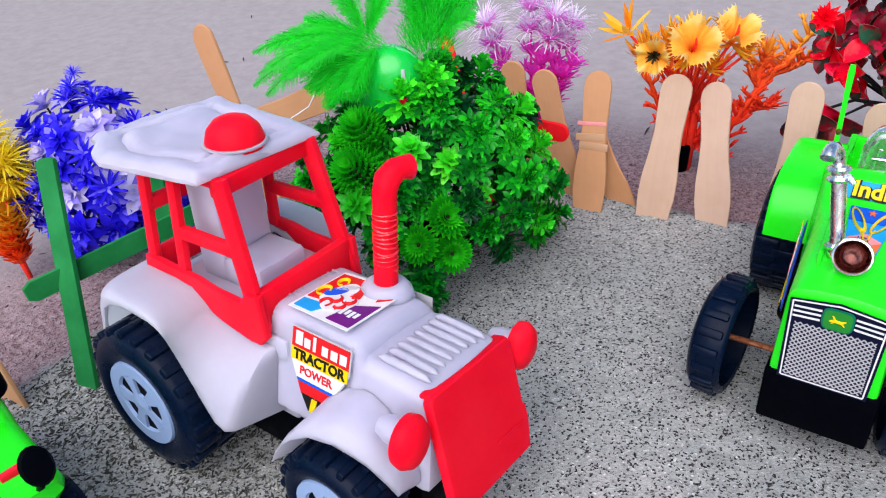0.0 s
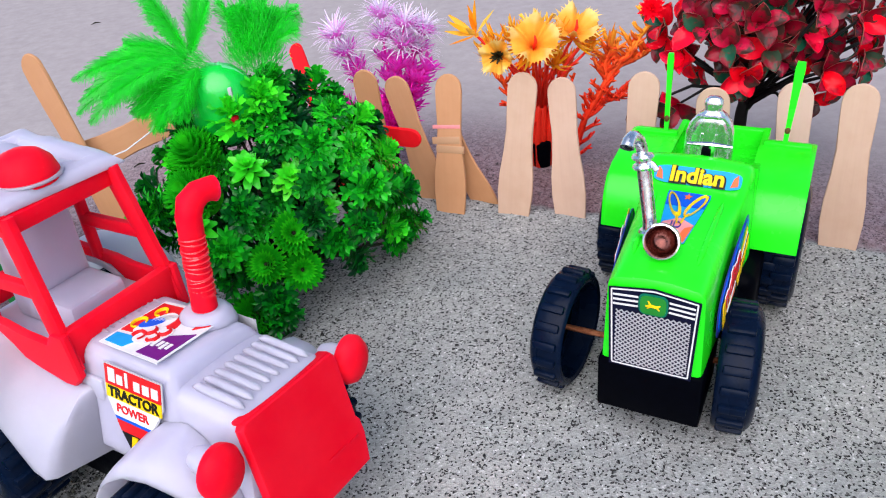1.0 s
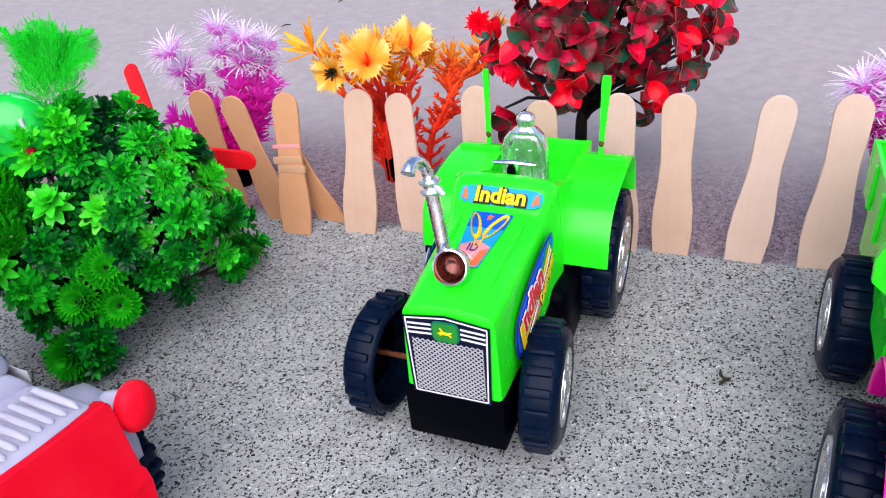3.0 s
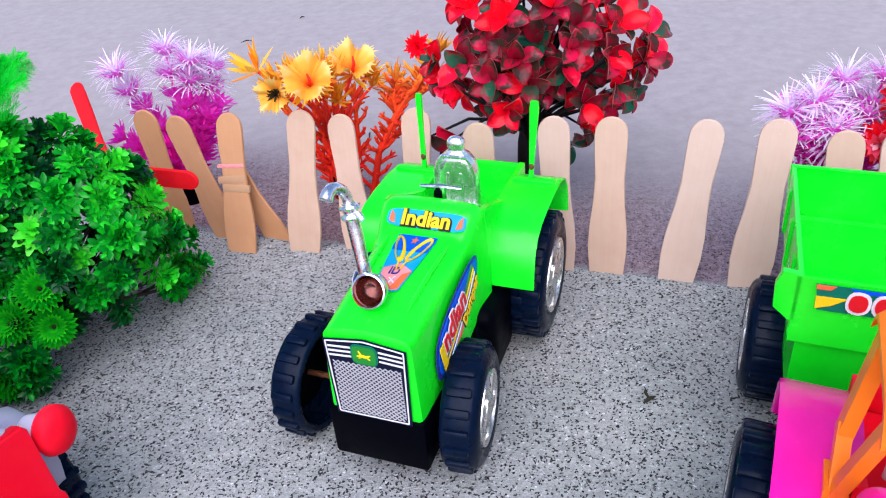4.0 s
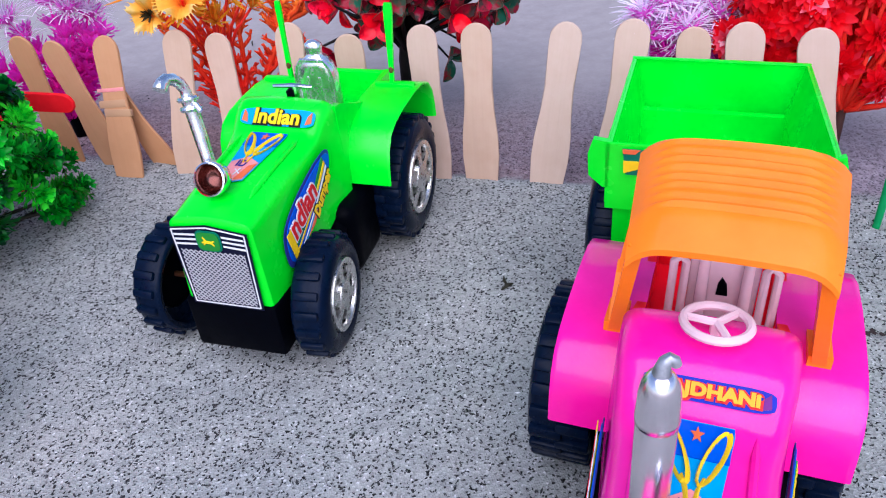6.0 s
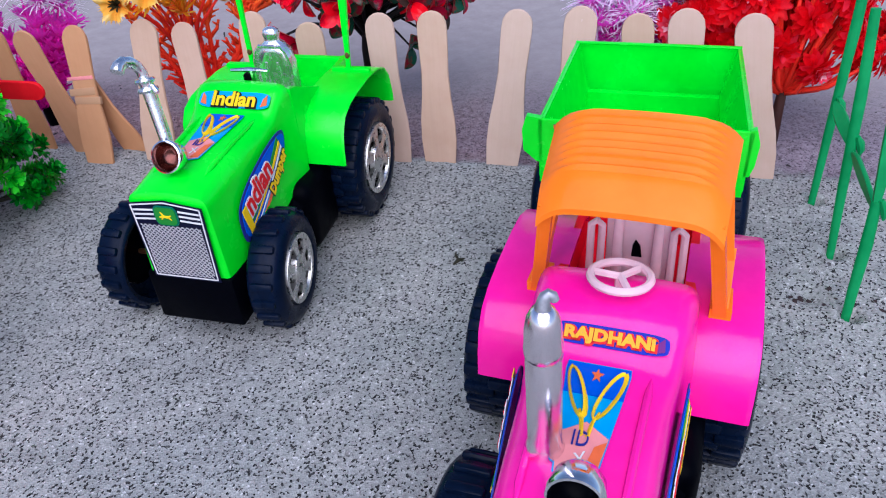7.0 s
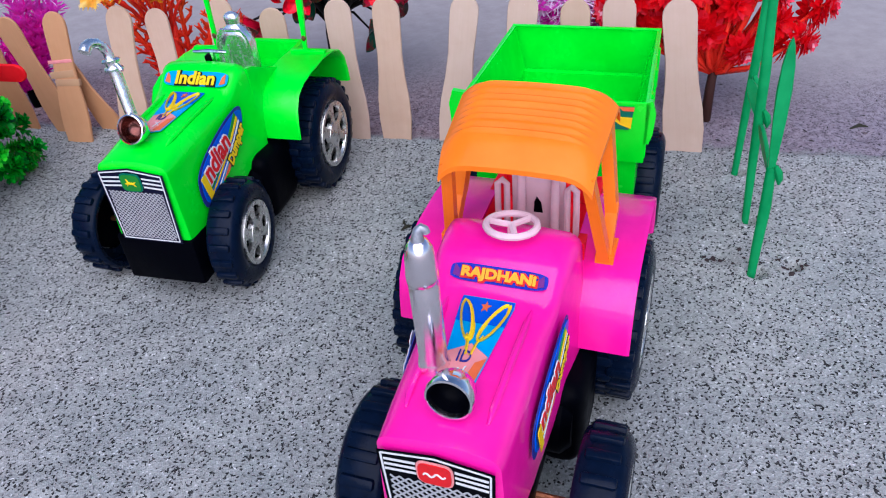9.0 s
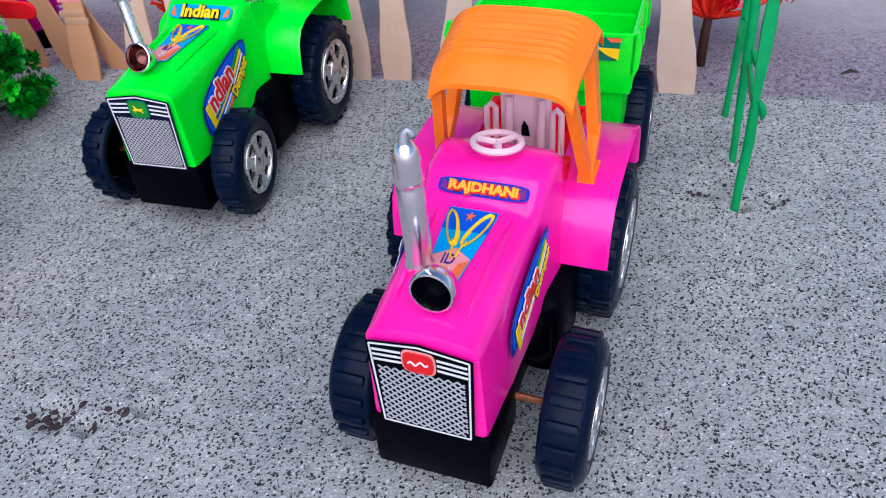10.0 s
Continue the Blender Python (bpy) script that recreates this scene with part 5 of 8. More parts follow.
    torn = ((0.0, -0.1490, -0.0215), (0.12, -0.1400, -0.0245), (0.20, -0.1345, -0.0300), (0.34, -0.1260, -0.0330), (1.0, -0.0868, -0.0256))
    grid = []
    for i in range(nx + 1):
        row = []
        k = max(j for j in range(4) if torn[j][0] <= i / nx)
        (ua, xa, ya), (ub, xb, yb) = torn[k], torn[k + 1]
        g = (i / nx - ua) / (ub - ua)
        near = (xa + (xb - xa) * g, ya + (yb - ya) * g)
        far = (-0.1370 + 0.0545 * i / nx, 0.0270 - 0.0035 * i / nx)
        for j in range(ny + 1):
            u, v = i / nx, j / ny
            x, y = near[0] + (far[0] - near[0]) * v, near[1] + (far[1] - near[1]) * v
            e = min(u, 1 - u, v * 0.8, (1 - v) * 0.8)
            z = 0.1180 + 0.0024 * min(1, e / 0.05) ** 0.5 - 0.0020 * max(0.0, 1 - abs(e - 0.15) / 0.035) + 0.0012 * noise.noise(Vector((x * 45, y * 45, 0.4))) + 0.0026 * noise.noise(Vector((x * 120, y * 120, 2.4))) * (0.35 + 0.65 * max(0.0, 0.6 - u))
            z += 0.0006 * math.sin(u * 9.4) * (1 if e > 0.1 else 0.2)
            row.append(Vector((x, y, z)))
        grid.append(row)
    g = [[bm.verts.new(p) for p in row] for row in grid]
    h = [[bm.verts.new(Vector((p.x, p.y, 0.1165))) for p in row] for row in grid]
    for i in range(nx):
        for j in range(ny):
            bm.faces.new((g[i][j], g[i + 1][j], g[i + 1][j + 1], g[i][j + 1]))
            bm.faces.new((h[i][j], h[i][j + 1], h[i + 1][j + 1], h[i + 1][j]))
    for i in range(nx):
        bm.faces.new((g[i][0], h[i][0], h[i + 1][0], g[i + 1][0]))
        bm.faces.new((g[i][ny], g[i + 1][ny], h[i + 1][ny], h[i][ny]))
    for j in range(ny):
        bm.faces.new((g[0][j], g[0][j + 1], h[0][j + 1], h[0][j]))
        bm.faces.new((g[nx][j], h[nx][j], h[nx][j + 1], g[nx][j + 1]))
    roof = part("roof", bm, WHITE, t, "wavy white plastic cab roof")
    bm = bmesh.new()
    lathe(bm, [(0.0108, -0.001), (0.0106, 0.0015), (0.0094, 0.0052), (0.0066, 0.0082), (0.0030, 0.0096), (0.0001, 0.0098)], 28, pose(-0.0950, -0.0022, 0.1205) @ Matrix.Diagonal((0.92, 0.92, 0.95, 1)))
    dome = part("beacon", bm, RED, roof, "red plastic dome")
    bm = bmesh.new()
    torus(bm, 0.0101, 0.0006, pose(-0.0950, -0.0022, 0.1210), 28, 6)
    part("seat_ring", bm, WHITE, roof)
    # stickers
    f = skew @ face_matrix((-0.0532, -0.0046, 0.0738), (1, 0, 0), (0, 1, 0)) @ Matrix.Diagonal((0.90, 1.28, 1, 1)) @ Matrix.Translation((0, 0, 0.0003))
    decal("hood_sticker", [(-0.0140, -0.0110), (0.0145, -0.0110), (0.0145, 0.0125), (-0.0140, 0.0100)], INK_WHITE, t, f)
    f2 = f @ Matrix.Translation((0, 0, 0.0003))
    decal("sticker_red", [(-0.0130, -0.0050), (0.0010, -0.0035), (0.0040, 0.0020), (0.0, 0.0098), (-0.0130, 0.0088)], INK_RED, t, f2)
    decal("sticker_teal", [(-0.0125, -0.0100), (-0.0040, -0.0100), (-0.0012, -0.0052), (-0.0128, -0.0062)], INK_CYAN, t, f2)
    decal("sticker_wine", [(0.0030, -0.0100), (0.0136, -0.0100), (0.0136, 0.0020), (0.0050, -0.0020)], INK_PURPLE, t, f2)
    decal("sticker_corner", [(0.0100, 0.0030), (0.0138, 0.0062), (0.0138, 0.0112), (0.0085, 0.0100)], INK_RED, t, f2)
    f3 = f @ Matrix.Translation((0, 0, 0.0007))
    decal("sticker_wing", smooth_closed([(-0.0095, 0.0002), (-0.0050, 0.0035), (-0.0020, 0.0028), (-0.0040, -0.0010), (-0.0085, -0.0030)], 2), INK_BLUE, t, f3)
    bm = bmesh.new()
    for (cx, cy, r) in ((-0.0100, -0.0010, 0.0022), (-0.0082, 0.0050, 0.0018)):
        tube(bm, [f3 @ Vector((cx + r * math.cos(a), cy + r * math.sin(a), 0.0002)) for a in np.linspace(0.3, 5.4, 12)], 0.0006, 5, True, 0.5)
    part("sticker_scroll", bm, INK_YELLOW, t)
    f4 = f @ Matrix.Translation((0, 0, 0.0005))
    decal("sticker_head", smooth_closed([(-0.0098, -0.0030), (-0.0060, 0.0062), (-0.0010, 0.0066), (0.0008, 0.0030), (-0.0012, -0.0020), (-0.0060, -0.0055)], 2), INK_WHITE, t, f4)
    decal("sticker_patch", smooth_closed([(-0.0058, -0.0072), (-0.0040, 0.0000), (0.0050, 0.0018), (0.0064, -0.0030), (0.0020, -0.0076)], 2), INK_WHITE, t, f2 @ Matrix.Translation((0, 0, 0.0001)))
    bm = bmesh.new()
    for cx, cy, a0, a1 in ((-0.0035, -0.0052, -0.8, 3.6), (-0.0020, -0.0022, -2.2, 1.6), (0.0020, -0.0042, -2.4, 2.0), (0.0030, -0.0010, -2.0, 2.2)):
        tube(bm, [f3 @ Vector((cx + 0.0019 * math.cos(a), cy + 0.0017 * math.sin(a), 0.0002)) for a in np.linspace(a0, a1, 9)], 0.0008, 5, True, 0.4)
    part("sticker_swirl", bm, INK_RED, t)
    bm = bmesh.new()
    for k in range(4):
        tube(bm, [f3 @ Vector((-0.0070 + k * 0.0012, 0.0010 + k * 0.0004, 0.0003)), f3 @ Vector((-0.0050 + k * 0.0012, 0.0040, 0.0003)), f3 @ Vector((-0.0028 + k * 0.0010, 0.0052 + k * 0.0004, 0.0003))], [0.0002, 0.0006, 0.0002], 5, True, 0.4)
    part("sticker_plume", bm, INK_WHITE, t)
    for k in range(6):
        bm = bmesh.new()
        box(bm, 0.0006 + k * 0.0020, 0.0019 + k * 0.0020, -0.0068 + 0.0006 * (k % 2), -0.0040, 0.0, 0.0002, 0, f3)
        part("sticker_bar", bm, INK_WHITE, t)
    # shield sticker on the flank
    for s in (-1, 1):
        g1 = skew @ face_matrix((-0.0503, s * 0.0224 - (0.0003 if s < 0 else 0.0046), 0.0570), (-s, 0, 0), (0, -s * 0.079, 1)) @ Matrix.Translation((0, 0, 0.0004))
        g1 = g1 @ Matrix(((1.0, s * -0.10, 0, s * -0.0012), (0, 0.90, 0, 0), (0, 0, 1, 0), (0, 0, 0, 1)))
        shield = [(-0.0128, 0.0155), (-0.0132, 0.0050), (-0.0030, -0.0185), (0.0005, -0.0195), (0.0105, -0.0010), (0.0128, 0.0050), (0.0128, 0.0155)]
        decal("shield_sticker", shield[::1], INK_GREY, t, g1)
        k1 = g1 @ Matrix.Translation((0, 0, 0.0003))
        decal("shield_top", [(-0.0122, 0.0072), (0.0122, 0.0072), (0.0122, 0.0150), (-0.0122, 0.0150)], INK_RED, t, k1)
        decal("shield_band", [(-0.0122, 0.0018), (0.0122, 0.0018), (0.0122, 0.0070), (-0.0122, 0.0070)], INK_YELLOW, t, k1)
        decal("shield_white", [(-0.0092, -0.0052), (0.0078, -0.0052), (0.0112, 0.0016), (-0.0120, 0.0016)], INK_WHITE, t, k1)
        decal("shield_red", [(-0.0068, -0.0112), (0.0040, -0.0112), (0.0070, -0.0066), (-0.0086, -0.0066)], INK_RED, t, k1)
        decal("shield_blue", [(-0.0086, -0.0065), (0.0072, -0.0065), (0.0076, -0.0054), (-0.0091, -0.0054)], INK_BLUE, t, k1)
        decal("shield_tip", [(-0.0030, -0.0178), (0.0004, -0.0186), (0.0038, -0.0114), (-0.0066, -0.0114)], INK_BLACK, t, k1)
        k2 = g1 @ Matrix.Translation((0, 0, 0.0007))
        decal("shield_stripe", [(-0.0022, -0.0175), (-0.0002, -0.0180), (0.0010, -0.0116), (-0.0014, -0.0116)], INK_YELLOW, t, k2)
        for i, (w, hgt) in enumerate(((0.0030, 0.0056), (0.0026, 0.0038), (0.0012, 0.0058), (0.0026, 0.0038), (0.0028, 0.0038), (0.0028, 0.0040))):
            x = -0.0104 + i * 0.0038
            bm = bmesh.new()
            box(bm, x, x + w, 0.0088, 0.0088 + hgt, 0.0, 0.0002, 0, k2)
            part("shield_bar", bm, INK_WHITE, t)
        lettering("TRACTOR", 0.0058, INK_BLACK, t, k2 @ Matrix.Translation((0, 0.0044, 0)), 0, 0.0002, 0.82)
        lettering("POWER", 0.0048, INK_RED, t, k2 @ Matrix.Translation((-0.0008, -0.0016, 0)), 0, 0.0001, 0.85)
    return t


WHITE_AT = at((0.0545, 0.2075), (0.82, -0.57)) @ pose(0, 0, 0.0005, -2.5, 0, 0)
white_tractor(WHITE_AT)


# ---- lime toy at the edge of the lane ----
def lime_loader(m):
    t = thing("toy_vehicle", m, "lime green plastic toy vehicle with black mirror", "toy vehicle")
    bm = bmesh.new()
    loft(bm, [body_ring(0.0, 0.0275, 0.0180, 0.034, 0.0435, 0.004), body_ring(-0.003, 0.0295, 0.0200, 0.028, 0.0455, 0.005), body_ring(-0.034, 0.0300, 0.0240, 0.020, 0.0480, 0.005), body_ring(-0.040, 0.0300, 0.0260, 0.016, 0.056, 0.005), body_ring(-0.078, 0.0300, 0.0260, 0.013, 0.060, 0.005), body_ring(-0.082, 0.0280, 0.0240, 0.014, 0.056, 0.005)])
    part("body", bm, LIME, t)
    bm = bmesh.new()
    tube(bm, [(-0.002, 0.0215, 0.0430), (0.002, 0.0222, 0.0470), (0.0036, 0.0226, 0.0520)], 0.0010, 6)
    lathe(bm, [(0.0001, 0.0014), (0.0040, 0.0012), (0.0048, 0), (0.0040, -0.0012), (0.0001, -0.0014)], 16, pose(0.0036, 0.0231, 0.0560, 0, 62, 0) @ Matrix.Diagonal((1.35, 1, 1, 1)))
    part("mirror", bm, BLACK_PLASTIC, t)
    bm = bmesh.new()
    box(bm, -0.0112, -0.0090, 0.0150, 0.0255, 0.0460, 0.0490, 0.0004)
    part("trim_bar", bm, RED, t)
    bm = bmesh.new()
    lathe(bm, [(0.0080, -0.002), (0.0078, 0.003), (0.0055, 0.0065), (0.0001, 0.0078)], 20, pose(-0.0450, 0.0262, 0.0560))
    part("dome_lamp", bm, BLACK_PLASTIC, t)
    for x in (-0.012, -0.064):
        for sd in (-1, 1):
            wheel(t, 0.0160, 0.010, side_pose(x, sd * 0.0315, 0.0168, sd > 0), GREY_RIM, 5, 18)
    return t


lime_loader(at((-0.0935, 0.1735), (0.77, -0.64)))


# ---- plants ----
class Soup:
    def __init__(self):
        self.v, self.f, self.n = [], [], 0

    def add(self, template, m):
        vs, fs = template
        a = np.array(m)
        self.v.append(vs @ a[:3, :3].T + a[:3, 3])
        self.f += [tuple(i + self.n for i in f) for f in fs]
        self.n += len(vs)

    def tube(self, pts, radii, n=6):
        bm = bmesh.new()
        tube(bm, pts, radii, n)
        bm.verts.index_update()
        self.add((np.array([v.co[:] for v in bm.verts]), [tuple(v.index for v in f.verts) for f in bm.faces]), Matrix())
        bm.free()

    def part(self, name, material, parent, label=""):
        me = bpy.data.meshes.new(name)
        me.from_pydata(np.concatenate(self.v).tolist(), [], self.f)
        me.polygons.foreach_set("use_smooth", [True] * len(self.f))
        me.materials.append(material)
        ob = new(name, me)
        ob.parent = parent
        return tagged(ob, label)


def leaf(length, width, curl=0.3, fold=0.25, rows=4, tip=0.0, belly=0.45):
    """A folded, curling leaf along +x, its face up z."""
    v, f = [], []
    for i in range(rows + 1):
        s = i / rows
        w = width / 2 * (math.sin(math.pi * min(1.0, s ** (math.log(0.5) / math.log(belly)))) if i < rows else tip)
        w = max(w, width * 0.06 if i < rows else 0.0002)
        x = length * s * (1 - 0.12 * curl * s)
        z = curl * length * (s - s * s * 1.0) - curl * length * 0.25 * s * s
        v += [(x, -w, z + fold * w), (x, 0, z), (x, w, z + fold * w)]
    for i in range(rows):
        a, b = i * 3, i * 3 + 3
        f += [(a, a + 1, b + 1, b), (a + 1, a + 2, b + 2, b + 1)]
    return np.array(v), f


def join(pieces):
    vs, fs, n = [], [], 0
    for (v, f), m in pieces:
        a = np.array(m)
        vs.append(v @ a[:3, :3].T + a[:3, 3])
        fs += [tuple(i + n for i in q) for q in f]
        n += len(v)
    return np.concatenate(vs), fs


def rosette(rings, rng, rows=3, tip=0.0, belly=0.5):
    """Leaves in rings about +z. rings: (count, length, width, tilt from the axis in degrees, height)."""
    out = []
    for k, (count, length, width, tilt, z) in enumerate(rings):
        for i in range(count):
            a = 2 * math.pi * (i + 0.5 * (k % 2)) / count + rng.uniform(-0.1, 0.1)
            m = Matrix.Translation((0, 0, z)) @ Matrix.Rotation(a, 4, "Z") @ Matrix.Rotation(-radians(90 - tilt + rng.uniform(-7, 7)), 4, "Y")
            out.append((leaf(length * rng.uniform(0.9, 1.1), width, 0.25, 0.35, rows, tip, belly), m))
    return join(out)


def fringe_cup(rng, cups=((0.0008, 0.0026, 0.0042), (0.0016, 0.0044, 0.0050), (0.0026, 0.0062, 0.0046), (0.0036, 0.0078, 0.0034), (0.0046, 0.0092, 0.0016), (0.0050, 0.0100, -0.0006)), teeth=22):
    """A rosette of nested cups with saw-toothed rims, opening along +z."""
    v, f = [], []
    for r0, r1, top in cups:
        base = len(v)
        off = rng.uniform(0, 1)
        for i in range(teeth):
            for half, rad, dz in ((0.0, r1, 0.0008), (0.5, r1 * 0.76, -0.0010)):
                a = 2 * math.pi * (i + half + off) / teeth
                q = rad * rng.uniform(0.95, 1.05)
                v += [(r0 * math.cos(a), r0 * math.sin(a), top - 0.0056), (q * 0.82 * math.cos(a), q * 0.82 * math.sin(a), top - 0.0012), (q * math.cos(a), q * math.sin(a), top + dz + 0.0004)]
        n = teeth * 2
        for i in range(n):
            p, q = base + 3 * i, base + 3 * ((i + 1) % n)
            f += [(p, q, q + 1, p + 1), (p + 1, q + 1, q + 2, p + 2)]
    return np.array(v), f


def toward(p, d, spin=0.0, scale=1.0):
    q = Vector(d).to_track_quat("Z", "Y").to_matrix().to_4x4()
    return Matrix.Translation(p) @ q @ Matrix.Rotation(spin, 4, "Z") @ Matrix.Scale(scale, 4)


# dark green leaf; inside the bush its depth of colour doubles as shade
DARK_LEAF = foliage("dark_and_shade_green", [(0.2, (0.001, 0.035, 0.010)), (0.5, (0.004, 0.16, 0.014)), (0.8, (0.015, 0.46, 0.020))], per="BOTH", through_light=0.04, spec=0.18, rough=0.30)
RING_LEAF = foliage("ringed_green_leaf", [(0.0, (0.010, 0.52, 0.012)), (0.5, (0.03, 0.80, 0.015)), (1.0, (0.10, 0.95, 0.02))], through_light=0.30, spec=0.4, rough=0.34)
SPRAY_LEAF = foliage("fresh_green_leaf", [(0.15, (0.001, 0.08, 0.010)), (0.4, (0.004, 0.29, 0.012)), (0.6, (0.012, 0.56, 0.014)), (0.85, (0.065, 0.88, 0.02))], per="BOTH", through_light=0.05, spec=0.22, rough=0.26)
BRIGHT_LEAF = foliage("bright_green_leaf", [(0.0, (0.012, 0.50, 0.012)), (0.5, (0.04, 0.74, 0.015)), (1.0, (0.14, 0.95, 0.03))], per="BOTH", through_light=0.12, spec=0.4, rough=0.36)
RED_STEM = plastic("red_stem", (1.0, 0.035, 0.014), 0.4)
STEM = plastic("dark_stem", (0.030, 0.028, 0.018), 0.6)
BARK = plastic("black_bark", (0.006, 0.005, 0.005), 0.5, 0.4)
BROWN_STEM = plastic("brown_stem", (0.05, 0.018, 0.014), 0.6)


def head_mesh(name, template, material):
    me = bpy.data.meshes.new(name)
    me.from_pydata(template[0].tolist(), [], template[1])
    me.polygons.foreach_set("use_smooth", [True] * len(template[1]))
    me.materials.append(material)
    return me


def head(name, me, parent, m):
    ob = new(name, me)
    ob.parent = parent
    ob.matrix_local = m
    return ob


def frond(L, rng, width=0.0026):
    """A small lobed leaf: a midrib leaf with toothed leaflets on both sides."""
    out = [(leaf(L, width, 0.2, 0.45, 3, 0.15, 0.55), Matrix())]
    for q, r in ((0.30, 0.46), (0.62, 0.42)):
        for sg in (-1, 1):
            m = Matrix.Translation((L * q, 0, 0.2 * L * (q - q * q))) @ Matrix.Rotation(sg * rng.uniform(0.65, 0.95), 4, "Z") @ Matrix.Rotation(rng.uniform(-0.35, 0.1), 4, "Y")
            out.append((leaf(L * r, width * 0.90, 0.2, 0.45, 3, 0.15, 0.55), m))
    return join(out)


def spray(rings, rng, width=0.0021):
    """Lobed leaves in rings about +z. rings: (count, length, tilt from the axis in degrees, height)."""
    out = []
    for k, (count, length, tilt, z) in enumerate(rings):
        for i in range(count):
            a = 2 * math.pi * (i + 0.5 * (k % 2)) / count + rng.uniform(-0.2, 0.2)
            m = Matrix.Translation((0, 0, z)) @ Matrix.Rotation(a, 4, "Z") @ Matrix.Rotation(-radians(90 - tilt + rng.uniform(-12, 12)), 4, "Y") @ Matrix.Rotation(rng.uniform(-0.5, 0.5), 4, "X")
            out.append((frond(length * rng.uniform(0.8, 1.15), rng, width), m))
    return join(out)


def green_bush():
    rng = random.Random(4)
    base = Vector((0.032, 0.372, -0.003))
    t = thing("bush", Matrix.Translation(base), "dense artificial green bush with rosette leaf heads, rooted in sand", "plant")
    stems = Soup()
    fringe = head_mesh("leaf_head", fringe_cup(rng), RING_LEAF)
    dome = head_mesh("leaf_head", fringe_cup(rng, ((0.0004, 0.0022, 0.0072), (0.0012, 0.0042, 0.0064), (0.0026, 0.0062, 0.0050), (0.0040, 0.0080, 0.0032), (0.0054, 0.0094, 0.0010), (0.0064, 0.0104, -0.0014), (0.0070, 0.0108, -0.0040)), 24), RING_LEAF)
    oval = head_mesh("leaf_head", rosette([(4, 0.0046, 0.0030, 20, 0.0042), (6, 0.0066, 0.0036, 42, 0.0032), (8, 0.0082, 0.0038, 62, 0.0018), (9, 0.0090, 0.0038, 82, 0.0)], rng, 5, 0.30, 0.60), BRIGHT_LEAF)
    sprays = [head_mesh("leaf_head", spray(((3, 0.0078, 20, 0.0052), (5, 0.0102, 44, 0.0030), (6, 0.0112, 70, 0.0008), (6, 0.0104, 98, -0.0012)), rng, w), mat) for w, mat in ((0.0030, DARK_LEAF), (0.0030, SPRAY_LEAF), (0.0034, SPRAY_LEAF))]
    # heads that face the lane, then the mass behind them
    front = [(fringe, (0.042, 0.334, 0.048), (0.25, -0.75, 0.60), 1.10), (fringe, (0.028, 0.327, 0.038), (-0.05, -0.80, 0.60), 1.0), (fringe, (0.043, 0.329, 0.031), (0.20, -0.85, 0.50), 1.02),
             (dome, (0.002, 0.338, 0.072), (-0.30, -0.60, 0.65), 1.25), (dome, (0.005, 0.348, 0.087), (-0.20, -0.45, 0.85), 1.15), (dome, (0.074, 0.374, 0.041), (0.60, -0.50, 0.55), 1.10), (dome, (0.018, 0.322, 0.014), (-0.1, -0.85, 0.4), 1.10), (dome, (0.090, 0.392, 0.010), (0.85, -0.30, 0.40), 1.0),
             (oval, (0.027, 0.346, 0.074), (0.05, -0.55, 0.85), 1.15), (oval, (0.043, 0.350, 0.065), (0.25, -0.60, 0.75), 1.15), (oval, (0.003, 0.333, 0.056), (-0.30, -0.70, 0.65), 1.15), (oval, (0.069, 0.364, 0.031), (0.40, -0.70, 0.55), 1.10), (oval, (0.079, 0.396, 0.058), (0.70, -0.40, 0.60), 1.05), (oval, (0.055, 0.350, 0.050), (0.35, -0.65, 0.65), 0.95), (oval, (0.040, 0.372, 0.104), (0.0, -0.40, 0.90), 1.0),
             (sprays[1], (0.056, 0.352, 0.078), (0.3, -0.6, 0.7), 1.1), (sprays[2], (0.068, 0.372, 0.062), (0.5, -0.5, 0.7), 1.1), (sprays[1], (0.040, 0.356, 0.090), (0.1, -0.6, 0.8), 1.1), (sprays[2], (0.058, 0.345, 0.034), (0.4, -0.7, 0.5), 1.0), (sprays[2], (0.014, 0.328, 0.046), (-0.2, -0.8, 0.5), 1.1), (sprays[1], (0.012, 0.334, 0.030), (-0.3, -0.8, 0.4), 1.0), (sprays[1], (-0.014, 0.342, 0.064), (-0.8, -0.4, 0.4), 1.0), (sprays[2], (0.022, 0.336, 0.060), (0.0, -0.7, 0.6), 1.0), (sprays[2], (0.082, 0.384, 0.030), (0.8, -0.4, 0.4), 1.0), (sprays[1], (0.030, 0.324, 0.020), (0.1, -0.8, 0.4), 1.0)]
    for tpl, p, d, k in front:
        p = Vector(p) - base
        head("leaf_head", tpl, t, toward(p, d, rng.uniform(0, 6), k))
        stems.tube([Vector((p.x * 0.12, p.y * 0.12, 0.010)), Vector((p.x * 0.5, p.y * 0.45, p.z * 0.55)), p], [0.0016, 0.0011, 0.0008], 5)
    centre = Vector((0.003, -0.004, 0.056))
    golden = math.pi * (3 - math.sqrt(5))
    n = 92
    for k in range(n):
        s = 1 - 2 * (k + 0.5) / n
        if s < -0.80:
            continue
        a = k * golden
        d = Vector((math.sqrt(1 - s * s) * math.cos(a), math.sqrt(1 - s * s) * math.sin(a), s))
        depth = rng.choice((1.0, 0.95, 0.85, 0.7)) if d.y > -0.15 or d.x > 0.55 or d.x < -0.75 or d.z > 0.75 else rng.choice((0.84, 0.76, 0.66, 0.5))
        taper = 1.0 - 0.34 * max(0, s)
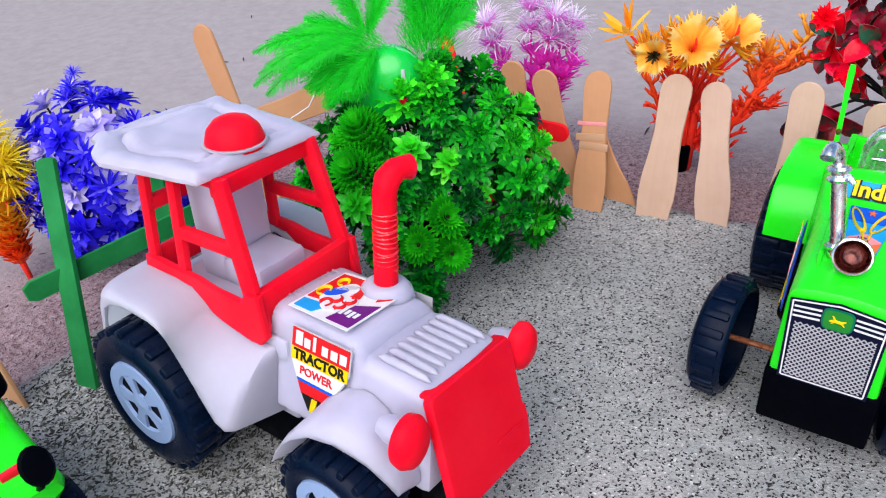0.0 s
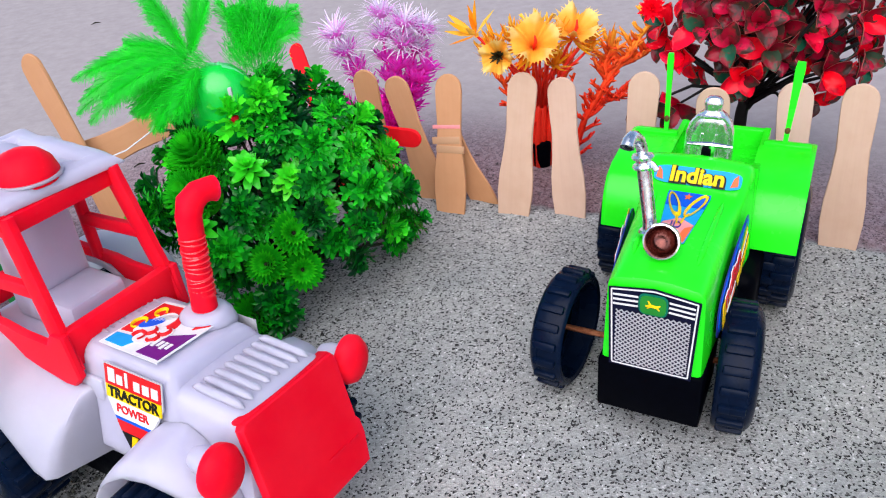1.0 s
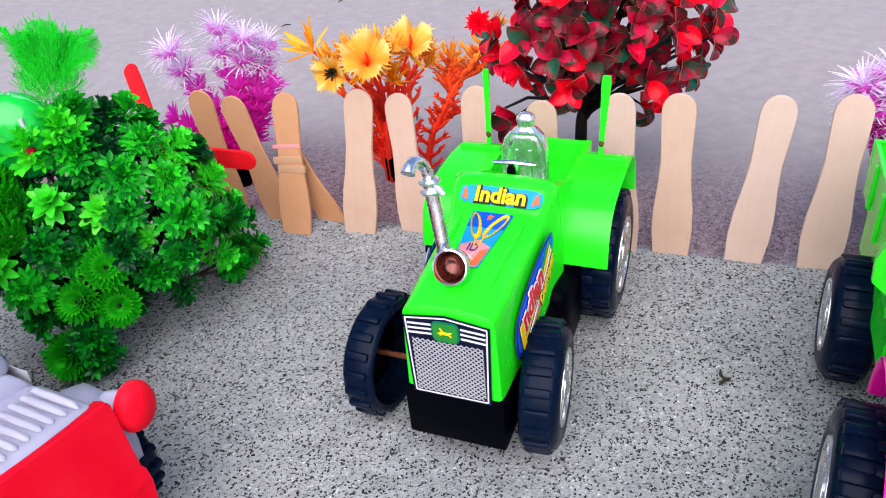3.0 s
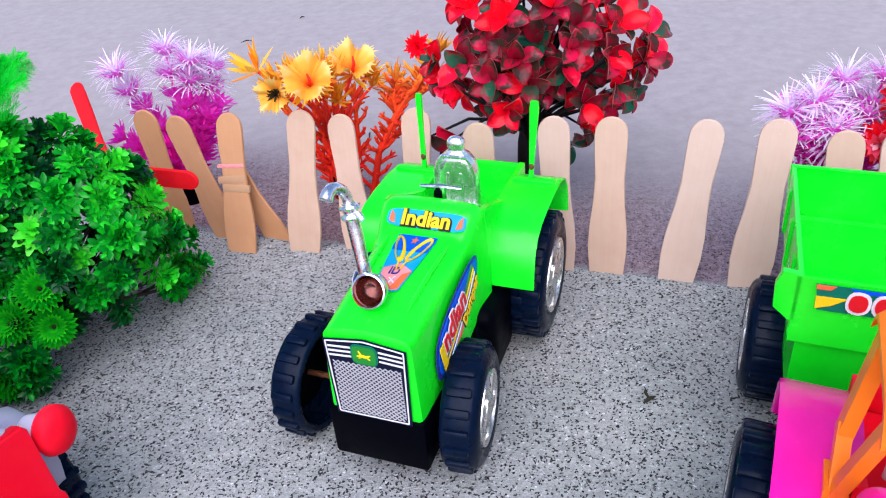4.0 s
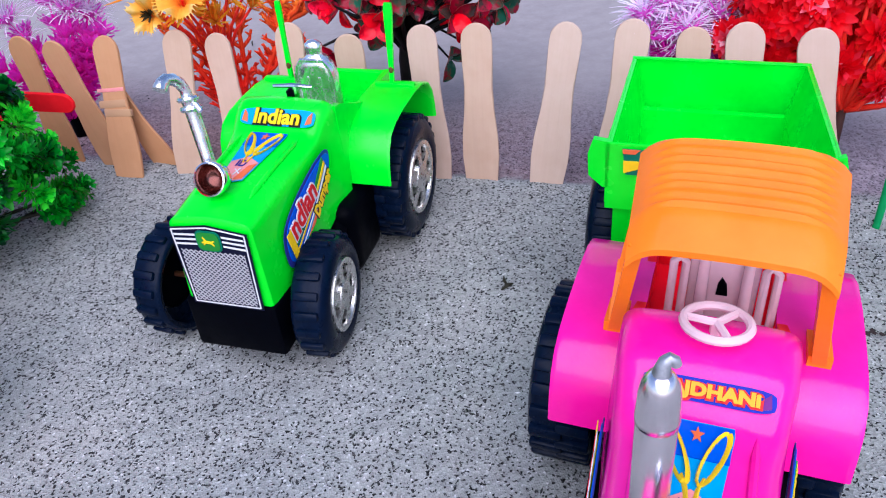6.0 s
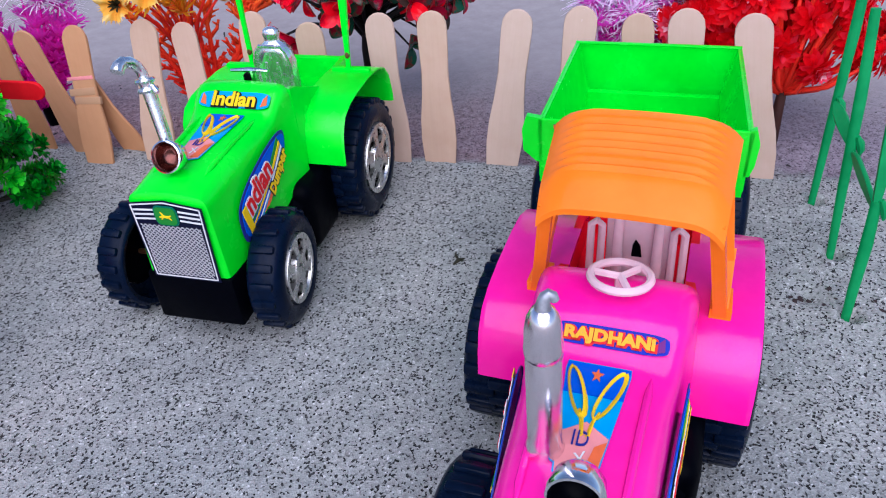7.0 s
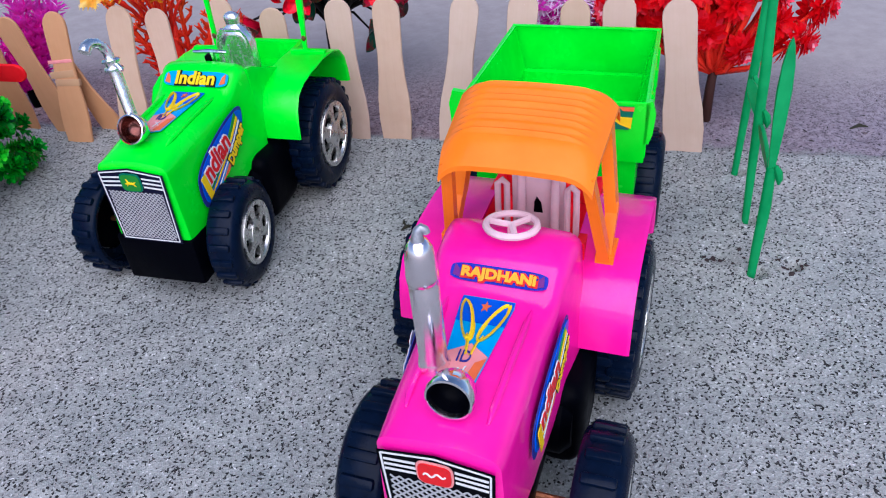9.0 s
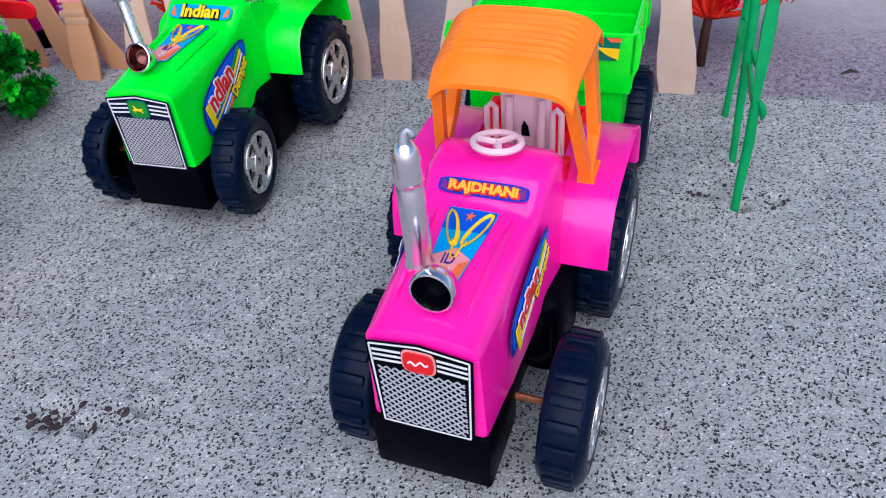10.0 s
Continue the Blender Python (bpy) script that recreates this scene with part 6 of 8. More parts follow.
        p = centre + Vector((d.x * 0.057 * taper, d.y * 0.042 * taper, d.z * 0.050)) * depth * rng.uniform(0.92, 1.06)
        if s < -0.35 and d.y > -0.5 and rng.random() < 0.5:
            continue
        p.z = max(p.z, 0.005)
        if any((p + base - Vector(q)).length < 0.0085 for _, q, _, _ in front):
            continue
        # deep-set heads get only the dark leaf: shade between heads put into colour
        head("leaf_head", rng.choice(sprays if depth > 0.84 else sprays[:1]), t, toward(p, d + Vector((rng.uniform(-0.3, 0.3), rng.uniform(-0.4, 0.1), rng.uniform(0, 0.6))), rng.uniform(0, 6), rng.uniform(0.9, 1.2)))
        if k % 2 == 0:
            stems.tube([Vector((0, 0, 0)), Vector((p.x * 0.35, p.y * 0.35, p.z * 0.55)), p], [0.0018, 0.0011, 0.0006], 5)
    # low outlying sprigs on bare twigs
    for p in ((0.055, 0.012, 0.044), (0.060, 0.020, 0.030), (0.062, 0.016, 0.016), (0.052, 0.006, 0.012), (-0.046, -0.030, 0.066), (-0.052, -0.026, 0.058), (-0.010, -0.046, 0.010), (-0.018, -0.040, 0.014), (-0.002, -0.048, 0.014), (0.010, -0.004, 0.106), (0.018, 0.004, 0.100), (0.030, 0.010, 0.090), (0.040, 0.018, 0.076), (0.046, 0.024, 0.066)):
        p = Vector(p)
        head("leaf_head", rng.choice(sprays), t, toward(p, Vector((p.x * 14, p.y * 10 - 0.3, 0.5)), rng.uniform(0, 6), rng.uniform(0.8, 1.0)))
        stems.tube([Vector((0, 0, 0.008)), p * 0.5 + Vector((0, 0, 0.006)), p], [0.0015, 0.0010, 0.0007], 5)
    stems.tube([Vector((0, 0, -0.010)), Vector((0, 0, 0.012)), Vector((0.001, -0.002, 0.04))], [0.0034, 0.0028, 0.0016], 8)
    stems.part("stem", STEM, t)


green_bush()


def feather(soup, base, direction, length, width, droop, rng, lateral):
    pts = []
    d, side = Vector(direction).normalized(), Vector(lateral).normalized()
    for k in range(9):
        s = k / 8
        pts.append(Vector(base) + d * length * s + Vector((0, 0, -droop * length * s * s)) + side * 0.10 * length * s * s * rng.uniform(0.5, 1))
    soup.tube(pts, [0.0004 * (1 - 0.8 * k / 8) for k in range(9)], 4)
    # soft vane on both sides of the quill, broken into barbs at its edge
    face = Vector((rng.uniform(-0.5, 0.5), -0.8, rng.uniform(0.1, 0.7)))
    for sg in (-1, 1):
        v, f = [], []
        n = 80
        for k in range(n + 1):
            s = k / n
            i = min(int(s * 8), 7)
            p = pts[i].lerp(pts[i + 1], s * 8 - i)
            along = (pts[i + 1] - pts[i]).normalized()
            out = (along.cross(face).normalized() * sg + along * 1.25).normalized()
            w = width * 0.95 * math.sin(math.pi * min(1, 0.10 + s * 0.88)) ** 0.7 * rng.uniform(0.7, 1.15)
            lift = face.normalized() * w * 0.25
            v += [p[:], (p + out * w * 0.6 + lift)[:], (p + out * w + lift * 1.2 + Vector((0, 0, -w * 0.2)))[:]]
            if k:
                a = (k - 1) * 3
                f += [(a, a + 1, a + 4, a + 3)]
                if rng.random() < 0.75:
                    f += [(a + 1, a + 2, a + 4)]
        soup.add((np.array(v), f), Matrix())
    for k in range(60):
        s = 0.05 + 0.95 * k / 59
        i = min(int(s * 8), 7)
        p = pts[i].lerp(pts[i + 1], s * 8 - i)
        along = (pts[i + 1] - pts[i]).normalized()
        for sg in (-1, 1):
            w = width * (math.sin(math.pi * min(1, 0.12 + s * 0.86)) ** 0.7) * rng.uniform(0.5, 1.25)
            out = (along.cross(face).normalized() * sg + along * rng.uniform(1.2, 3.2) + Vector((rng.uniform(-0.5, 0.5), rng.uniform(-0.6, 0.3), rng.uniform(-0.6, 0.4)))).normalized()
            q, r = p + out * w * 0.55, p + out * w + Vector((rng.uniform(-0.2, 0.2) * w, rng.uniform(-0.2, 0.2) * w, -w * rng.uniform(0, 0.4)))
            e = along.cross(out).normalized() * 0.00035
            v = np.array([(p - e)[:], (p + e)[:], (q - e * 0.8)[:], (q + e * 0.8)[:], r[:]])
            soup.add((v, [(0, 1, 3, 2), (2, 3, 4)]), Matrix())


def feather_ornament():
    rng = random.Random(9)
    base = Vector((0.024, 0.355, 0.100))
    t = thing("feathered_ornament", Matrix.Translation(base), "glossy green plastic ornament with fluffy green feathers resting on the bush", "ornament")
    bm = bmesh.new()
    lathe(bm, [(0.0001, -0.0135), (0.0050, -0.0125), (0.0085, -0.0090), (0.0102, -0.0040), (0.0106, 0.0010), (0.0100, 0.0060), (0.0080, 0.0098), (0.0045, 0.0122), (0.0001, 0.0130)], 28, pose(-0.0045, 0.0085, -0.001, 10, 8, 0) @ Matrix.Diagonal((1.42, 1.15, 1.46, 1)))
    shell, st, sb = node_material("green_shell", 0.12)
    sb.inputs["Base Color"].default_value = (0.004, 0.62, 0.06, 1)
    sb.inputs["Coat Weight"].default_value = 0.2
    sb.inputs["Transmission Weight"].default_value = 0.15
    bump(st, sb, noise_of(st, 95.0), 0.6, 0.0016)
    body = part("shell", bm, shell, t)
    bm = bmesh.new()
    for k in range(4):
        a = k * math.pi / 4
        ring = [pose(-0.0045, 0.0085, -0.001, 10, 8, 0) @ Matrix.Diagonal((1.42, 1.15, 1.46, 1)) @ Vector((0.0107 * math.cos(b) * math.cos(a), 0.0107 * math.cos(b) * math.sin(a), 0.0131 * math.sin(b))) for b in np.linspace(-1.45, 1.45, 16)]
        tube(bm, ring, 0.0008, 5)
    part("seam", bm, plastic("pale_green", (0.10, 0.55, 0.22), 0.3), body)
    bm = bmesh.new()
    box(bm, -0.0002, 0.0030, -0.0044, -0.0010, -0.0050, -0.0020, 0.0006)
    part("red_spot", bm, RED, body)
    bm = bmesh.new()
    box(bm, 0.0014, 0.0030, -0.0036, 0.0020, 0.0040, 0.0104, 0.0004)
    part("pale_slot", bm, INK_GREY, body)
    plume = foliage("green_plume", [(0.0, (0.015, 0.86, 0.05)), (0.5, (0.03, 0.95, 0.08)), (1.0, (0.10, 1.0, 0.14))], rough=0.7, through_light=0.72)
    pt = plume.node_tree
    veil, clear = pt.nodes.new("ShaderNodeMixShader"), pt.nodes.new("ShaderNodeBsdfTransparent")
    veil.inputs[0].default_value = 0.30
    surface = pt.nodes["Material Output"].inputs["Surface"]
    pt.links.new(surface.links[0].from_socket, veil.inputs[1])
    pt.links.new(clear.outputs["BSDF"], veil.inputs[2])
    pt.links.new(veil.outputs["Shader"], surface)
    left, right = Soup(), Soup()

    def fluff(soup, centre, radii, axis, count):
        """Downy mass of fine barbs swept along an axis."""
        axis, barb = Vector(axis).normalized(), [leaf(0.0078, w, c, 0.2, 2, 0.0, 0.4) for w, c in ((0.00026, 0.3), (0.00032, 0.1), (0.00022, 0.6))]
        for k in range(count):
            u = Vector((rng.gauss(0, 1), rng.gauss(0, 1), rng.gauss(0, 1))).normalized()
            r = rng.random() ** 0.45
            p = Vector(centre) + Vector((u.x * radii[0], u.y * radii[1], u.z * radii[2])) * r
            d = u * 0.50 + axis * 1.15 + Vector((rng.uniform(-0.4, 0.4), rng.uniform(-0.4, 0.4), rng.uniform(-0.4, 0.4)))
            soup.add(barb[k % 3], toward(p, d) @ Matrix.Rotation(rng.uniform(0, 6.3), 4, "Z") @ Matrix.Rotation(-radians(90), 4, "Y") @ Matrix.Scale(rng.uniform(0.6, 1.3), 4))

    fluff(left, (-0.015, 0.006, 0.015), (0.014, 0.008, 0.010), (-0.7, 0, 0.20), 1300)
    fluff(left, (-0.029, 0.008, 0.012), (0.011, 0.007, 0.009), (-0.8, 0, -0.40), 600)
    fluff(right, (0.013, 0.012, 0.017), (0.011, 0.008, 0.010), (0.1, 0, 0.8), 1300)
    fluff(right, (0.015, 0.013, 0.028), (0.009, 0.007, 0.010), (0.1, 0, 1.0), 700)
    for base_at, d, L, droop in (((-0.014, 0.010, 0.022), (-0.30, 0, 0.95), 0.036, 0.05), ((-0.013, 0.011, 0.022), (0.40, 0.1, 0.9), 0.032, 0.05), ((-0.018, 0.010, 0.022), (-1.0, 0, 0.26), 0.044, 0.34), ((-0.019, 0.009, 0.020), (-1.0, -0.1, 0.10), 0.042, 0.44),
                                 ((-0.018, 0.008, 0.016), (-0.8, -0.2, -0.30), 0.024, 0.20), ((-0.012, 0.003, 0.018), (-0.6, -0.3, -0.50), 0.026, 0.20), ((-0.009, 0.002, 0.019), (-0.35, -0.3, -0.40), 0.020, 0.25), ((-0.014, 0.005, 0.022), (-0.9, -0.2, -0.05), 0.034, 0.30), ((-0.015, 0.012, 0.020), (-0.8, 0.2, 0.5), 0.028, 0.20)):
        for copy in range(3):
            turn = Vector((rng.uniform(-0.15, 0.15), rng.uniform(-0.25, 0.25), rng.uniform(-0.22, 0.18))) if copy else Vector((0, 0, 0))
            feather(left, base_at, Vector(d) + turn, L * (1 - 0.15 * copy * rng.random()), 0.0095, droop, rng, (-1, 0, -0.3))
    for k in range(14):
        f = k / 13
        feather(right, (0.011 + 0.006 * f, rng.uniform(0.010, 0.016), 0.018), (-0.35 + 0.9 * f, rng.uniform(-0.2, 0.3), 1.0 - 0.4 * f), rng.uniform(0.022, 0.030), 0.0095, 0.1 + 0.2 * f, rng, (1, 0, -0.1))
    left.part("feather_tuft", plume, t)
    right.part("feather_tuft", plume, t)


feather_ornament()


def peg(parent):
    """Short black plastic peg that plants the stems in the ground."""
    bm = bmesh.new()
    lathe(bm, [(0.0001, -0.010), (0.0052, -0.010), (0.0062, 0.002), (0.0066, 0.0120), (0.0058, 0.0136), (0.0001, 0.0136)], 14)
    part("peg", bm, BLACK_PLASTIC, parent, "black plastic foot")


def feathery_plant(name, base, stems, material, stem_material, label, seed, tuft_material=None, whorls=7, size=0.0115, tuft=0.0180):
    """Upright plastic sprigs: cupped whorls spaced along the stem, ending in loose tufts of fine threads. stems: (dx, dy, height)."""
    rng = random.Random(seed)
    t = thing(name, Matrix.Translation(base), label, "plant")
    for dx, dy, h in stems:
        crown, stalk, plume = Soup(), Soup(), Soup()
        h = h * 0.80
        pts = [Vector((dx * s ** 1.4 + 0.002 * math.sin(6 * s + seed), dy * s ** 1.4, h * s)) for s in np.linspace(0, 1, 8)]
        pts[0].z = -0.008
        stalk.tube(pts, [0.0013 * (1 - 0.6 * k / 7) for k in range(8)], 5)
        for w in range(whorls):
            s = 0.14 + 0.86 * w / (whorls - 1)
            i = min(int(s * 7), 6)
            p = pts[i].lerp(pts[i + 1], s * 7 - i)
            d = (pts[i + 1] - pts[i]).normalized()
            top = w >= whorls - 2
            facing = toward(p, d, rng.uniform(0, 6))
            for k in range(7):
                m = facing @ Matrix.Rotation(2 * math.pi * k / 7 + rng.uniform(-0.15, 0.15), 4, "Z") @ Matrix.Rotation(-radians(90 - rng.uniform(32, 50)), 4, "Y")
                L = size * rng.uniform(0.8, 1.1)
                crown.add(leaf(L, 0.0052, -0.25, 0.5, 4, 0.0, 0.35), m)
                for q, turn in ((0.30, 0.75), (0.45, -0.75), (0.60, 0.65), (0.72, -0.65)):
                    crown.add(leaf(L * 0.48, 0.0015, -0.2, 0.3, 3, 0.1, 0.4), m @ Matrix.Translation((L * q, math.copysign(0.0008, turn), -0.0008 * q)) @ Matrix.Rotation(turn, 4, "Z"))
            if h > 0.063 and (top or w == whorls - 3 and rng.random() < 0.3):
                n = 88 if top else 30
                for k in range(n):
                    a = 2 * math.pi * (k * 0.618)
                    tilt = 12 + 78 * math.sqrt((k + 0.5) / n) + rng.uniform(-8, 8)
                    m = toward(p + d * rng.uniform(0.0, 0.004), d) @ Matrix.Rotation(a, 4, "Z") @ Matrix.Rotation(-radians(90 - tilt), 4, "Y")
                    plume.add(leaf(tuft * rng.uniform(0.8, 1.05), 0.00105, 0.30, 0.3, 5, 0.3, 0.5), m)
        crown.part("sprig", material, t)
        if tuft_material and plume.n:
            plume.part("tuft", tuft_material, t)
        stalk.part("stem", stem_material, t)
    if tuft_material is not material:
        foot = Soup()
        for k in range(7):
            a = k * 2.4
            r = 0.0055 * math.sqrt((k + 0.5) / 7)
            foot.tube([Vector((r * math.cos(a), r * 0.6 * math.sin(a), -0.006)), Vector((r * math.cos(a), r * 0.6 * math.sin(a), 0.018)), Vector((r * 1.6 * math.cos(a), r * 0.7 * math.sin(a), 0.040 + 0.003 * (k % 3)))], [0.0018, 0.0022, 0.0010], 6)
        foot.part("stem_base", stem_material, t)
        peg(t)
    return t


def coral_plant(base, stems, material, label, seed, twig=0.013, thick=False, foot_material=None):
    """Coral-like plastic sprigs: flat stems forking into many short twigs with brush tips. stems: lists of points."""
    rng = random.Random(seed)
    t = thing("coral_plant", Matrix.Translation(base), label, "plant")
    for line in stems:
        soup = Soup()
        pts = [Vector(p) for p in line]
        fine = [pts[i].lerp(pts[i + 1], k / 4) for i in range(len(pts) - 1) for k in range(4)] + [pts[-1]]
        n = len(fine)
        soup.tube(fine, [0.0024 - 0.0013 * k / n for k in range(n)], 5)
        for k in range(1, n):
            d = (fine[k] - fine[k - 1]).normalized()
            for j in range(2):
                out = Vector((rng.uniform(0.5, 1) * (1 if j else -1), rng.uniform(-0.5, 0.3), rng.uniform(-0.1, 0.4)))
                out = (out.normalized() + d * 0.6).normalized()
                L = twig * rng.uniform(0.7, 1.2) * (1 - 0.25 * k / n)
                a = fine[k]
                b = a + out * L * 0.55 + Vector((0, 0, L * 0.08))
                c = b + (out + Vector((rng.uniform(-0.5, 0.5), 0, 0.6))).normalized() * L * 0.45
                soup.tube([a, b, c], [0.0014, 0.0012, 0.0006], 5)
                for q, v in ((a.lerp(b, 0.5), 0.36), (b, 0.45), (b.lerp(c, 0.4), 0.34)):
                    o2 = (out * 0.8 + Vector((rng.uniform(-1, 1), rng.uniform(-0.4, 0.2), rng.uniform(-0.4, 1.0)))).normalized()
                    soup.tube([q, q + o2 * L * v], [0.0010, 0.0004], 4)
        tip = fine[-1]
        d = (fine[-1] - fine[-3]).normalized()
        for k in range(18):
            m = toward(tip - d * 0.003, d) @ Matrix.Rotation(rng.uniform(0, 6.3), 4, "Z") @ Matrix.Rotation(-radians(90 - rng.uniform(5, 42)), 4, "Y")
            soup.add(leaf(0.013 * rng.uniform(0.7, 1.2), 0.0016, -0.15, 0.4, 3, 0.0, 0.5), m)
        soup.part("sprig", material, t)
    if thick:
        foot = Soup()
        for k in range(9):
            a = k * 2.4
            r = 0.0045 * math.sqrt((k + 0.5) / 9) * 1.4
            foot.tube([Vector((r * math.cos(a), r * 0.6 * math.sin(a), -0.006)), Vector((r * 1.15 * math.cos(a), r * 0.6 * math.sin(a), 0.020)), Vector((r * 1.5 * math.cos(a + 0.3), r * 0.7 * math.sin(a), 0.046 + 0.004 * (k % 3)))], [0.0022, 0.0026, 0.0012], 6)
        foot.part("stem_base", foot_material, t)
        peg(t)
    return t


LILAC = foliage("magenta_needles", [(0.0, (1.0, 0.018, 0.60)), (0.60, (1.0, 0.05, 0.72)), (0.85, (1.0, 0.15, 0.80)), (1.0, (1.0, 0.40, 0.88))], 0.25, axis="Z", low=0.01, high=0.100, through_light=0.5, spec=0.15)
LILAC_TUFT = foliage("lilac_threads", [(0.0, (1.0, 0.66, 0.98)), (0.3, (0.97, 0.82, 1.0)), (1.0, (0.99, 0.94, 1.0))], through_light=0.4)
SUNNY = foliage("sunny_needles", [(0.0, (1.0, 0.026, 0.014)), (0.40, (1.0, 0.050, 0.014)), (0.70, (1.0, 0.13, 0.02)), (0.9, (1.0, 0.36, 0.03)), (1.0, (1.0, 0.55, 0.05))], 0.2, axis="Z", low=0.02, high=0.095, through_light=0.0)
FIRE = foliage("fire_needles", [(0.0, (1.0, 0.026, 0.014)), (0.45, (1.0, 0.048, 0.014)), (0.80, (1.0, 0.11, 0.02)), (1.0, (1.0, 0.40, 0.03))], 0.2, axis="Z", low=0.015, high=0.090, through_light=0.0)
MAGENTA_STEM = plastic("magenta_stem", (0.98, 0.01, 0.50), 0.4)

feathery_plant("feathery_plant", (0.086, 0.492, 0), [(-0.018, -0.004, 0.104), (-0.010, 0.004, 0.075), (0.020, -0.002, 0.104), (0.008, 0.006, 0.110), (0.030, 0.004, 0.096), (-0.026, 0.0, 0.056), (0.012, -0.004, 0.074), (0.022, -0.006, 0.066), (0.030, -0.004, 0.072), (-0.018, -0.004, 0.048)], LILAC, MAGENTA_STEM, "magenta artificial plant with lilac-white feathery tips behind the fence", 11, LILAC_TUFT)
feathery_plant("feathery_plant", (0.409, 0.325, 0), [(-0.024, 0.004, 0.089), (-0.013, 0.002, 0.094), (0.002, 0.006, 0.102), (0.017, 0.0, 0.104), (0.030, 0.004, 0.098), (-0.019, -0.004, 0.078), (0.009, -0.004, 0.084), (0.022, -0.004, 0.080), (-0.008, -0.006, 0.080), (0.0, -0.006, 0.070), (-0.013, -0.002, 0.068), (0.030, -0.002, 0.074)], LILAC, MAGENTA_STEM, "bushy magenta artificial plant with white feathery tips behind the trailer", 12, LILAC_TUFT)
coral_plant((0.180, 0.466, 0), [[(0, 0, -0.008), (-0.006, -0.002, 0.030), (-0.012, -0.004, 0.068)], [(0.002, 0, -0.008), (0.002, 0.0, 0.030), (0.004, -0.004, 0.076)], [(0, 0, 0), (-0.014, -0.002, 0.036), (-0.030, -0.004, 0.072)], [(0.003, 0, 0), (0.012, 0, 0.026), (0.014, -0.004, 0.062)], [(-0.002, 0.002, 0), (-0.004, 0.002, 0.040), (-0.002, 0.0, 0.082)]], SUNNY, "orange-red artificial coral-like plant behind the fence", 13, 0.014, True, RED_STEM)
coral_plant((0.196, 0.462, 0), [[(0.000, 0, -0.008), (0.007, -0.010, 0.030), (0.020, -0.009, 0.052), (0.034, -0.009, 0.070), (0.046, -0.008, 0.084)], [(0.008, -0.008, 0.030), (0.016, -0.006, 0.036), (0.028, -0.006, 0.040)], [(0.026, -0.008, 0.060), (0.036, -0.008, 0.062), (0.046, -0.008, 0.068)], [(0.020, -0.008, 0.052), (0.019, -0.008, 0.062), (0.022, -0.008, 0.072)]], FIRE, "orange artificial coral-like sprig with yellow tips behind the fence", 14, 0.013)
GOLD = foliage("golden_needles", [(0.0, (1.0, 0.05, 0.01)), (0.3, (1.0, 0.20, 0.01)), (0.5, (1.0, 0.55, 0.02)), (1.0, (1.0, 0.80, 0.03))], 0.2, axis="Z", low=0.015, high=0.070, through_light=0.3)
feathery_plant("feathery_plant", (-0.190, 0.375, 0), [(-0.012, 0.0, 0.090), (0.006, 0.0, 0.095), (-0.002, 0.006, 0.075), (0.012, -0.004, 0.080), (0.008, -0.006, 0.060), (0.016, 0.0, 0.070)], GOLD, RED_STEM, "yellow and orange artificial plant beside the blue bush", 15, GOLD)


def funnel(rng, R=0.0115, depth=0.0120, teeth=46, ruffle=0.0030):
    """A trumpet flower opening along +z, with a ruffled, toothed rim."""
    v, f, n, rows = [], [], teeth * 2, 8
    for j in range(rows):
        s = j / (rows - 1)
        for i in range(n):
            a = 2 * math.pi * i / n
            r = R * (0.10 + 0.90 * s ** 1.5) * (1 + 0.05 * s * math.sin(5 * a + 1))
            z = depth * s ** 0.8 + ruffle * s * s * math.sin(5 * a) + ruffle * 0.5 * s * s * math.sin(9 * a + 2)
            v.append((r * math.cos(a), r * math.sin(a), z))
    for j in range(rows - 1):
        for i in range(n):
            a, b = j * n + i, j * n + (i + 1) % n
            f.append((a, b, b + n, a + n))
    last = (rows - 1) * n
    for i in range(0, n, 2):
        p, q = np.array(v[last + i]), np.array(v[last + (i + 1) % n])
        c = (p + q) / 2
        out = np.array((c[0], c[1], 0.0)) / np.hypot(c[0], c[1])
        v.append(tuple(c + out * rng.uniform(0.0008, 0.0036) + (0, 0, rng.uniform(-0.0008, 0.0012))))
        f.append((last + i, last + (i + 1) % n, len(v) - 1))
    return np.array(v), f


